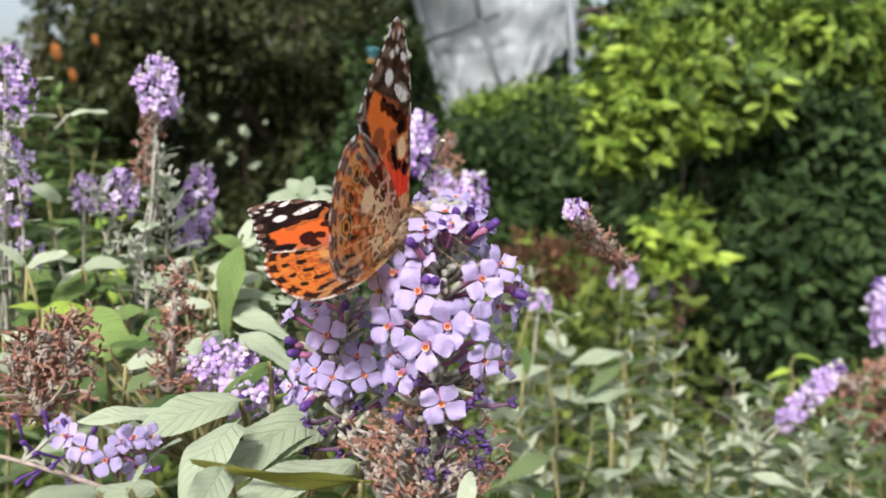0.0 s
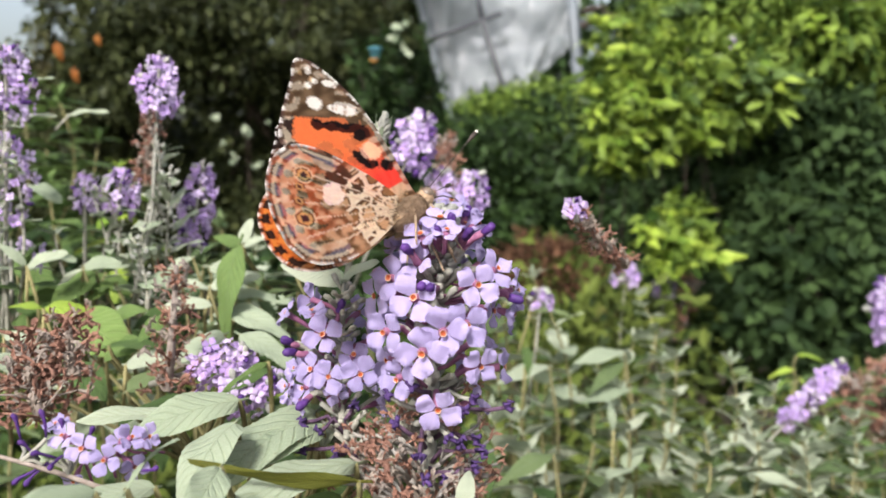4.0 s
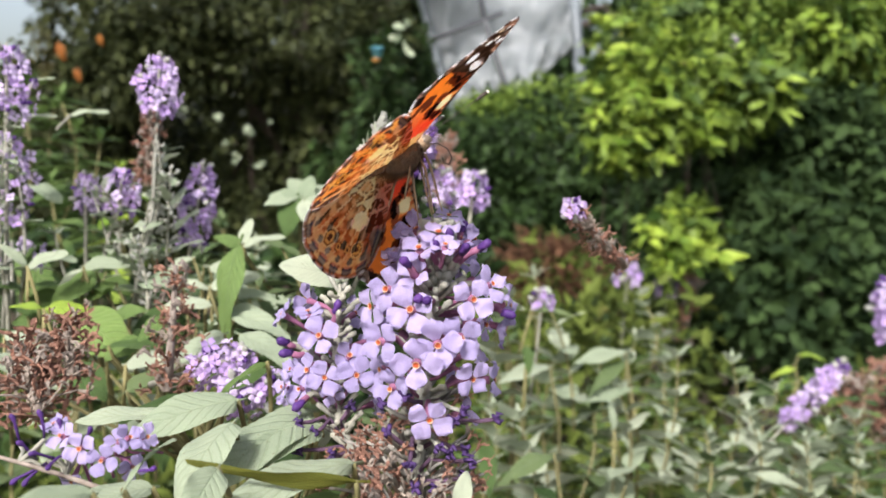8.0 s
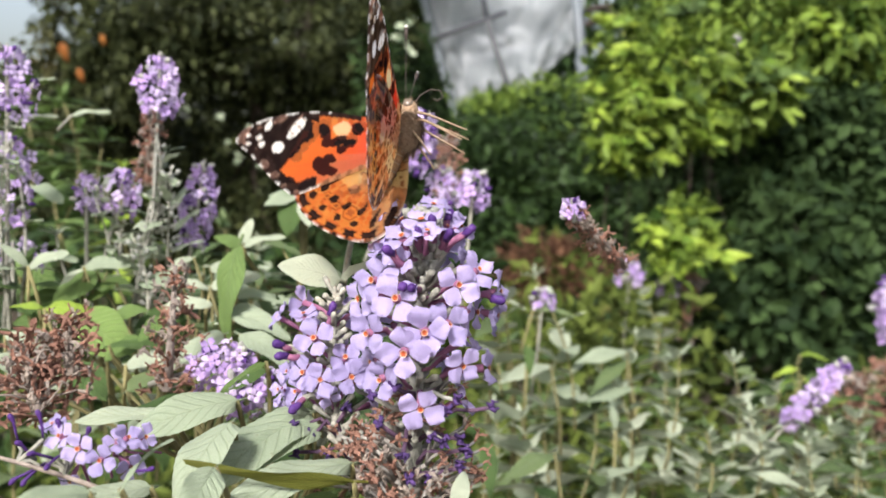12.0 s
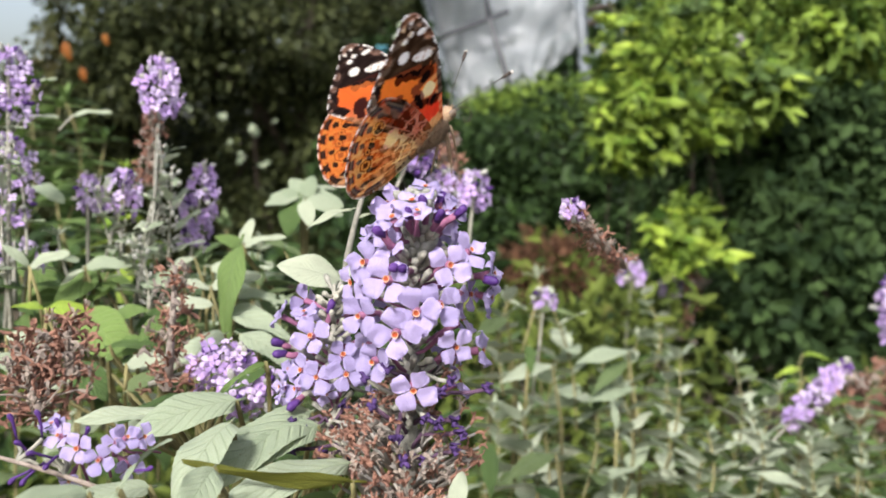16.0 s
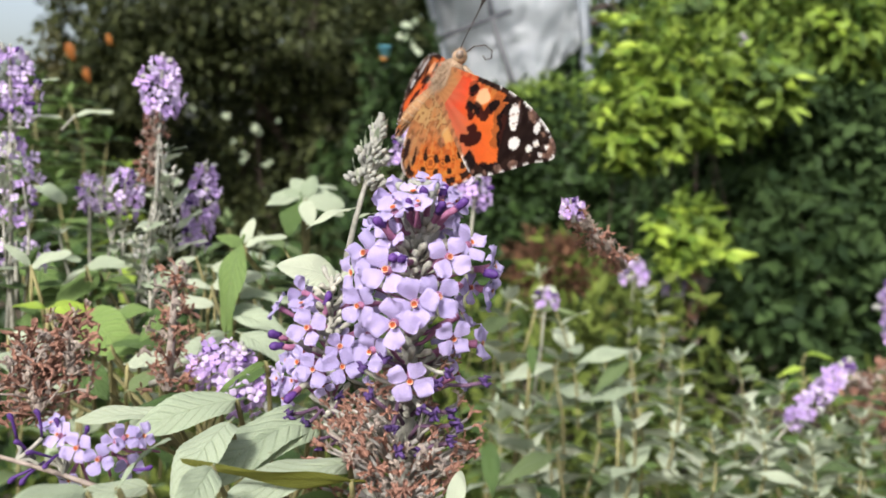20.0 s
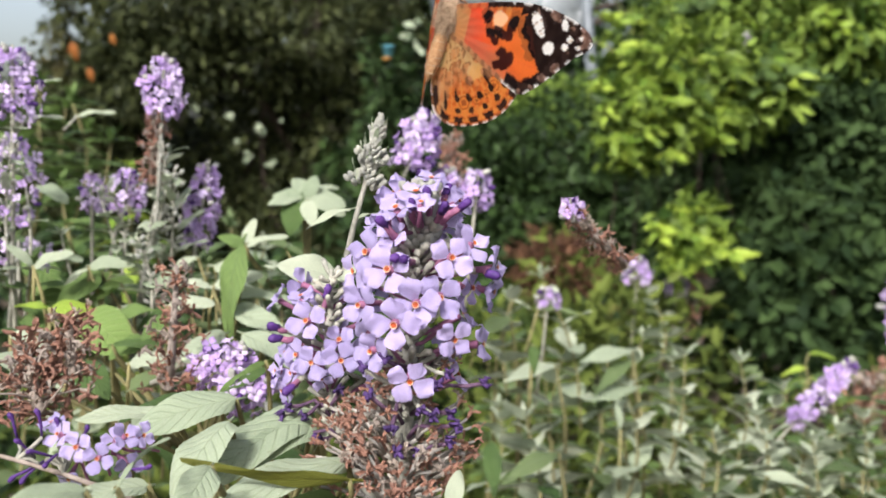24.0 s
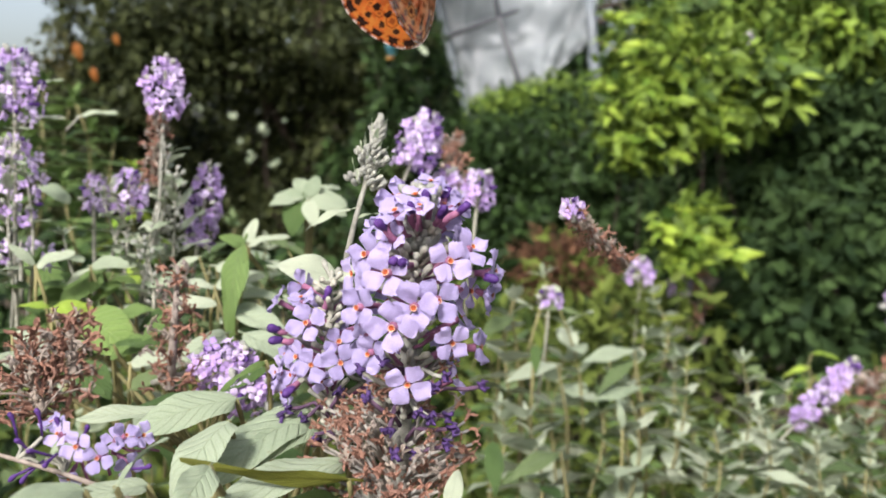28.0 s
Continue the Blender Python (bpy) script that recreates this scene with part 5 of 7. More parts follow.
# ---- flower stalk lying along the lower corner ----
def low_cluster():
    o = Vector((-0.0455, 0.1104, 1.2524))
    t = thing("flower_cluster", o, "lilac florets and dark violet buds on a lying grey stalk", "flower")
    r = random.Random(12)
    pts = [Vector(p) - o for p in ((-0.0608, 0.1050, 1.2593), (-0.0546, 0.1058, 1.2571), (-0.0496, 0.1076, 1.2545), (-0.0439, 0.1102, 1.2508), (-0.0375, 0.1135, 1.2451))]
    part("stem", tube("stem", pts, [0.0002, 0.0003, 0.00035, 0.0004, 0.0005], DRY_PALE, 7), t)
    for p, d, s in (((-0.0474, 0.1072, 1.2584), (0.00, -0.98, 0.24), 0.0052), ((-0.0441, 0.1061, 1.2572), (0.10, -0.98, 0.24), 0.0052), ((-0.0508, 0.1093, 1.2595), (-0.30, -0.74, 0.51), 0.005), ((-0.0424, 0.1123, 1.2582), (0.60, -0.44, 0.47), 0.005),
                    ((-0.0416, 0.1107, 1.2543), (0.60, -0.62, -0.11), 0.005), ((-0.0497, 0.1093, 1.2528), (-0.10, -0.78, -0.50), 0.0048), ((-0.0525, 0.1114, 1.2605), (-0.20, -0.28, 0.85), 0.0045), ((-0.0444, 0.1132, 1.2574), (0.30, -0.41, 0.66), 0.0048), ((-0.0407, 0.1142, 1.2575), (0.80, -0.35, 0.35), 0.0046)):
        root = Vector(p) - o + Vector((r.uniform(-0.002, 0.002), 0.004, -0.004))
        add_floret(t, Vector(p) - o, d, s * 0.86, root, r)
    for p, d in (((-0.0566, 0.1085, 1.2624), (-0.20, -0.06, 1.02)), ((-0.0530, 0.1087, 1.2629), (-0.10, -0.06, 1.02)), ((-0.0526, 0.1050, 1.2586), (-0.50, -0.55, 0.38)), ((-0.0504, 0.1048, 1.2567), (-0.20, -0.93, -0.17)), ((-0.0539, 0.1054, 1.2543), (-0.50, -0.58, -0.52)), ((-0.0475, 0.1114, 1.2597), (0.50, -0.20, 0.73)),
                 ((-0.0513, 0.1105, 1.2611), (0.00, -0.06, 1.02)), ((-0.0554, 0.1054, 1.2545), (-0.80, -0.37, -0.45)), ((-0.0385, 0.1098, 1.2547), (0.90, -0.27, 0.24)), ((-0.0552, 0.1071, 1.2593), (-0.30, -0.41, 0.66))):
        part("bud", r.choice(BUDS), t, aim(Vector(p) - o, d, (0, -1, 0.2), 0.0040))
        q = Vector(p) - o - Vector(d).normalized() * 0.0038
        near_ = min(pts, key=lambda w: (w - q).length)
        part("bud_stalk", tube("bud_stalk", [tuple(q), tuple(q.lerp(near_, 0.6) + Vector((0, 0.001, 0))), tuple(near_)], [0.0003, 0.0003, 0.0004], FELT, 5), t)


low_cluster()

# ---- spent brown flower heads ----
withered_head("withered_flower_head", (-0.0708, 0.1438, 1.25), (-0.0768, 0.1533, 1.2603), 0.019, "spent rosy brown flower head with shrivelled florets", "spent heads", 21, 130, 0.0030, 0.25)
withered_head("withered_flower_head", (-0.0679, 0.1507, 1.2552), (-0.0717, 0.16, 1.2642), 0.013, "short spent rosy brown head with shrivelled florets", "spent heads", 28, 64, 0.0029, 0.2)
withered_head("withered_flower_head", (-0.0557, 0.1670, 1.2473), (-0.0549, 0.1737, 1.2722), 0.012, "narrow spent brown flower head on a thin stalk", "spent heads", 22, 84, 0.0028, 0.45)
withered_head("withered_flower_head", (0.3428, 0.6009, 1.0760), (0.3282, 0.6358, 1.1102), 0.07, "broad spent brown flower head among grey leaves", "spent heads", 23, 200, 0.013, 0.2)
withered_head("withered_flower_head", (0.0427, 0.1975, 1.2680), (0.0274, 0.1760, 1.2826), 0.005, "spent thin flower spike bending over", "spent heads", 24, 80, 0.0022, 0.3)
withered_head("withered_flower_head", (0.3211, 1.1758, 1.0019), (0.3825, 1.2758, 1.1247), 0.04, "spent brown flower spike in the thicket", "spent heads", 25, 90, 0.014, 0.4)
withered_head("withered_flower_head", (0.0018, 0.3387, 1.2724), (0.0006, 0.3523, 1.2969), 0.012, "spent brown flower spike behind the open one", "spent heads", 26, 80, 0.004, 0.3)
withered_head("withered_flower_head", (-0.0888, 0.2533, 1.2833), (-0.0849, 0.2514, 1.3042), 0.0075, "withered lower part of a purple spike", "spent heads", 27, 110, 0.0024, 0.1)

# ---- further flower spikes ----
flower_head("flower_spike", (-0.0832, 0.2504, 1.3042), (0.05, 0.14, 0.99), 0.0180, 0.0125, "purple flower spike in full bloom, blurred by distance", "flower spikes", 31, 70, size=0.0036, stem=0.07)
flower_head("flower_spike", (-0.0802, 0.2667, 1.2628), (0.16, 0.14, 0.99), 0.0285, 0.0115, "purple flower spike leaning a little", "flower spikes", 32, 100, size=0.0036, stem=0.02)
flower_head("flower_spike", (-0.1026, 0.2638, 1.2737), (0.25, 0.14, 0.99), 0.0150, 0.0125, "purple half-open flower spike", "flower spikes", 33, 56, size=0.0036, stem=0.04)
flower_head("flower_spike", (-0.1124, 0.2657, 1.2744), (0.00, 0.14, 0.99), 0.0130, 0.0075, "thin purple flower spike", "flower spikes", 34, 32, size=0.0033, stem=0.03)
flower_head("flower_spike", (-0.1190, 0.2342, 1.3027), (0.00, 0.14, 0.99), 0.0210, 0.0145, "large purple flower spike beside pale leaves", "flower spikes", 35, 90, size=0.0038, stem=0.08)
flower_head("flower_spike", (-0.1191, 0.2301, 1.2741), (0.00, 0.14, 0.99), 0.0260, 0.0150, "fading purple florets round a pale stalk", "flower spikes", 36, 60, size=0.0036, stem=0.03)
flower_head("flower_spike", (-0.1201, 0.2334, 1.2617), (0.00, 0.14, 0.99), 0.0080, 0.0200, "low purple florets round a pale stalk", "flower spikes", 37, 30, size=0.0036, stem=0.01)
flower_head("flower_spike", (-0.0144, 0.2998, 1.2857), (0.45, 0.14, 0.99), 0.0225, 0.0155, "soft purple flower spike behind the main one", "flower spikes", 38, 90, size=0.0046, stem=0.05)
flower_head("flower_spike", (-0.0011, 0.3082, 1.2719), (0.00, 0.14, 0.99), 0.014, 0.012, "soft purple florets behind the main spike", "flower spikes", 39, 36, size=0.0046, stem=0.04)
flower_head("flower_spike", (0.0095, 0.2985, 1.2727), (0.10, 0.14, 0.99), 0.013, 0.012, "soft purple florets at the end of a shoot", "flower spikes", 40, 36, size=0.0046, stem=0.04)
flower_head("flower_spike", (0.0276, 0.1759, 1.2817), (-0.10, 0.14, 0.99), 0.0040, 0.0055, "last purple florets at the tip of a spent spike", "flower spikes", 41, 24, size=0.0025, stem=0.001)
flower_head("flower_spike", (0.1838, 0.4448, 1.1399), (0.95, 0.14, 0.99), 0.0500, 0.0125, "purple flower spike leaning over grey leaves", "flower spikes", 42, 90, size=0.0065, stem=0.07)
flower_head("flower_spike", (0.3681, 0.6894, 1.1254), (-0.05, 0.14, 0.99), 0.055, 0.026, "purple flower spike at the edge of the thicket", "flower spikes", 43, 60, size=0.012, stem=0.12)
flower_head("flower_spike", (0.3093, 1.1847, 1.0650), (0.10, 0.14, 0.99), 0.032, 0.032, "faded purple flower spike", "flower spikes", 44, 30, size=0.016, stem=0.15)
flower_head("flower_spike", (0.5310, 1.5428, 1.4114), (-0.60, 0.14, 0.99), 0.055, 0.02, "small purple flower spike among lime leaves", "flower spikes", 45, 36, size=0.014, stem=0.1)
flower_head("flower_spike", (0.7681, 1.6603, 1.4892), (0.10, 0.14, 0.99), 0.055, 0.022, "small purple flower spike above the lime shrub", "flower spikes", 46, 36, size=0.014, stem=0.1)
flower_head("flower_spike", (0.0470, 0.4118, 1.2117), (0.10, 0.14, 0.99), 0.010, 0.012, "faded purple florets among grey leaves", "flower spikes", 47, 20, size=0.005, stem=0.05)
flower_head("flower_spike", (0.2121, 0.9880, 1.1177), (0.10, 0.14, 0.99), 0.03, 0.03, "faded purple florets in the thicket", "flower spikes", 48, 24, size=0.013, stem=0.1)
flower_head("flower_spike", (-0.0432, 0.1641, 1.2465), (0.90, -0.05, 0.36), 0.0120, 0.0090, "purple florets hanging between leaves", "flower spikes", 49, 60, size=0.0034, stem=0.01)
flower_head("flower_spike", (-0.0514, 0.1706, 1.2505), (0.95, -0.06, 0.31), 0.0130, 0.0080, "purple florets between leaves and a spent head", "flower spikes", 50, 60, size=0.0034, stem=0.01)

# ---- grey stalks and leaves under the left spikes ----
for k, (a, b, kind, size, pairs) in enumerate([
        ((-0.0935, 0.2516, 1.2437), (-0.0830, 0.2549, 1.2933), "silver", 0.012, 8), ((-0.0960, 0.2520, 1.2471), (-0.1063, 0.2585, 1.2795), "silver", 0.012, 5), ((-0.1194, 0.2305, 1.2420), (-0.1191, 0.2349, 1.3003), "silver", 0.012, 4),
        ((-0.1063, 0.2420, 1.2493), (-0.1105, 0.2399, 1.2705), "silver", 0.010, 3), ((-0.0880, 0.2419, 1.2459), (-0.0913, 0.2449, 1.2673), "silver", 0.014, 4), ((-0.1162, 0.2297, 1.2356), (-0.1136, 0.2287, 1.2633), "green", 0.018, 4),
        ((-0.0955, 0.2301, 1.2355), (-0.0959, 0.2387, 1.2599), "green", 0.018, 4), ((-0.0866, 0.2502, 1.2334), (-0.0872, 0.2561, 1.2605), "silver", 0.016, 4), ((-0.0989, 0.2094, 1.2323), (-0.1050, 0.2327, 1.2545), "green", 0.020, 5),
        ((-0.0731, 0.2408, 1.2359), (-0.0727, 0.2542, 1.2590), "grey", 0.018, 4), ((-0.0525, 0.2310, 1.2353), (-0.0556, 0.2445, 1.2589), "grey", 0.020, 5), ((-0.0390, 0.2107, 1.2320), (-0.0440, 0.2237, 1.2531), "grey", 0.018, 5)]):
    leafy_shoot("leafy_shoot", a, b, "pale felted shoot with narrow silvery leaves" if kind == "silver" else "shoot with grey-green leaves below the flower spikes", "shoots under the spikes", 60 + k, kind, pairs, size, "plant", 0.35, 0.4, True, 0.0006)
def grey_stalk(at, tip, width, count, seed):
    """A spent stalk with small felted buds in whorls and narrow silvery leaves."""
    t = thing("flower_stalk", at, "silvery grey stalk with felted bud whorls and narrow leaves", "plant", "grey stalks")
    q = random.Random(seed)
    end = Vector(tip) - Vector(at)
    pts = curve_points((0, 0, 0), end, (q.uniform(-1, 1) * 0.003, 0.001, 0), 7)
    part("stem", tube("stem", pts, [0.0006 - 0.00006 * i for i in range(7)], FELT, 6), t)
    ax = end.normalized()
    side = ax.orthogonal().normalized()
    other = ax.cross(side)
    for k in range(count):
        s = 0.15 + 0.85 * k / count
        i = min(5, int(s * 6))
        a = k * 2.399
        out = side * math.cos(a) + other * math.sin(a)
        p = pts[i].lerp(pts[i + 1], s * 6 - i) + out * width * (0.35 + 0.65 * abs(math.sin(s * 14))) * q.uniform(0.4, 1)
        part("bud", SMALL_BUDS[0], t, aim(p, out + ax * 1.2, (0, 0, 1), 0.0013 * q.uniform(0.6, 1.5)))
        if k % 4 == 0:
            add_leaf(t, "silver", p, out + ax * q.uniform(0.1, 0.9), ax, q.uniform(0.007, 0.012), q, 0.7)


for k, (a, b, w, n) in enumerate([((-0.0907, 0.2487, 1.2582), (-0.0826, 0.2484, 1.2968), 0.0035, 44), ((-0.0829, 0.2510, 1.2595), (-0.0793, 0.2482, 1.2886), 0.003, 32), ((-0.1003, 0.2554, 1.2571), (-0.1042, 0.2590, 1.2829), 0.0025, 26), ((-0.1168, 0.2237, 1.2500), (-0.1160, 0.2277, 1.2989), 0.003, 44), ((-0.0827, 0.2322, 1.2481), (-0.0867, 0.2353, 1.2702), 0.003, 24)]):
    grey_stalk(a, b, w, n, 900 + k)
# green leaves behind the spikes
for k, (a, b, kind, size) in enumerate([((-0.2824, 0.6081, 1.2222), (-0.2780, 0.6223, 1.3200), "green", 0.05), ((-0.2970, 0.5879, 1.2249), (-0.2928, 0.6000, 1.3076), "green", 0.05), ((-0.2869, 0.6867, 1.2073), (-0.2820, 0.6987, 1.2901), "green", 0.05), ((-0.2203, 0.4880, 1.2209), (-0.2301, 0.4944, 1.2670), "green", 0.045), ((-0.2214, 0.5861, 1.2008), (-0.2272, 0.5963, 1.2718), "lime", 0.035), ((-0.1340, 0.4875, 1.2040), (-0.1306, 0.4932, 1.2434), "grey", 0.04), ((-0.1023, 0.4373, 1.2017), (-0.0992, 0.4425, 1.2372), "silver", 0.035), ((-0.3748, 0.7415, 1.2503), (-0.3646, 0.7545, 1.3389), "fresh", 0.045), ((-0.3709, 0.7923, 1.252), (-0.3654, 0.8023, 1.3203), "fresh", 0.045), ((-0.3634, 0.6937, 1.2675), (-0.361, 0.701, 1.3181), "fresh", 0.045), ((-0.3633, 0.8418, 1.2432), (-0.366, 0.8498, 1.2991), "fresh", 0.045)]):
    leafy_shoot("leafy_shoot", a, b, "leafy green shoot behind the flower spikes", "green shoots", 930 + k, kind, 5, size, "plant", 0.1, 0.3, True, 0.0012)
for k, (a, b, kind) in enumerate([((-0.1184, 0.2393, 1.3027), (-0.1089, 0.2401, 1.3066), "silver"), ((-0.1302, 0.3000, 1.3051), (-0.1173, 0.3007, 1.3079), "silver"), ((-0.1243, 0.2610, 1.3139), (-0.1183, 0.2616, 1.3173), "silver"), ((-0.1244, 0.2566, 1.2832), (-0.1112, 0.2465, 1.2813), "silver")]):
    t = thing("leaf", a, "single pale silvery leaf on a flower stalk", "leaf", "single leaves")
    d = Vector(b) - Vector(a)
    part("blade", LEAVES["silver"][k % 2], t, aim((0, 0, 0), d, (0.00, -0.37, 0.96), d.length))
    part("leaf_stalk", tube("leaf_stalk", [tuple(-d * 0.4 + Vector((0, 0, -0.004))), (0, 0, 0)], [0.0005, 0.0004], FELT, 5), t)
for k, (a, b, kind) in enumerate([((-0.1086, 0.2189, 1.2648), (-0.1130, 0.2167, 1.2712), "silver"), ((-0.1083, 0.2189, 1.2648), (-0.0985, 0.2168, 1.2694), "silver"), ((-0.1017, 0.2126, 1.2548), (-0.0916, 0.2103, 1.2586), "lime"), ((-0.1020, 0.2125, 1.2548), (-0.1075, 0.2099, 1.2583), "lime"), ((-0.0735, 0.1917, 1.2461), (-0.0639, 0.1894, 1.2495), "silver"),
                                  ((-0.0637, 0.2290, 1.2576), (-0.0513, 0.2268, 1.2619), "silver"), ((-0.0640, 0.2288, 1.2568), (-0.0718, 0.2262, 1.2608), "silver"), ((-0.0556, 0.2184, 1.2535), (-0.0445, 0.2154, 1.2518), "silver"), ((-0.0980, 0.2290, 1.2632), (-0.0872, 0.2267, 1.2663), "silver"), ((-0.0984, 0.2289, 1.2624), (-0.1041, 0.2253, 1.2591), "silver"),
                                  ((-0.0745, 0.2230, 1.2533), (-0.0637, 0.2207, 1.2565), "silver"), ((-0.0748, 0.2229, 1.2525), (-0.0818, 0.2194, 1.2502), "green"), ((-0.1067, 0.2018, 1.2507), (-0.0976, 0.1988, 1.2500), "silver"), ((-0.0877, 0.2174, 1.2514), (-0.0784, 0.2152, 1.2557), "green"), ((-0.0730, 0.2447, 1.2631), (-0.0803, 0.2412, 1.2611), "silver"), ((-0.0614, 0.2446, 1.2605), (-0.0524, 0.2422, 1.2634), "green"),
                                  ((-0.1038, 0.2419, 1.2484), (-0.1192, 0.2387, 1.2567), "fresh"), ((-0.1028, 0.2268, 1.2485), (-0.114, 0.2231, 1.2525), "fresh"), ((-0.0943, 0.2525, 1.2506), (-0.1021, 0.2495, 1.2584), "fresh"), ((-0.073, 0.2023, 1.2491), (-0.0807, 0.198, 1.2485), "fresh"), ((-0.133, 0.2632, 1.2604), (-0.1222, 0.2585, 1.2539), "fresh"), ((-0.0915, 0.2334, 1.2576), (-0.1001, 0.2288, 1.2553), "fresh"), ((-0.0642, 0.1935, 1.2568), (-0.0694, 0.1889, 1.2539), "fresh")]):
    t = thing("leaf", a, {"silver": "pale silvery leaf below the flower spikes", "green": "green leaf below the flower spikes", "fresh": "broad fresh green leaf below the flower spikes", "lime": "fresh yellow-green leaf below the flower spikes"}[kind], "leaf", "single leaves")
    d = Vector(b) - Vector(a)
    part("blade", LEAVES[kind][k % 2], t, aim((0, 0, 0), d, (-0.10, -0.54, 0.83), d.length * 1.1) @ Matrix.Diagonal((1.25 if k % 3 else 0.9, 1, 1, 1)))
    part("leaf_stalk", tube("leaf_stalk", [tuple(-d * 0.3 + Vector((0, 0.004, -0.03))), tuple(-d * 0.2 + Vector((0, 0.002, -0.008))), (0, 0, 0)], [0.0006, 0.0005, 0.0004], STEM, 5), t)
for k, (u, d) in enumerate([((-0.9065, 2.0291, 1.5009), 0.045), ((-0.8668, 2.0214, 1.4415), 0.035), ((-0.8544, 2.1357, 1.5311), 0.03)]):
    t = thing("leaf", u, "withered orange leaf on the dark tree", "leaf", "withered leaves")
    part("blade", LEAVES["orange"][0], t, aim((0, 0, 0), (0.2, -0.1, -1), (0.00, -0.96, 0.34), d))

# pale blades added to stand in for sky gaps and glints in the tree
for k, (u, d) in enumerate([((-0.5353, 2.312, 1.3028), 0.034), ((-0.5663, 2.3207, 1.2283), 0.026), ((-0.6359, 2.3648, 1.3343), 0.022), ((-0.5065, 2.2986, 1.2059), 0.022), ((-0.72, 2.3661, 1.3564), 0.022), ((-0.1193, 2.3606, 1.5756), 0.045), ((-0.1405, 2.3749, 1.5384), 0.035), ((-0.1087, 2.3521, 1.5151), 0.03), ((-0.7385, 2.4255, 1.4207), 0.018), ((-0.6012, 2.3351, 1.2634), 0.018), ((-0.4851, 2.3453, 1.3163), 0.016)]):
    t = thing("leaf", u, "pale leaf added for a bright sky gap in the dark tree", "leaf", "pale leaves")
    q = random.Random(70 + k)
    for j in range(3):
        part("blade", LEAVES["sage"][j % 2], t, aim((q.uniform(-0.4, 0.4) * d, 0, q.uniform(-0.4, 0.4) * d), (q.uniform(-1, 1), -0.2, q.uniform(-0.8, 0.4)), (q.uniform(-0.9, 0.9), -0.8, q.uniform(-0.2, 0.7)), d * q.uniform(0.4, 0.8)) @ Matrix.Diagonal((1.5, 1, 1, 1)))


def plastic_pot():
    """A small tapered pot with a rolled rim, wedged among twigs."""
    t = thing("plant_pot", (-0.184, 2.2971, 1.496), "small pale blue plastic pot with an orange saucer", "pot")
    v, f = tube_data([(0, 0, -0.012), (0, 0, -0.010), (0, 0, 0.012), (0, 0, 0.0125), (0, 0, 0.016), (0, 0, 0.0165), (0, 0, 0.004)], [0.004, 0.011, 0.015, 0.017, 0.017, 0.014, 0.011], 16)
    part("body", mesh("body", v, f, PALE_BLUE), t)
    v, f = tube_data([(-0.004, 0, -0.022), (-0.004, 0, -0.020), (-0.004, 0, -0.014), (-0.004, 0, -0.0135)], [0.006, 0.010, 0.012, 0.010], 16)
    part("saucer", mesh("saucer", v, f, ORANGE_PLASTIC), t, None, "orange saucer")


plastic_pot()

# ---- grey-leaved thicket in front of the camera, right of the spike ----
r = random.Random(77)
SHOOTS = [((0.0929, 0.4183, 1.1103), (0.1051, 0.4596, 1.1844), 0.026), ((0.1092, 0.4108, 1.1258), (0.1229, 0.4392, 1.1803), 0.022), ((0.1689, 0.4018, 1.124), (0.1946, 0.4159, 1.1474), 0.026), ((0.1492, 0.3911, 1.1229), (0.1501, 0.4064, 1.1586), 0.026), ((0.0634, 0.3798, 1.1277), (0.0709, 0.4061, 1.1687), 0.024), ((0.0169, 0.3415, 1.15), (0.0212, 0.3657, 1.1766), 0.02), ((0.2201, 0.4305, 1.1053), (0.2267, 0.4559, 1.1398), 0.028), ((0.051, 0.3989, 1.1219), (0.0684, 0.488, 1.1766), 0.026), ((0.1191, 0.3802, 1.1222), (0.1275, 0.3945, 1.15), 0.028), ((0.0879, 0.4566, 1.0962), (0.1021, 0.537, 1.1604), 0.026), ((0.1468, 0.5849, 1.1356), (0.1458, 0.631, 1.1751), 0.022),
          ((0.1517, 0.4489, 1.1032), (0.1653, 0.4785, 1.1656), 0.026), ((0.1211, 0.4388, 1.1076), (0.1287, 0.4874, 1.1631), 0.028), ((0.1768, 0.4288, 1.0996), (0.1830, 0.4572, 1.1555), 0.026), ((0.2036, 0.4199, 1.1039), (0.2097, 0.4450, 1.1373), 0.03),
          ((0.0806, 0.3794, 1.1224), (0.0860, 0.4068, 1.1714), 0.030), ((0.0678, 0.4324, 1.1416), (0.0481, 0.4534, 1.2198), 0.026), ((0.0263, 0.3858, 1.1753), (0.0289, 0.4120, 1.2159), 0.024), ((0.0365, 0.3217, 1.1493), (0.0313, 0.3459, 1.1783), 0.024),
          ((0.1108, 0.3600, 1.1236), (0.1219, 0.3856, 1.1589), 0.024), ((0.1722, 0.3802, 1.1140), (0.1738, 0.3955, 1.1497), 0.024)]
for k, (a, b, s) in enumerate(SHOOTS):
    leafy_shoot("leafy_shoot", a, b, "upright shoot with opposite silvery grey leaves", "grey-leaved shoots", 100 + k, "grey" if k % 5 == 4 else "silver", 7, s * 0.92, "plant", 0.05, 0.75, True, 0.00072)
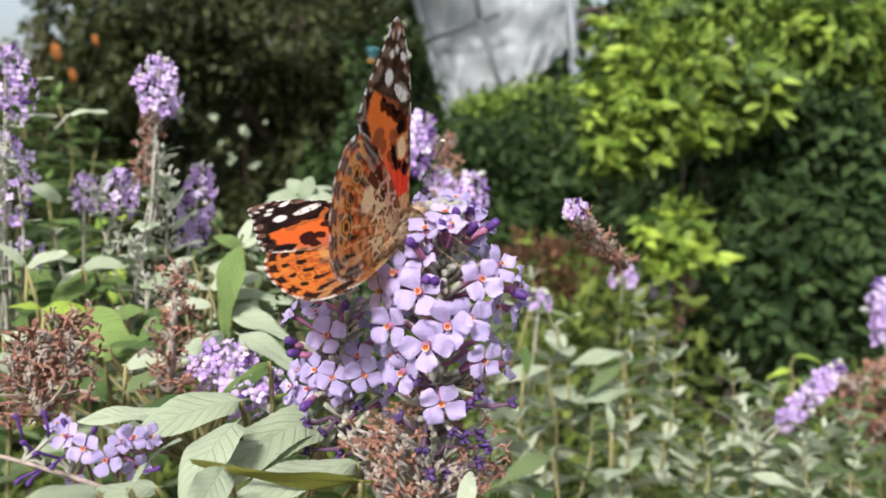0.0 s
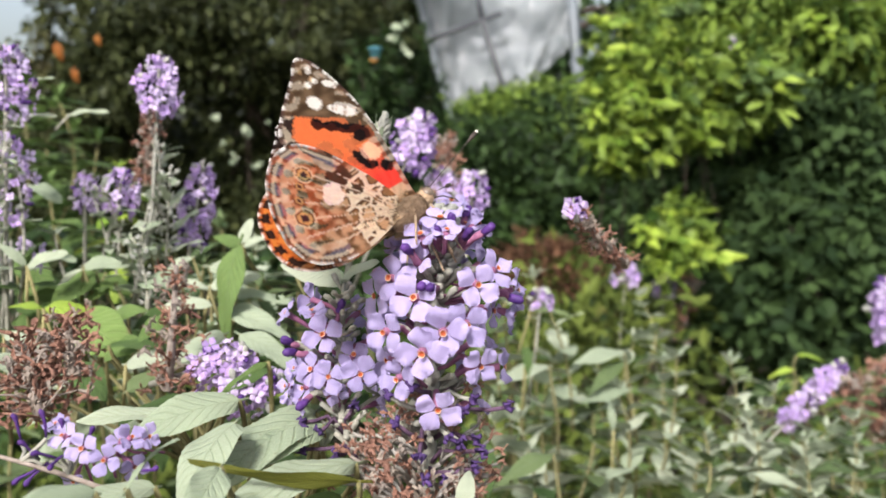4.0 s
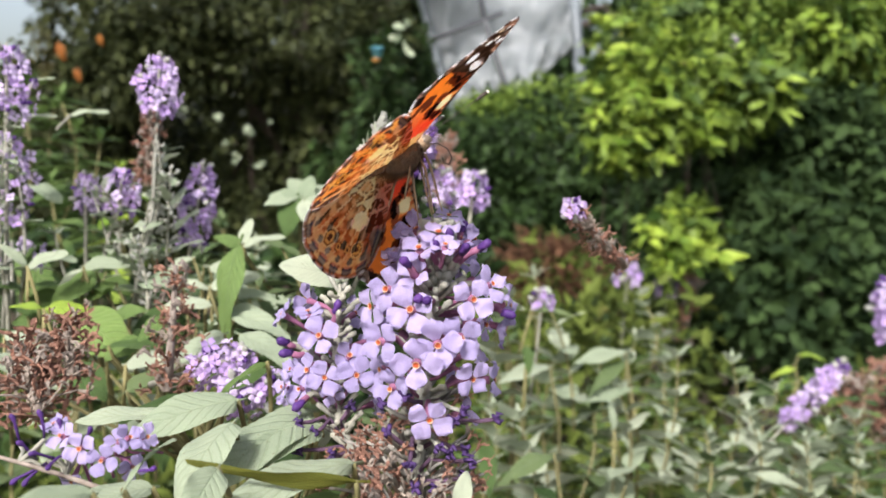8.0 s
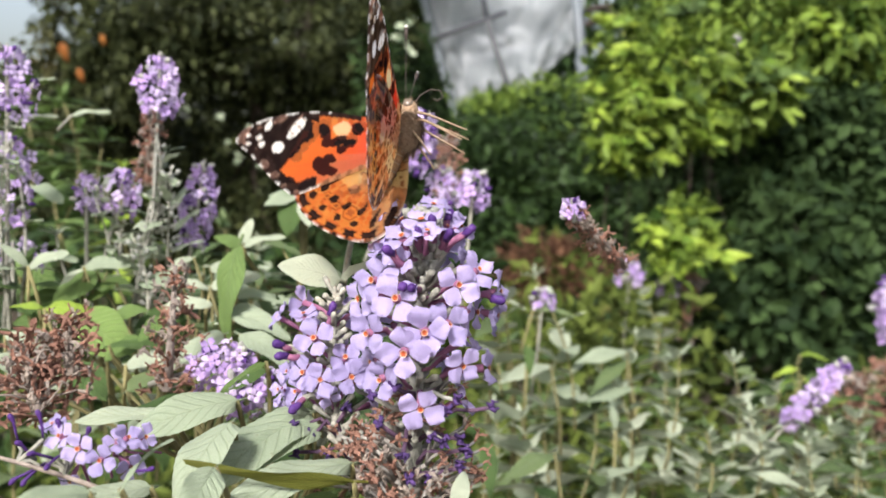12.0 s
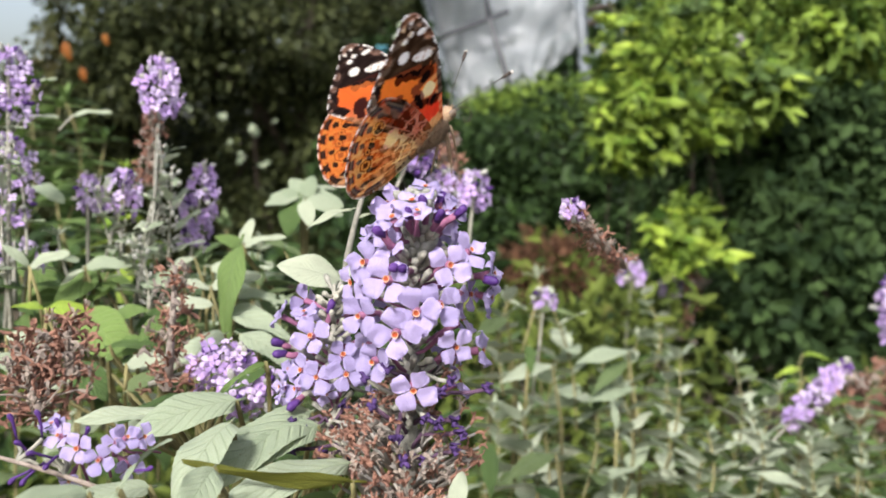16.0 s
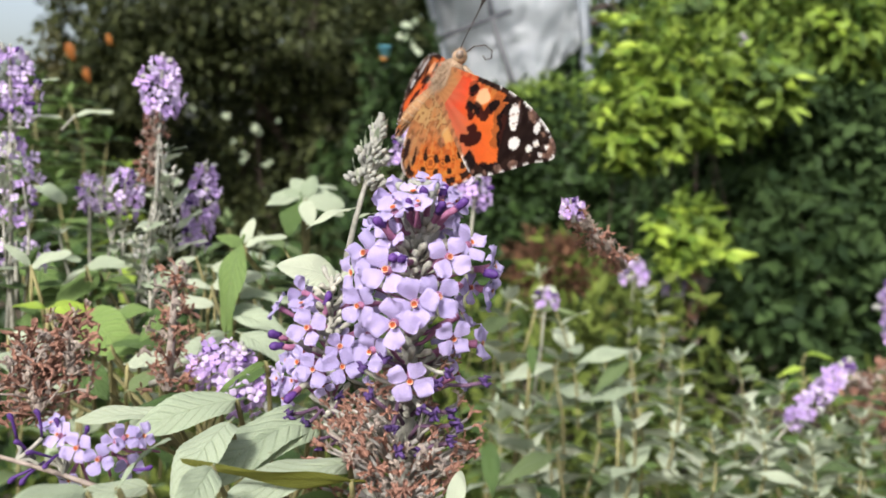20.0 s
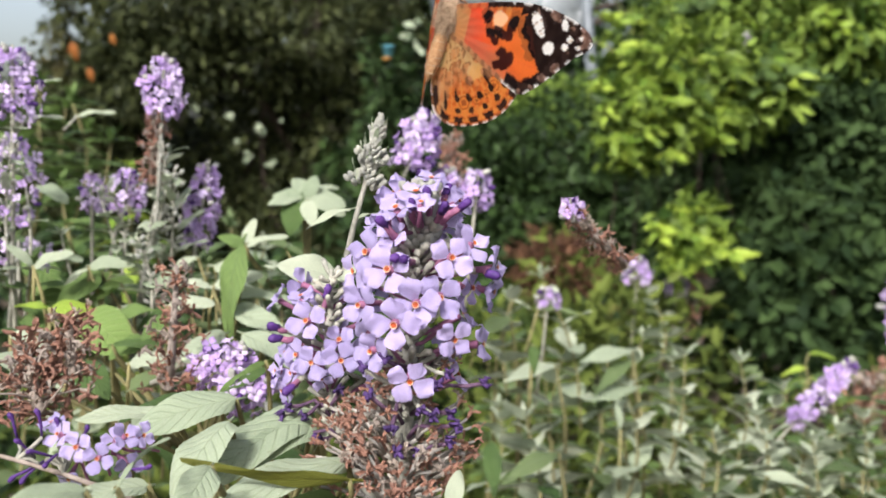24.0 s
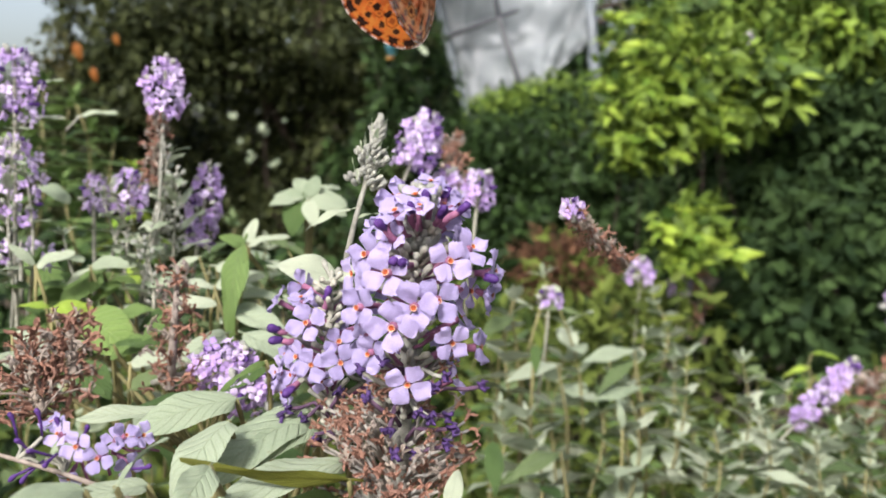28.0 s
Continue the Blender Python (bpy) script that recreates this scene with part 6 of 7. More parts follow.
for k in range(56):
    d = r.uniform(0.52, 1.05)
    x = (r.uniform(-0.02, 1.0)) * 0.56 * d + 0.02
    top = 1.3 - d * (0.139 + (0.175 + 0.11 * r.random() if x > 0.27 * d else 0.06 + 0.18 * r.random()))
    leafy_shoot("leafy_shoot", (x + r.uniform(-0.03, 0.03), d, top - 0.16), (x, d, top), "slender shoot of the grey-green undergrowth", "grey-leaved shoots", 200 + k, ("green", "green", "grey", "green")[k % 4], 6, r.uniform(0.022, 0.036), "plant", 0.05, 0.35, False, 0.0007)
for k in range(26):
    d = r.uniform(0.46, 0.85)
    x = r.uniform(0.03, 0.55) * d
    top = 1.3 - d * (0.139 + (0.15 if x > 0.33 * d else 0.11) + 0.15 * r.random())
    leafy_shoot("leafy_shoot", (x + r.uniform(-0.04, 0.04), d, top - 0.10), (x, d, top), "leafy shoot of the grey-green undergrowth", "grey-leaved shoots", 700 + k, ("grey", "green", "green")[k % 3], 6, r.uniform(0.020, 0.034), "plant", 0.3, 0.25, False, 0.0007)
for k in range(12):
    d = r.uniform(0.24, 0.34)
    x = -r.uniform(0.17, 0.52) * d
    top = 1.3 - d * (0.139 + 0.10 * r.random())
    leafy_shoot("leafy_shoot", (x + r.uniform(-0.02, 0.02), d, top - 0.06), (x, d, top), "shoot with pale grey-green leaves under the flower spikes", "shoots under the spikes", 760 + k, ("silver", "green", "silver", "grey")[k % 4], 5, r.uniform(0.015, 0.022), "plant", 0.2, 0.3, False, 0.0007)
for k in range(26):
    d = r.uniform(0.26, 0.55)
    x = -r.uniform(0.05, 0.55) * d
    top = 1.3 - d * (0.139 + 0.07 + 0.14 * r.random())
    leafy_shoot("leafy_shoot", (x + r.uniform(-0.02, 0.02), d, top - 0.10), (x, d, top), "slender shoot of the grey-green undergrowth", "grey-leaved shoots", 300 + k, "grey" if k % 3 else "green", 5, r.uniform(0.016, 0.026), "plant", 0.1, 0.45, True, 0.001)


for k, (a, b, kind) in enumerate([((0.0489, 0.3884, 1.1896), (0.0215, 0.3682, 1.1940), "silver"), ((0.0888, 0.4097, 1.1907), (0.0569, 0.3891, 1.1935), "silver"), ((0.0888, 0.4091, 1.1866), (0.0688, 0.3879, 1.1829), "grey"), ((0.0915, 0.4071, 1.1728), (0.0622, 0.3866, 1.1751), "silver"),
                                  ((0.0349, 0.3505, 1.2090), (0.0352, 0.3392, 1.2012), "green"), ((0.0303, 0.4120, 1.2159), (0.0415, 0.4116, 1.2117), "silver"), ((0.0429, 0.4117, 1.2117), (0.0638, 0.4125, 1.2143), "grey"), ((0.0277, 0.3912, 1.2121), (0.0127, 0.3704, 1.2103), "grey"),
                                  ((0.0422, 0.3155, 1.1754), (0.0213, 0.2953, 1.1790), "grey"), ((0.0794, 0.3847, 1.1592), (0.0781, 0.3869, 1.1750), "silver"), ((0.2030, 0.4037, 1.1321), (0.1803, 0.3853, 1.1481), "grey"), ((0.1669, 0.3828, 1.1324), (0.1404, 0.3837, 1.1431), "silver"),
                                  ((0.0159, 0.3155, 1.1799), (0.0172, 0.2940, 1.1709), "green"), ((0.0355, 0.3134, 1.1624), (0.0398, 0.2945, 1.1708), "green"), ((0.3078, 0.7253, 1.1036), (0.3231, 0.7168, 1.1124), "lime"), ((0.3053, 0.7235, 1.0915), (0.2843, 0.7137, 1.0968), "lime"), ((0.3102, 0.7226, 1.0842), (0.3167, 0.712, 1.0799), "lime"), ((0.3028, 0.7219, 1.0808), (0.2818, 0.7112, 1.0801), "lime")]):
    t = thing("leaf", a, {"silver": "broad silvery grey leaf in the thicket", "grey": "grey-green leaf in the thicket", "green": "fresh green leaf in the thicket", "lime": "bright yellow-green leaf in the thicket"}[kind], "leaf", "single leaves")
    d = Vector(b) - Vector(a)
    part("blade", LEAVES[kind][k % 2], t, aim((0, 0, 0), d, (0.10, -0.38, 0.91), d.length * (0.85 if kind == "silver" else 1.0)) @ Matrix.Diagonal((0.85, 1, 1, 1)))
    part("leaf_stalk", tube("leaf_stalk", [tuple(-d.normalized() * 0.01 + Vector((0, 0.01, -0.09))), tuple(-d.normalized() * 0.008 + Vector((0, 0.005, -0.03))), (0, 0, 0)], [0.0009, 0.0008, 0.0006], STEM, 5), t)


# ---- undergrowth, shrubs and trees ----
shrub("undergrowth", (0.3, 0.9, 0), [(0.05, 0.62, 0.80, 0.20, 0.12, 0.25), (0.32, 0.75, 0.82, 0.25, 0.15, 0.22), (0.6, 0.95, 0.74, 0.3, 0.2, 0.25), (0.12, 1.0, 0.92, 0.22, 0.2, 0.2), (-0.25, 0.7, 0.85, 0.3, 0.2, 0.28), (0.22, 1.3, 0.9, 0.25, 0.2, 0.2)],
      "grey-green leafy undergrowth of the flower bed", "undergrowth", MEADOW, 14000, 0.026, 401, 10, stem_r=0.005, shell=0.4)
shrub("undergrowth", (-0.4, 1.2, 0), [(-0.5, 1.1, 0.8, 0.35, 0.3, 0.35), (-0.15, 1.3, 0.85, 0.3, 0.25, 0.3)], "shady green undergrowth behind the flower stems", "undergrowth", MIDBUSH, 6000, 0.04, 402, 6, stem_r=0.006, shell=0.4)
# lime-leaved shrub
LIME_CLUMPS = [((0.3037, 1.3909, 1.4439), 0.07), ((0.254, 1.3095, 1.3778), 0.05), ((0.3306, 1.3135, 1.3942), 0.08), ((0.4139, 1.3664, 1.3975), 0.07), ((0.3447, 1.294, 1.3266), 0.07), ((0.2647, 1.2732, 1.3349), 0.05), ((0.2355, 1.2631, 1.2693), 0.04), ((0.294, 1.2857, 1.2768), 0.05), ((0.3829, 1.3209, 1.2972), 0.05), ((0.3181, 1.1494, 1.1731), 0.05), ((0.2966, 1.1336, 1.1319), 0.04), ((0.3409, 1.1455, 1.1378), 0.04), ((0.4819, 1.4353, 1.3747), 0.06)]
FAR_CLUMPS = [((0.4818, 1.4327, 1.3563), 0.09), ((0.6778, 1.6554, 1.4687), 0.13), ((0.8099, 1.7495, 1.4005), 0.12), ((0.6248, 1.6618, 1.5215), 0.13), ((0.4712, 1.6761, 1.5039), 0.09), ((0.648, 1.7195, 1.4971), 0.1), ((0.7574, 1.6586, 1.4787), 0.1)]
shrub("shrub", (0.55, 1.7, 0), [(*c, s, s, s * 0.8) for c, s in LIME_CLUMPS], "shrub with glossy yellow-green drooping leaves", "shrub", LIMESTUFF, 1500, 0.027, 403, 8, shell=0.3, wide=0.5, stem_r=0.003)
shrub("shrub", (0.8, 1.9, 0), [(*c, s, s, s * 0.8) for c, s in FAR_CLUMPS] + [(0.60, 1.95, 1.50, 0.2, 0.2, 0.16), (0.95, 1.98, 1.48, 0.2, 0.2, 0.15)], "fresh green shrub beyond the yellow-green one", "shrub", FRESHSTUFF, 9500, 0.034, 409, 6, shell=0.4, wide=0.45, stem_r=0.003)
for k, (c, s) in enumerate(LIME_CLUMPS):
    q = random.Random(500 + k)
    for j in range(6):
        a = Vector(c) + Vector((q.uniform(-1, 0.7), q.uniform(-0.9, 0.3), q.uniform(-0.7, 0.3))) * s
        b = a + Vector((q.uniform(-1.0, 0.2), q.uniform(-0.5, 0.1), q.uniform(0.0, 0.5))) * s * 0.9
        leafy_shoot("branch_tip", a, b, "arching twig with glossy yellow-green leaves", "lime twigs", 520 + 10 * k + j, "lime", 6, 0.028, "twig", 0.1, 0.3, True, 0.0016)
for k, (c, s) in enumerate(FAR_CLUMPS):
    q = random.Random(560 + k)
    for j in range(3):
        a = Vector(c) + Vector((q.uniform(-1, 1), q.uniform(-0.9, 0), q.uniform(-0.6, 0.3))) * s
        b = a + Vector((q.uniform(-0.8, 0.5), q.uniform(-0.5, 0.1), q.uniform(0.1, 0.6))) * s
        leafy_shoot("branch_tip", a, b, "twig with fresh green leaves", "fresh twigs", 580 + 10 * k + j, "lime" if j == 0 else "green", 6, 0.046, "twig", 0.1, 0.3, True, 0.0016)
# lighter foliage added to imitate sun on the top of the dense shrub
shrub("shrub", (0.45, 2.9, 0), [(0.38, 2.85, 1.36, 0.33, 0.2, 0.10), (0.18, 2.75, 1.33, 0.18, 0.2, 0.08), (0.62, 2.7, 1.32, 0.2, 0.2, 0.10), (0.45, 2.5, 1.25, 0.22, 0.15, 0.10)], "low shrub added in lighter green for the sunlit shrub top", "shrub", FRESHSTUFF, 6000, 0.030, 408, 6, shell=0.4)
# dark green shrub masses
shrub("shrub", (0.25, 2.6, 0), [(*c, *s) for c, s in (((-0.2012, 2.4763, 1.3395), (0.08, 0.15, 0.24)), ((-0.2772, 2.3944, 1.1341), (0.12, 0.15, 0.14)), ((0.2257, 2.5147, 1.1900), (0.32, 0.25, 0.20)), ((0.0272, 2.5961, 1.0842), (0.3, 0.25, 0.25)), ((0.4413, 2.5098, 1.1231), (0.3, 0.25, 0.25)), ((0.1409, 2.8221, 1.2326), (0.22, 0.25, 0.12)), ((0.3769, 2.9361, 1.2860), (0.35, 0.25, 0.14)), ((-0.1472, 3.2431, 1.3928), (0.12, 0.2, 0.3)), ((0.2161, 2.3708, 0.8948), (0.5, 0.3, 0.25)))],
      "dense green small-leaved shrub behind the flowers", "shrub", MIDBUSH, 30000, 0.032, 404, 8, shell=0.5)
# its shade is in the leaf colour, darker than the other shrubs
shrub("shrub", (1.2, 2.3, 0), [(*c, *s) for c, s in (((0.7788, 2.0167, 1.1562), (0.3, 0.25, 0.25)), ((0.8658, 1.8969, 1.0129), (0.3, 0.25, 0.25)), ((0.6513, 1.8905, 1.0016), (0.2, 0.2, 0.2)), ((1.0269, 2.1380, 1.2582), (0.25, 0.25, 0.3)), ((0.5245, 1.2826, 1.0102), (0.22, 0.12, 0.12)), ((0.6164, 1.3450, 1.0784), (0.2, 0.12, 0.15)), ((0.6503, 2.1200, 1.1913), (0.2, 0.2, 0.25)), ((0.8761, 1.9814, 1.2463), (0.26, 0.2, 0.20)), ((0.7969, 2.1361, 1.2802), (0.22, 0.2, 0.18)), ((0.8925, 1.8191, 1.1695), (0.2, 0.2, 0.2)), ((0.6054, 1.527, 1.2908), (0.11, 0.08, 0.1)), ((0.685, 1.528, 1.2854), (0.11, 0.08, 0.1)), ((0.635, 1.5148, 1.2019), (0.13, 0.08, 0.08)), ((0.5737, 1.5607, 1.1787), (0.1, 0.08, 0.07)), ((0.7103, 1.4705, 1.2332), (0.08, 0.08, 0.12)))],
      "broad-leaved shrub with shade put into its dark leaf colour", "shrub", SHADEBUSH, 29000, 0.030, 405, 8, shell=0.45, wide=0.55)
shrub("withered_plant", (0.22, 1.75, 0), [(*c, *s) for c, s in (((0.2053, 1.7328, 1.0274), (0.10, 0.08, 0.06)), ((0.1704, 1.7271, 0.9931), (0.07, 0.08, 0.05)), ((0.2517, 1.7321, 1.0157), (0.07, 0.08, 0.05)))], "rusty brown withered flower heads in the thicket", "plant", BROWNSTUFF, 2600, 0.022, 406, 3, shell=0.4, stem_r=0.004, wide=0.3)


def tree(name, at, height, trunk_r, clumps, label, count, size, seed, material=WOODS, lean=(0.1, 0, 0), wide=0.5, shell=0.5):
    """A tapered trunk that forks into limbs towards each clump of its crown."""
    r = random.Random(seed)
    t = thing(name, at, label, "tree")
    top = Vector((lean[0], lean[1], 1)) * height
    pts = curve_points((0, 0, 0), top, (r.uniform(-0.1, 0.1), 0, 0), 9)
    part("trunk", tube("trunk", pts, [trunk_r * (1.25 if i == 0 else 1 - 0.09 * i) for i in range(9)], BARK, 10), t, None, "dark rough trunk")
    local = [(c[0] - at[0], c[1] - at[1], c[2] - at[2], *c[3:]) for c in clumps]
    for k, c in enumerate(local):
        s = r.uniform(0.35, 0.85)
        a = pts[int(s * 8)]
        part("limb", tube("limb", curve_points(a, Vector(c[:3]), Vector((r.uniform(-0.1, 0.1), 0, r.uniform(-0.1, 0.15))), 7), [trunk_r * 0.45 * (1 - 0.12 * i) for i in range(7)], BARK, 7), t)
    v, f = foliage(local, count, size, seed, wide=wide, shell=shell)
    tagged(part("crown", mesh("crown", v, f, material, smooth=False), t), kind="stuff")
    return t


tree("tree", (-0.55, 2.75, 0), 2.3, 0.035, [(*c, *s) for c, s in (((-1.0345, 2.5447, 1.5915), (0.17, 0.2, 0.15)), ((-1.1263, 2.5142, 1.3948), (0.16, 0.2, 0.12)), ((-0.5756, 2.6547, 1.5832), (0.4, 0.3, 0.22)), ((-0.7689, 2.5575, 1.6392), (0.28, 0.3, 0.16)), ((-0.3979, 2.8265, 1.3460), (0.25, 0.25, 0.35)), ((-0.8818, 2.4270, 1.4530), (0.18, 0.2, 0.15)), ((-0.7594, 2.8843, 1.1019), (0.45, 0.3, 0.3)), ((-1.1461, 2.5932, 1.2447), (0.3, 0.25, 0.25)), ((-0.3153, 2.9681, 1.6139), (0.2, 0.25, 0.2)), ((-0.4902, 2.8708, 0.9669), (0.4, 0.3, 0.2)))],
     "dark shady tree with fine branches behind the flowers", 40000, 0.029, 410)
tree("tree", (-1.6, 4.6, 0), 3.0, 0.07, [(*c, *s) for c, s in (((-1.3520, 4.2122, 1.2902), (0.5, 0.4, 0.5)), ((-0.6559, 4.6791, 1.6170), (0.7, 0.4, 0.8)), ((-0.8788, 4.6662, 2.2621), (0.8, 0.4, 0.5)), ((-0.9212, 4.3607, 0.8531), (1.0, 0.4, 0.5)), ((-1.8459, 3.9503, 0.9521), (0.6, 0.4, 0.45)), ((-1.9515, 3.9860, 1.2156), (0.3, 0.3, 0.2)))],
     "dense dark tree closing off the garden", 13000, 0.075, 411)
for k, (u, h) in enumerate([((-0.4178, 3.6022, 1.1219), 2.6), ((-0.2899, 3.8056, 1.1111), 2.8)]):
    tree("tree", (u[0], u[1], 0), h, 0.03, [(u[0] + 0.1, u[1] + 0.1, 2.6, 0.3, 0.3, 0.3)], "slim dark trunk at the back of the garden", 500, 0.07, 420 + k, lean=(-0.02, 0, 0))
tree("tree", (2.2, 5.2, 0), 3.4, 0.09, [(*c, *s) for c, s in (((1.2006, 5.5197, 1.5544), (0.7, 0.4, 0.7)), ((1.7875, 4.7575, 1.7845), (1.0, 0.5, 0.8)), ((1.2699, 4.4326, 1.0142), (0.9, 0.5, 0.6)), ((2.1470, 4.5015, 1.3562), (0.8, 0.5, 0.9)), ((0.3386, 6.1631, 1.9431), (0.8, 0.4, 0.9)), ((0.0221, 6.6275, 2.4084), (1.0, 0.4, 0.8)), ((-0.2274, 6.3032, 1.6011), (0.8, 0.4, 0.7)))],
     "green trees at the back of the garden", 12000, 0.10, 412, MIDBUSH)
# closing thickets all round
q = random.Random(9)
for k in range(14):
    a = k / 14 * 6.283
    x, y = 9 * math.sin(a), 9 * math.cos(a)
    if -1.0 < math.atan2(x, y) < 0.1:
        h = 0.75
    else:
        h = 1.6
    shrub("hedge", (x, y, 0), [(x, y, h * 0.55, 2.4, 1.2, h * 0.6), (x + 0.8, y, h, 1.3, 1.0, h * 0.45)], "far hedge of mixed green shrubs", "hedge", MIDBUSH if k % 2 else WOODS, 2600, 0.22, 600 + k, 4, "hedges", stem_r=0.03)


# ---- polythene greenhouse ----
def greenhouse():
    o = Vector((0.0980, 4.2551, 1.3648))
    t = thing("greenhouse", (o.x, o.y, 0), "small greenhouse of milky polythene sheeting on a steel frame", "greenhouse")
    b = Vector((o.x, o.y, 0))

    def pole(name, pts, rad, mat):
        part(name, tube(name, [tuple(Vector(p) - b) for p in pts], rad, mat, 8), t)
    pole("pole", [(-0.1610, 4.2494, 2.0652), (-0.0667, 4.1970, 1.6875), (0.0412, 4.1448, 1.3096), (0.0951, 4.1149, 1.0938)], 0.02, STEEL)
    pole("pole", [(0.6156, 4.3698, 2.0795), (0.6481, 4.3147, 1.6928), (0.6695, 4.2673, 1.3615), (0.6826, 4.2198, 1.0302)], 0.028, STEEL)
    pole("strut", [(0.1765, 4.1702, 1.8145), (0.2431, 4.1409, 1.6012), (0.3151, 4.1097, 1.3745)], 0.013, DARKPOLE)
    pole("strut", [(-0.0657, 4.1516, 1.7227), (0.0957, 4.1639, 1.7830), (0.2707, 4.1768, 1.8459)], 0.012, DARKPOLE)
    pole("strut", [(0.1765, 4.1702, 1.8145), (0.1447, 4.1964, 2.0010)], 0.013, DARKPOLE)
    corner = [Vector(p) for p in ((-0.1272, 4.3020, 2.0744), (0.6435, 4.3704, 2.0793), (0.6287, 4.3222, 1.7482), (0.4140, 4.2309, 1.4986), (0.3544, 4.1651, 1.4022), (0.1776, 4.1641, 1.4220), (0.0006, 4.1759, 1.3911))]

    def sheet(name, outline, seed, bulge):
        n, m = 26, 20
        g = random.Random(seed)
        verts, faces = [], []
        l, rr, lo, ro = outline
        for i in range(m + 1):
            for j in range(n + 1):
                u, v = j / n, i / m
                p = l.lerp(rr, u).lerp(lo.lerp(ro, u), v) - b
                w = noise.noise(Vector((u * 3, v * 3, seed))) * bulge + noise.noise(Vector((u * 11, v * 9, seed + 4))) * bulge * 0.3
                rim = 0.02 * noise.noise(Vector((u * 8, 0, seed))) if i == m else 0
                verts.append((p.x, p.y + w, p.z + rim))
        for i in range(m):
            for j in range(n):
                a = i * (n + 1) + j
                faces.append((a, a + 1, a + n + 2, a + n + 1))
        part(name, mesh(name, verts, faces, POLYTHENE), t, None, "creased milky polythene sheet")
    sheet("sheet", (corner[0], Vector((0.6435, 4.3704, 2.0793)), Vector((0.0006, 4.1759, 1.3911)), Vector((0.3562, 4.1874, 1.4162))), 1, 0.10)
    sheet("sheet", (Vector((0.2561, 4.4099, 2.0629)), Vector((0.6729, 4.4707, 2.0695)), Vector((0.3631, 4.2747, 1.4599)), Vector((0.6502, 4.3700, 1.7255))), 2, 0.08)
    # back wall of the tunnel
    sheet("sheet", (Vector((-0.1805, 5.1923, 2.2987)), Vector((0.8152, 5.2135, 2.2930)), Vector((-0.0163, 5.1009, 1.6406)), Vector((0.7808, 5.1464, 1.8332))), 3, 0.1)


greenhouse()


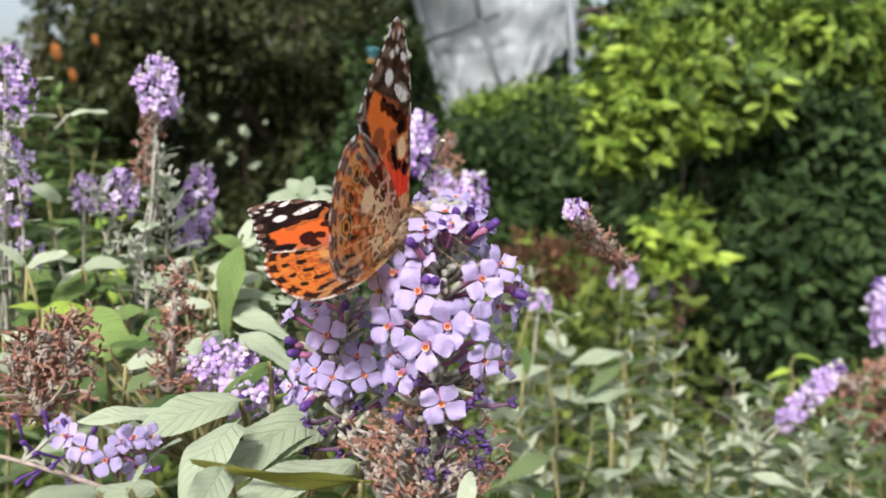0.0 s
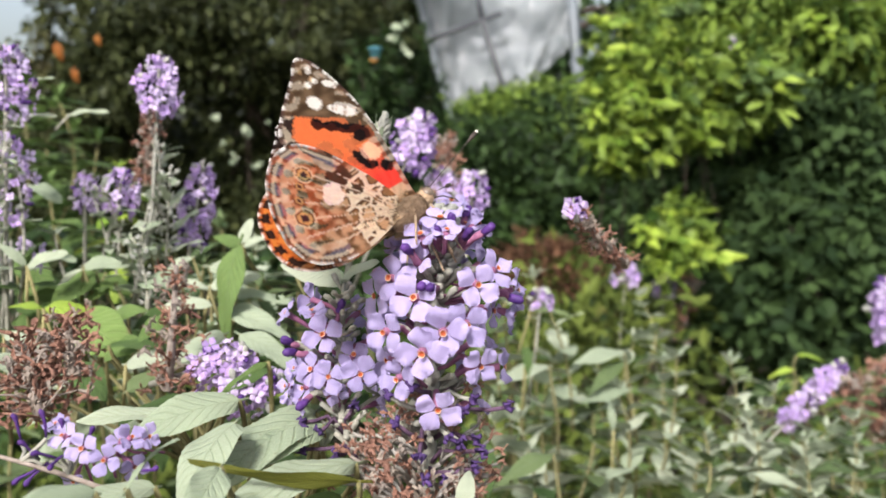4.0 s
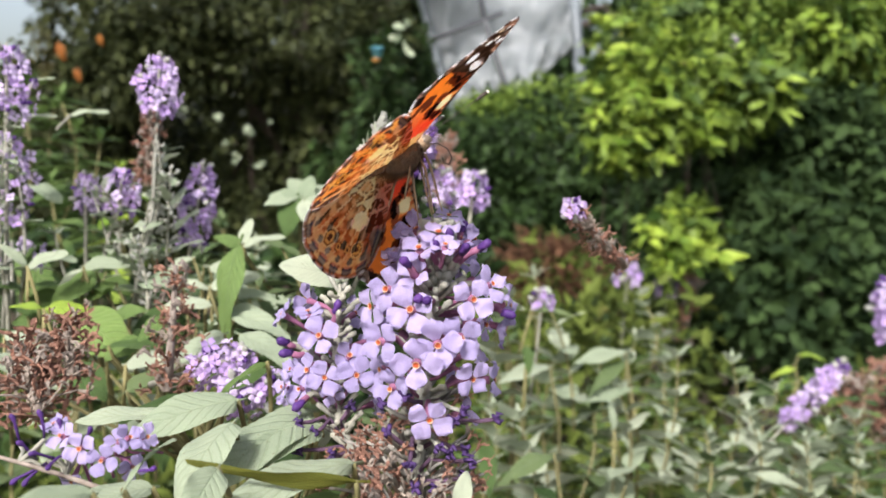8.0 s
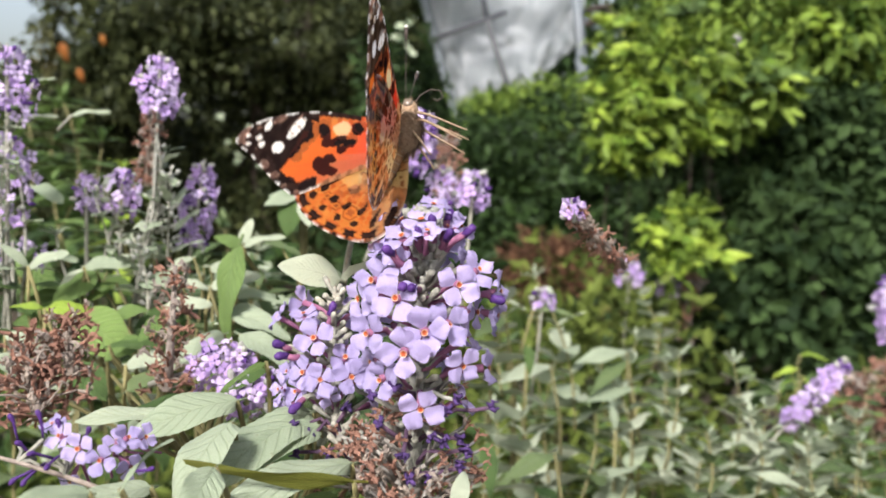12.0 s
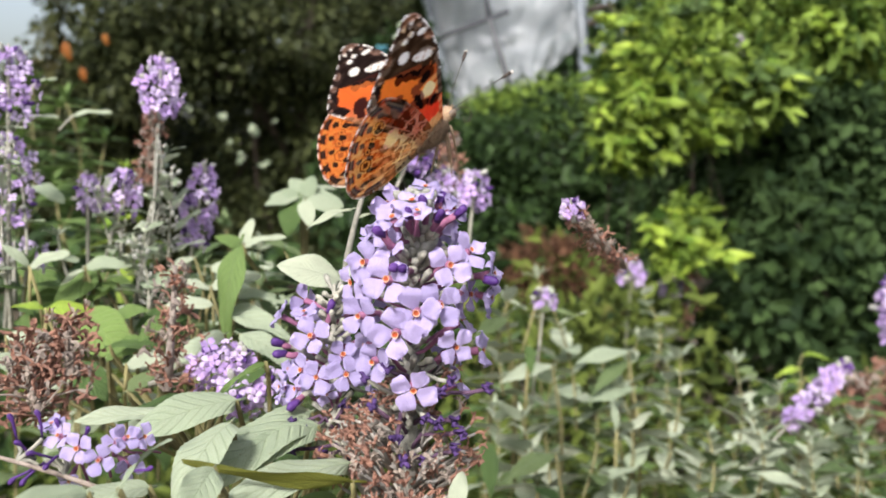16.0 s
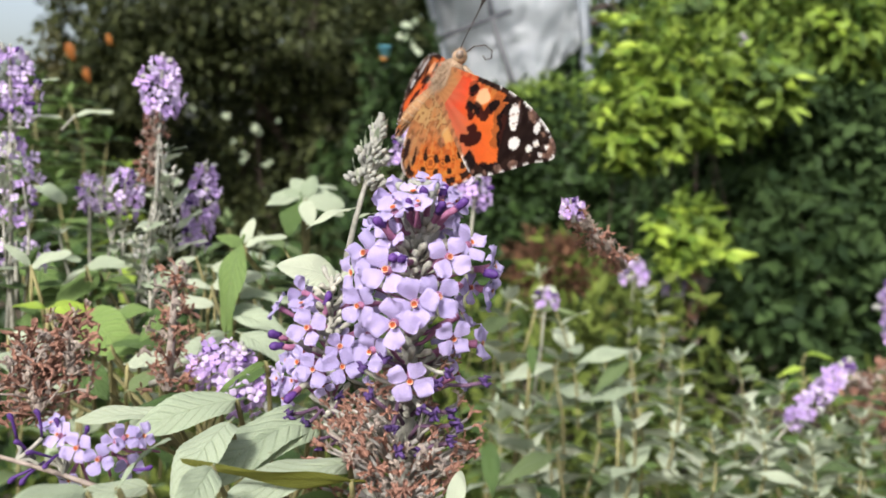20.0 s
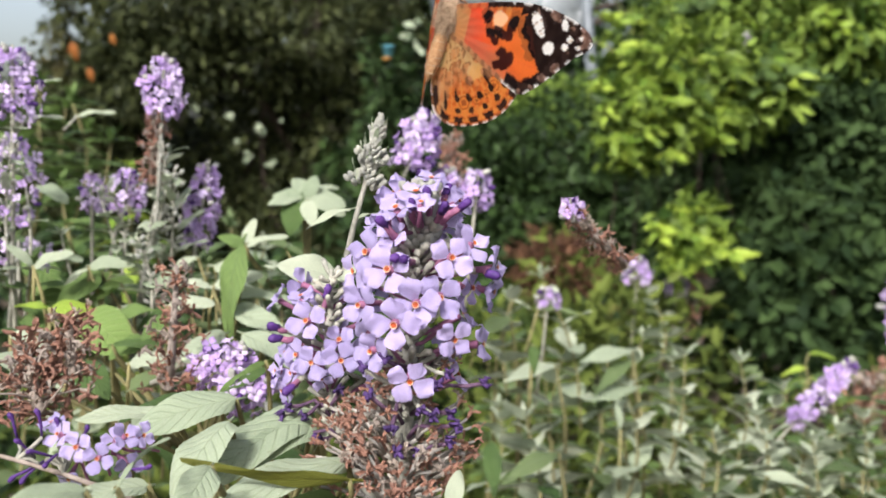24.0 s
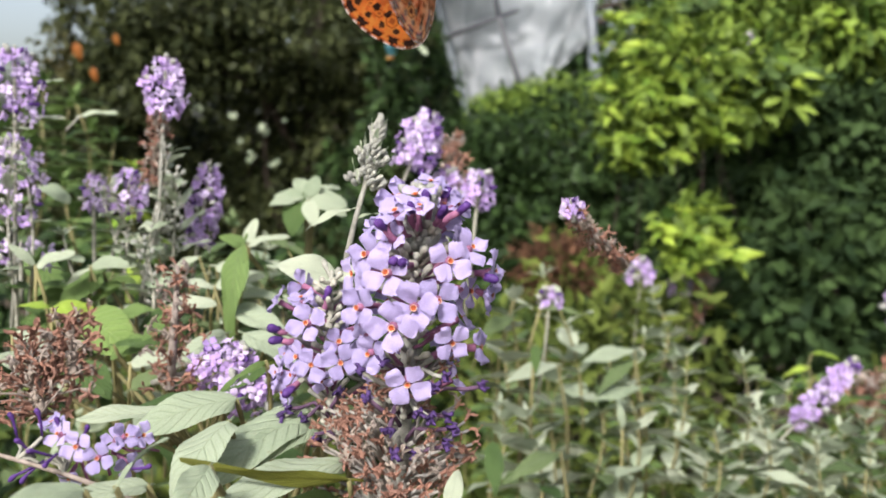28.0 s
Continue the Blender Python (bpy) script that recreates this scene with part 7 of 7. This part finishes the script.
# ---- what moves ----
def motions():
    walk(spike, [(t, pose(*row)) for t, *row in [
        (0, -0.00233, 0.12431, 1.24327, 3.28, -0.53, 0.7),
        (1, -0.00235, 0.12438, 1.24323, 3.34, -0.84, 0.57),
        (2, -0.00229, 0.12434, 1.24308, 3.63, -1.23, 0.78),
        (3, -0.0024, 0.12447, 1.24294, 4.63, -1.07, 0.9),
        (3.5, -0.00248, 0.12473, 1.24272, 4.8, -0.99, 1.01),
        (5.5, -0.00381, 0.12655, 1.24114, 4.42, 1.43, 1.06),
        (6, -0.00422, 0.12708, 1.24066, 4.1, 2.13, 1.52),
        (7, -0.00457, 0.1277, 1.24019, 4.44, 2.45, 2.09),
        (8, -0.00451, 0.12756, 1.24008, 4.42, 1.8, 2.49),
        (9, -0.00428, 0.1269, 1.24039, 4.05, 0.66, 2.63),
        (10, -0.00447, 0.12594, 1.24097, 3.82, 0.23, 2.37),
        (11, -0.00442, 0.12513, 1.24163, 3.62, -0.66, 2.25),
        (12, -0.0042, 0.1253, 1.24208, 2.95, -1.47, 0.98),
        (12.5, -0.00424, 0.12534, 1.24234, 2.63, -1.64, 0.42),
        (14.5, -0.00451, 0.12507, 1.2438, 2.35, -2.05, 0.18),
        (15, -0.00448, 0.12488, 1.24419, 2.17, -2.28, 0.28),
        (16, -0.00447, 0.12438, 1.245, 2.34, -2.57, 0.47),
        (17, -0.00451, 0.12408, 1.24559, 2.21, -2.54, -0.17),
        (18, -0.00457, 0.12412, 1.24602, 2.13, -2.39, -0.84),
        (19, -0.00476, 0.12437, 1.24624, 2.28, -1.87, -0.85),
        (20, -0.00495, 0.12447, 1.24631, 2.14, -1.45, -0.71),
        (21, -0.00515, 0.12444, 1.24647, 2.47, -0.82, -0.73),
        (21.5, -0.00516, 0.12446, 1.24647, 2.38, -0.77, -0.61),
        (23.5, -0.00496, 0.12411, 1.24649, 2.75, -0.7, -0.61),
        (24, -0.00501, 0.12409, 1.24647, 2.88, -0.46, -0.73),
        (25, -0.00507, 0.12418, 1.24628, 2.44, -0.34, -0.49),
        (26, -0.00514, 0.12425, 1.24611, 2.44, -0.15, -0.58),
        (27, -0.00527, 0.12425, 1.246, 2.4, -0.06, -0.59),
        (28, -0.00537, 0.12418, 1.24605, 2.88, -0.02, -0.84),
    ]])
    walk(side, [(t, pose(*row)) for t, *row in [
        (0, -0.01076, 0.12908, 1.24264, -5.13, 3.11, 4.24),
        (1, -0.01083, 0.12907, 1.24262, -5.13, 3.02, 4.09),
        (2, -0.01099, 0.12912, 1.24271, -5.28, 2.91, 3.58),
        (3, -0.01108, 0.12909, 1.24274, -5.1, 2.86, 4.11),
        (3.5, -0.01109, 0.12908, 1.24273, -5.09, 3, 4.23),
        (5.5, -0.0113, 0.12907, 1.24276, -4.99, 2.88, 4.41),
        (6, -0.0113, 0.12908, 1.24275, -5, 3, 4.45),
        (7, -0.01135, 0.12905, 1.24265, -4.93, 2.95, 4.53),
        (8, -0.0114, 0.12908, 1.24265, -5, 2.93, 4.6),
        (9, -0.0114, 0.12913, 1.24261, -5.38, 2.71, 4.69),
        (10, -0.01141, 0.1291, 1.24259, -4.55, 2.54, 5.09),
        (11, -0.01155, 0.1291, 1.24256, -4.45, 2.36, 4.57),
        (12, -0.01157, 0.12919, 1.24244, -4.82, 1.8, 4.21),
        (12.5, -0.01159, 0.12923, 1.24245, -4.76, 1.65, 4.19),
        (14.5, -0.01193, 0.12939, 1.24251, -4.92, 0.54, 0.44),
        (15, -0.01191, 0.12948, 1.24259, -5.01, 0.15, 0.1),
        (16, -0.01187, 0.12954, 1.24279, -4.47, 0.11, -0.31),
        (17, -0.01193, 0.12961, 1.24306, -4.15, -0.04, -0.54),
        (18, -0.01201, 0.12967, 1.24334, -4.03, -0.17, -0.71),
        (19, -0.01211, 0.12974, 1.24368, -4.16, -0.26, -0.85),
        (20, -0.01227, 0.1297, 1.24401, -3.47, 0.02, -0.92),
        (21, -0.01247, 0.12963, 1.24429, -2.85, 0.55, -1.21),
        (21.5, -0.01251, 0.12966, 1.24448, -2.9, 0.67, -1.25),
        (23.5, -0.01249, 0.12968, 1.24497, -2.2, 0.77, -0.84),
        (24, -0.01256, 0.12966, 1.24503, -2.33, 0.79, -1),
        (25, -0.01261, 0.12959, 1.24508, -1.97, 1.06, -1.06),
        (26, -0.01262, 0.12956, 1.24507, -1.96, 1.12, -1.09),
        (27, -0.01258, 0.12951, 1.2449, -2.27, 0.96, -1.14),
        (28, -0.01254, 0.1294, 1.24472, -1.94, 1, -1.11),
    ]])
    # time, place, turn, right and left wing lifted, fore wings and hind wings swung forward (right, left)
    flight = [
        (0, -0.00579, 0.12789, 1.28448, -73.6, -24.7, 65.2, 12.1, 77.9, -8.9, 1.3, 3.2, -3.1),
        (1, -0.00569, 0.12715, 1.28411, -70, -30.9, 63.8, 20.8, 83.6, -11.6, -3.2, -4.3, -8.3),
        (2, -0.00524, 0.12547, 1.28343, -37.2, -28, 63.4, 71.6, 71.6, -6, -9.4, -6.2, -9),
        (3, -0.00461, 0.12593, 1.28549, -47.8, -25.2, 50, 82.6, 82.6, -0.2, -2.5, -1.9, -4.2),
        (3.5, -0.00515, 0.12638, 1.28628, -54.2, -23.2, 52.8, 80.4, 80.4, -3.3, -2.7, 1.3, -0.6),
        (5.5, -0.00596, 0.12866, 1.2884, -9.6, -20.2, 38.4, 91.5, 35.4, -5.4, -5.1, 4.4, 4.6),
        (6, -0.00595, 0.12962, 1.28927, -4.7, -19.8, 34.3, 79.6, 7.6, -9.9, -7.3, 4.3, 5.7),
        (7, -0.00641, 0.13077, 1.29214, -7.9, -16.9, 37, 48.1, -38.3, -14.9, -12.6, 6.8, 5.2),
        (8, -0.00642, 0.13411, 1.29493, -19.2, -24.6, 45.7, 16.6, -52.5, -7, 2.4, 12, 5.1),
        (9, -0.00648, 0.13799, 1.29651, -29.5, -29.6, 59.6, 1.2, -65.4, 7.9, 6.5, 10.3, 8.6),
        (10, -0.00868, 0.13998, 1.29764, -50.1, -32.2, 74.3, -9.5, -81.6, 18.1, 13.1, 9, 13.1),
        (10.5, -0.00681, 0.14013, 1.29814, -60.6, -36.6, 69.4, -11, -1.4, 14.4, 17.1, 8.5, 8.6),
        (11, -0.00618, 0.14077, 1.29864, -76.1, -41.3, 72.2, -17, 41.1, 13, 17.4, 5, 8.4),
        (11.5, -0.0048, 0.14193, 1.29855, -100.1, -54.4, 88.7, -13, 78.7, 10.6, 12.4, -2.4, 15),
        (12, -0.00524, 0.1427, 1.29857, -84.8, -56.5, 76.1, -1.6, 89.3, 3.1, 9, -8.5, 5.9),
        (12.5, -0.00488, 0.14357, 1.29887, -66.1, -60, 70.2, 21.6, 91.5, -1.6, 0.7, -7.2, 0.2),
        (14.5, -0.00241, 0.15231, 1.29923, -44.3, -53.4, 59.4, 88, 88, -7.8, -4.4, -0.9, -1.7),
        (15, -0.00196, 0.15477, 1.2984, -39.1, -52, 50.2, 87.9, 87.9, -8.6, -4.6, 0.7, -3.6),
        (15.5, -0.002, 0.15641, 1.2988, 21.7, -52.5, 18.3, 82.4, 36.4, -1.2, -1.2, 2, -10.6),
        (16, -0.00203, 0.15687, 1.29865, 28.5, -44.4, 21.4, 74.2, 8.7, -2.4, -4.2, -1.6, -5),
        (16.5, -0.00093, 0.1568, 1.29836, 31.9, -37.4, 25.8, 62.4, -9.3, -5.6, -7.6, -4.5, 2.8),
        (17, -0.00052, 0.15685, 1.29908, 43.7, -37.9, 26.4, 49.5, -37.8, -9.5, -9.3, 1.3, 3.3),
        (17.5, -0.0013, 0.15786, 1.30046, 54.6, -35.9, 19.6, 36.6, -63.5, -14.9, -5.8, 6.2, -2.1),
        (18, -0.00027, 0.1601, 1.30278, 48.2, -38.2, 11, 5.1, -50.6, -14, 1.8, 1.3, -14.9),
        (19, 0.00064, 0.16375, 1.30623, 34.7, -47.4, -13.1, -39.4, -16.4, -1, 16.4, -4.2, -22.3),
        (20, 0.00145, 0.16603, 1.3088, 18.7, -56.8, -19.6, -51, 12.7, 3.5, 21.4, -0.7, -16),
        (20.5, 0.00183, 0.16647, 1.30981, 24.8, -62.7, -30.2, -36.8, 44.1, 1.5, 12.5, 0.6, -3.7),
        (21, 0.0032, 0.16703, 1.31112, 52.3, -68, -45.2, -1.4, 54, 0.9, 1.5, -4.4, -0.3),
        (21.5, 0.00374, 0.16768, 1.31287, 59.6, -67, -41.9, 24.4, 56, -1.5, -3.2, -0.8, -0.9),
        (23.5, 0.00336, 0.17049, 1.31792, 68, -70.4, -13.8, 6, -40, 0.9, 2.9, 1.6, -2.9),
        (24, 0.00199, 0.17128, 1.32096, 96.9, -75.7, -45.3, -6.8, -47.8, 4.5, 10.6, 8.1, -4),
        (25, 0.00084, 0.17234, 1.32492, 121.2, -69.2, -58, -56, -62.4, 11, 18.7, 12.1, -2.1),
        (26, 0.00213, 0.173, 1.32809, 124.3, -67.1, -56.9, -59.9, -67, 20.1, 21.3, 4.1, -4.5),
        (27, 0.00228, 0.17275, 1.33342, 122.6, -72.2, -59.9, 11.2, 33.8, 9.7, 9.9, 6, 5.4),
        (28, -0.00063, 0.17232, 1.33423, -18.4, -84, 61.1, 68.8, 68.8, 5.8, 5.8, -0.2, 5.4),
    ]
    walk(fly, [(t, pose(*row[:6])) for t, *row in flight])
    for name, sg, k in (("left", 1, 1), ("right", -1, 0)):
        foot = Matrix.Translation((0, sg * 0.0017, 0.0007))
        walk(WINGS[name + "_fore"], [(f[0], foot @ pose(0, 0, 0, sg * f[7 + k], 0, 0) @ pose(0, 0, 0.0002, 0, 0, sg * f[9 + k])) for f in flight])
        walk(WINGS[name + "_hind"], [(f[0], foot @ pose(0, 0, 0, sg * f[7 + k], 0, 0) @ pose(0, 0, 0, 0, 0, sg * f[11 + k])) for f in flight])


motions()
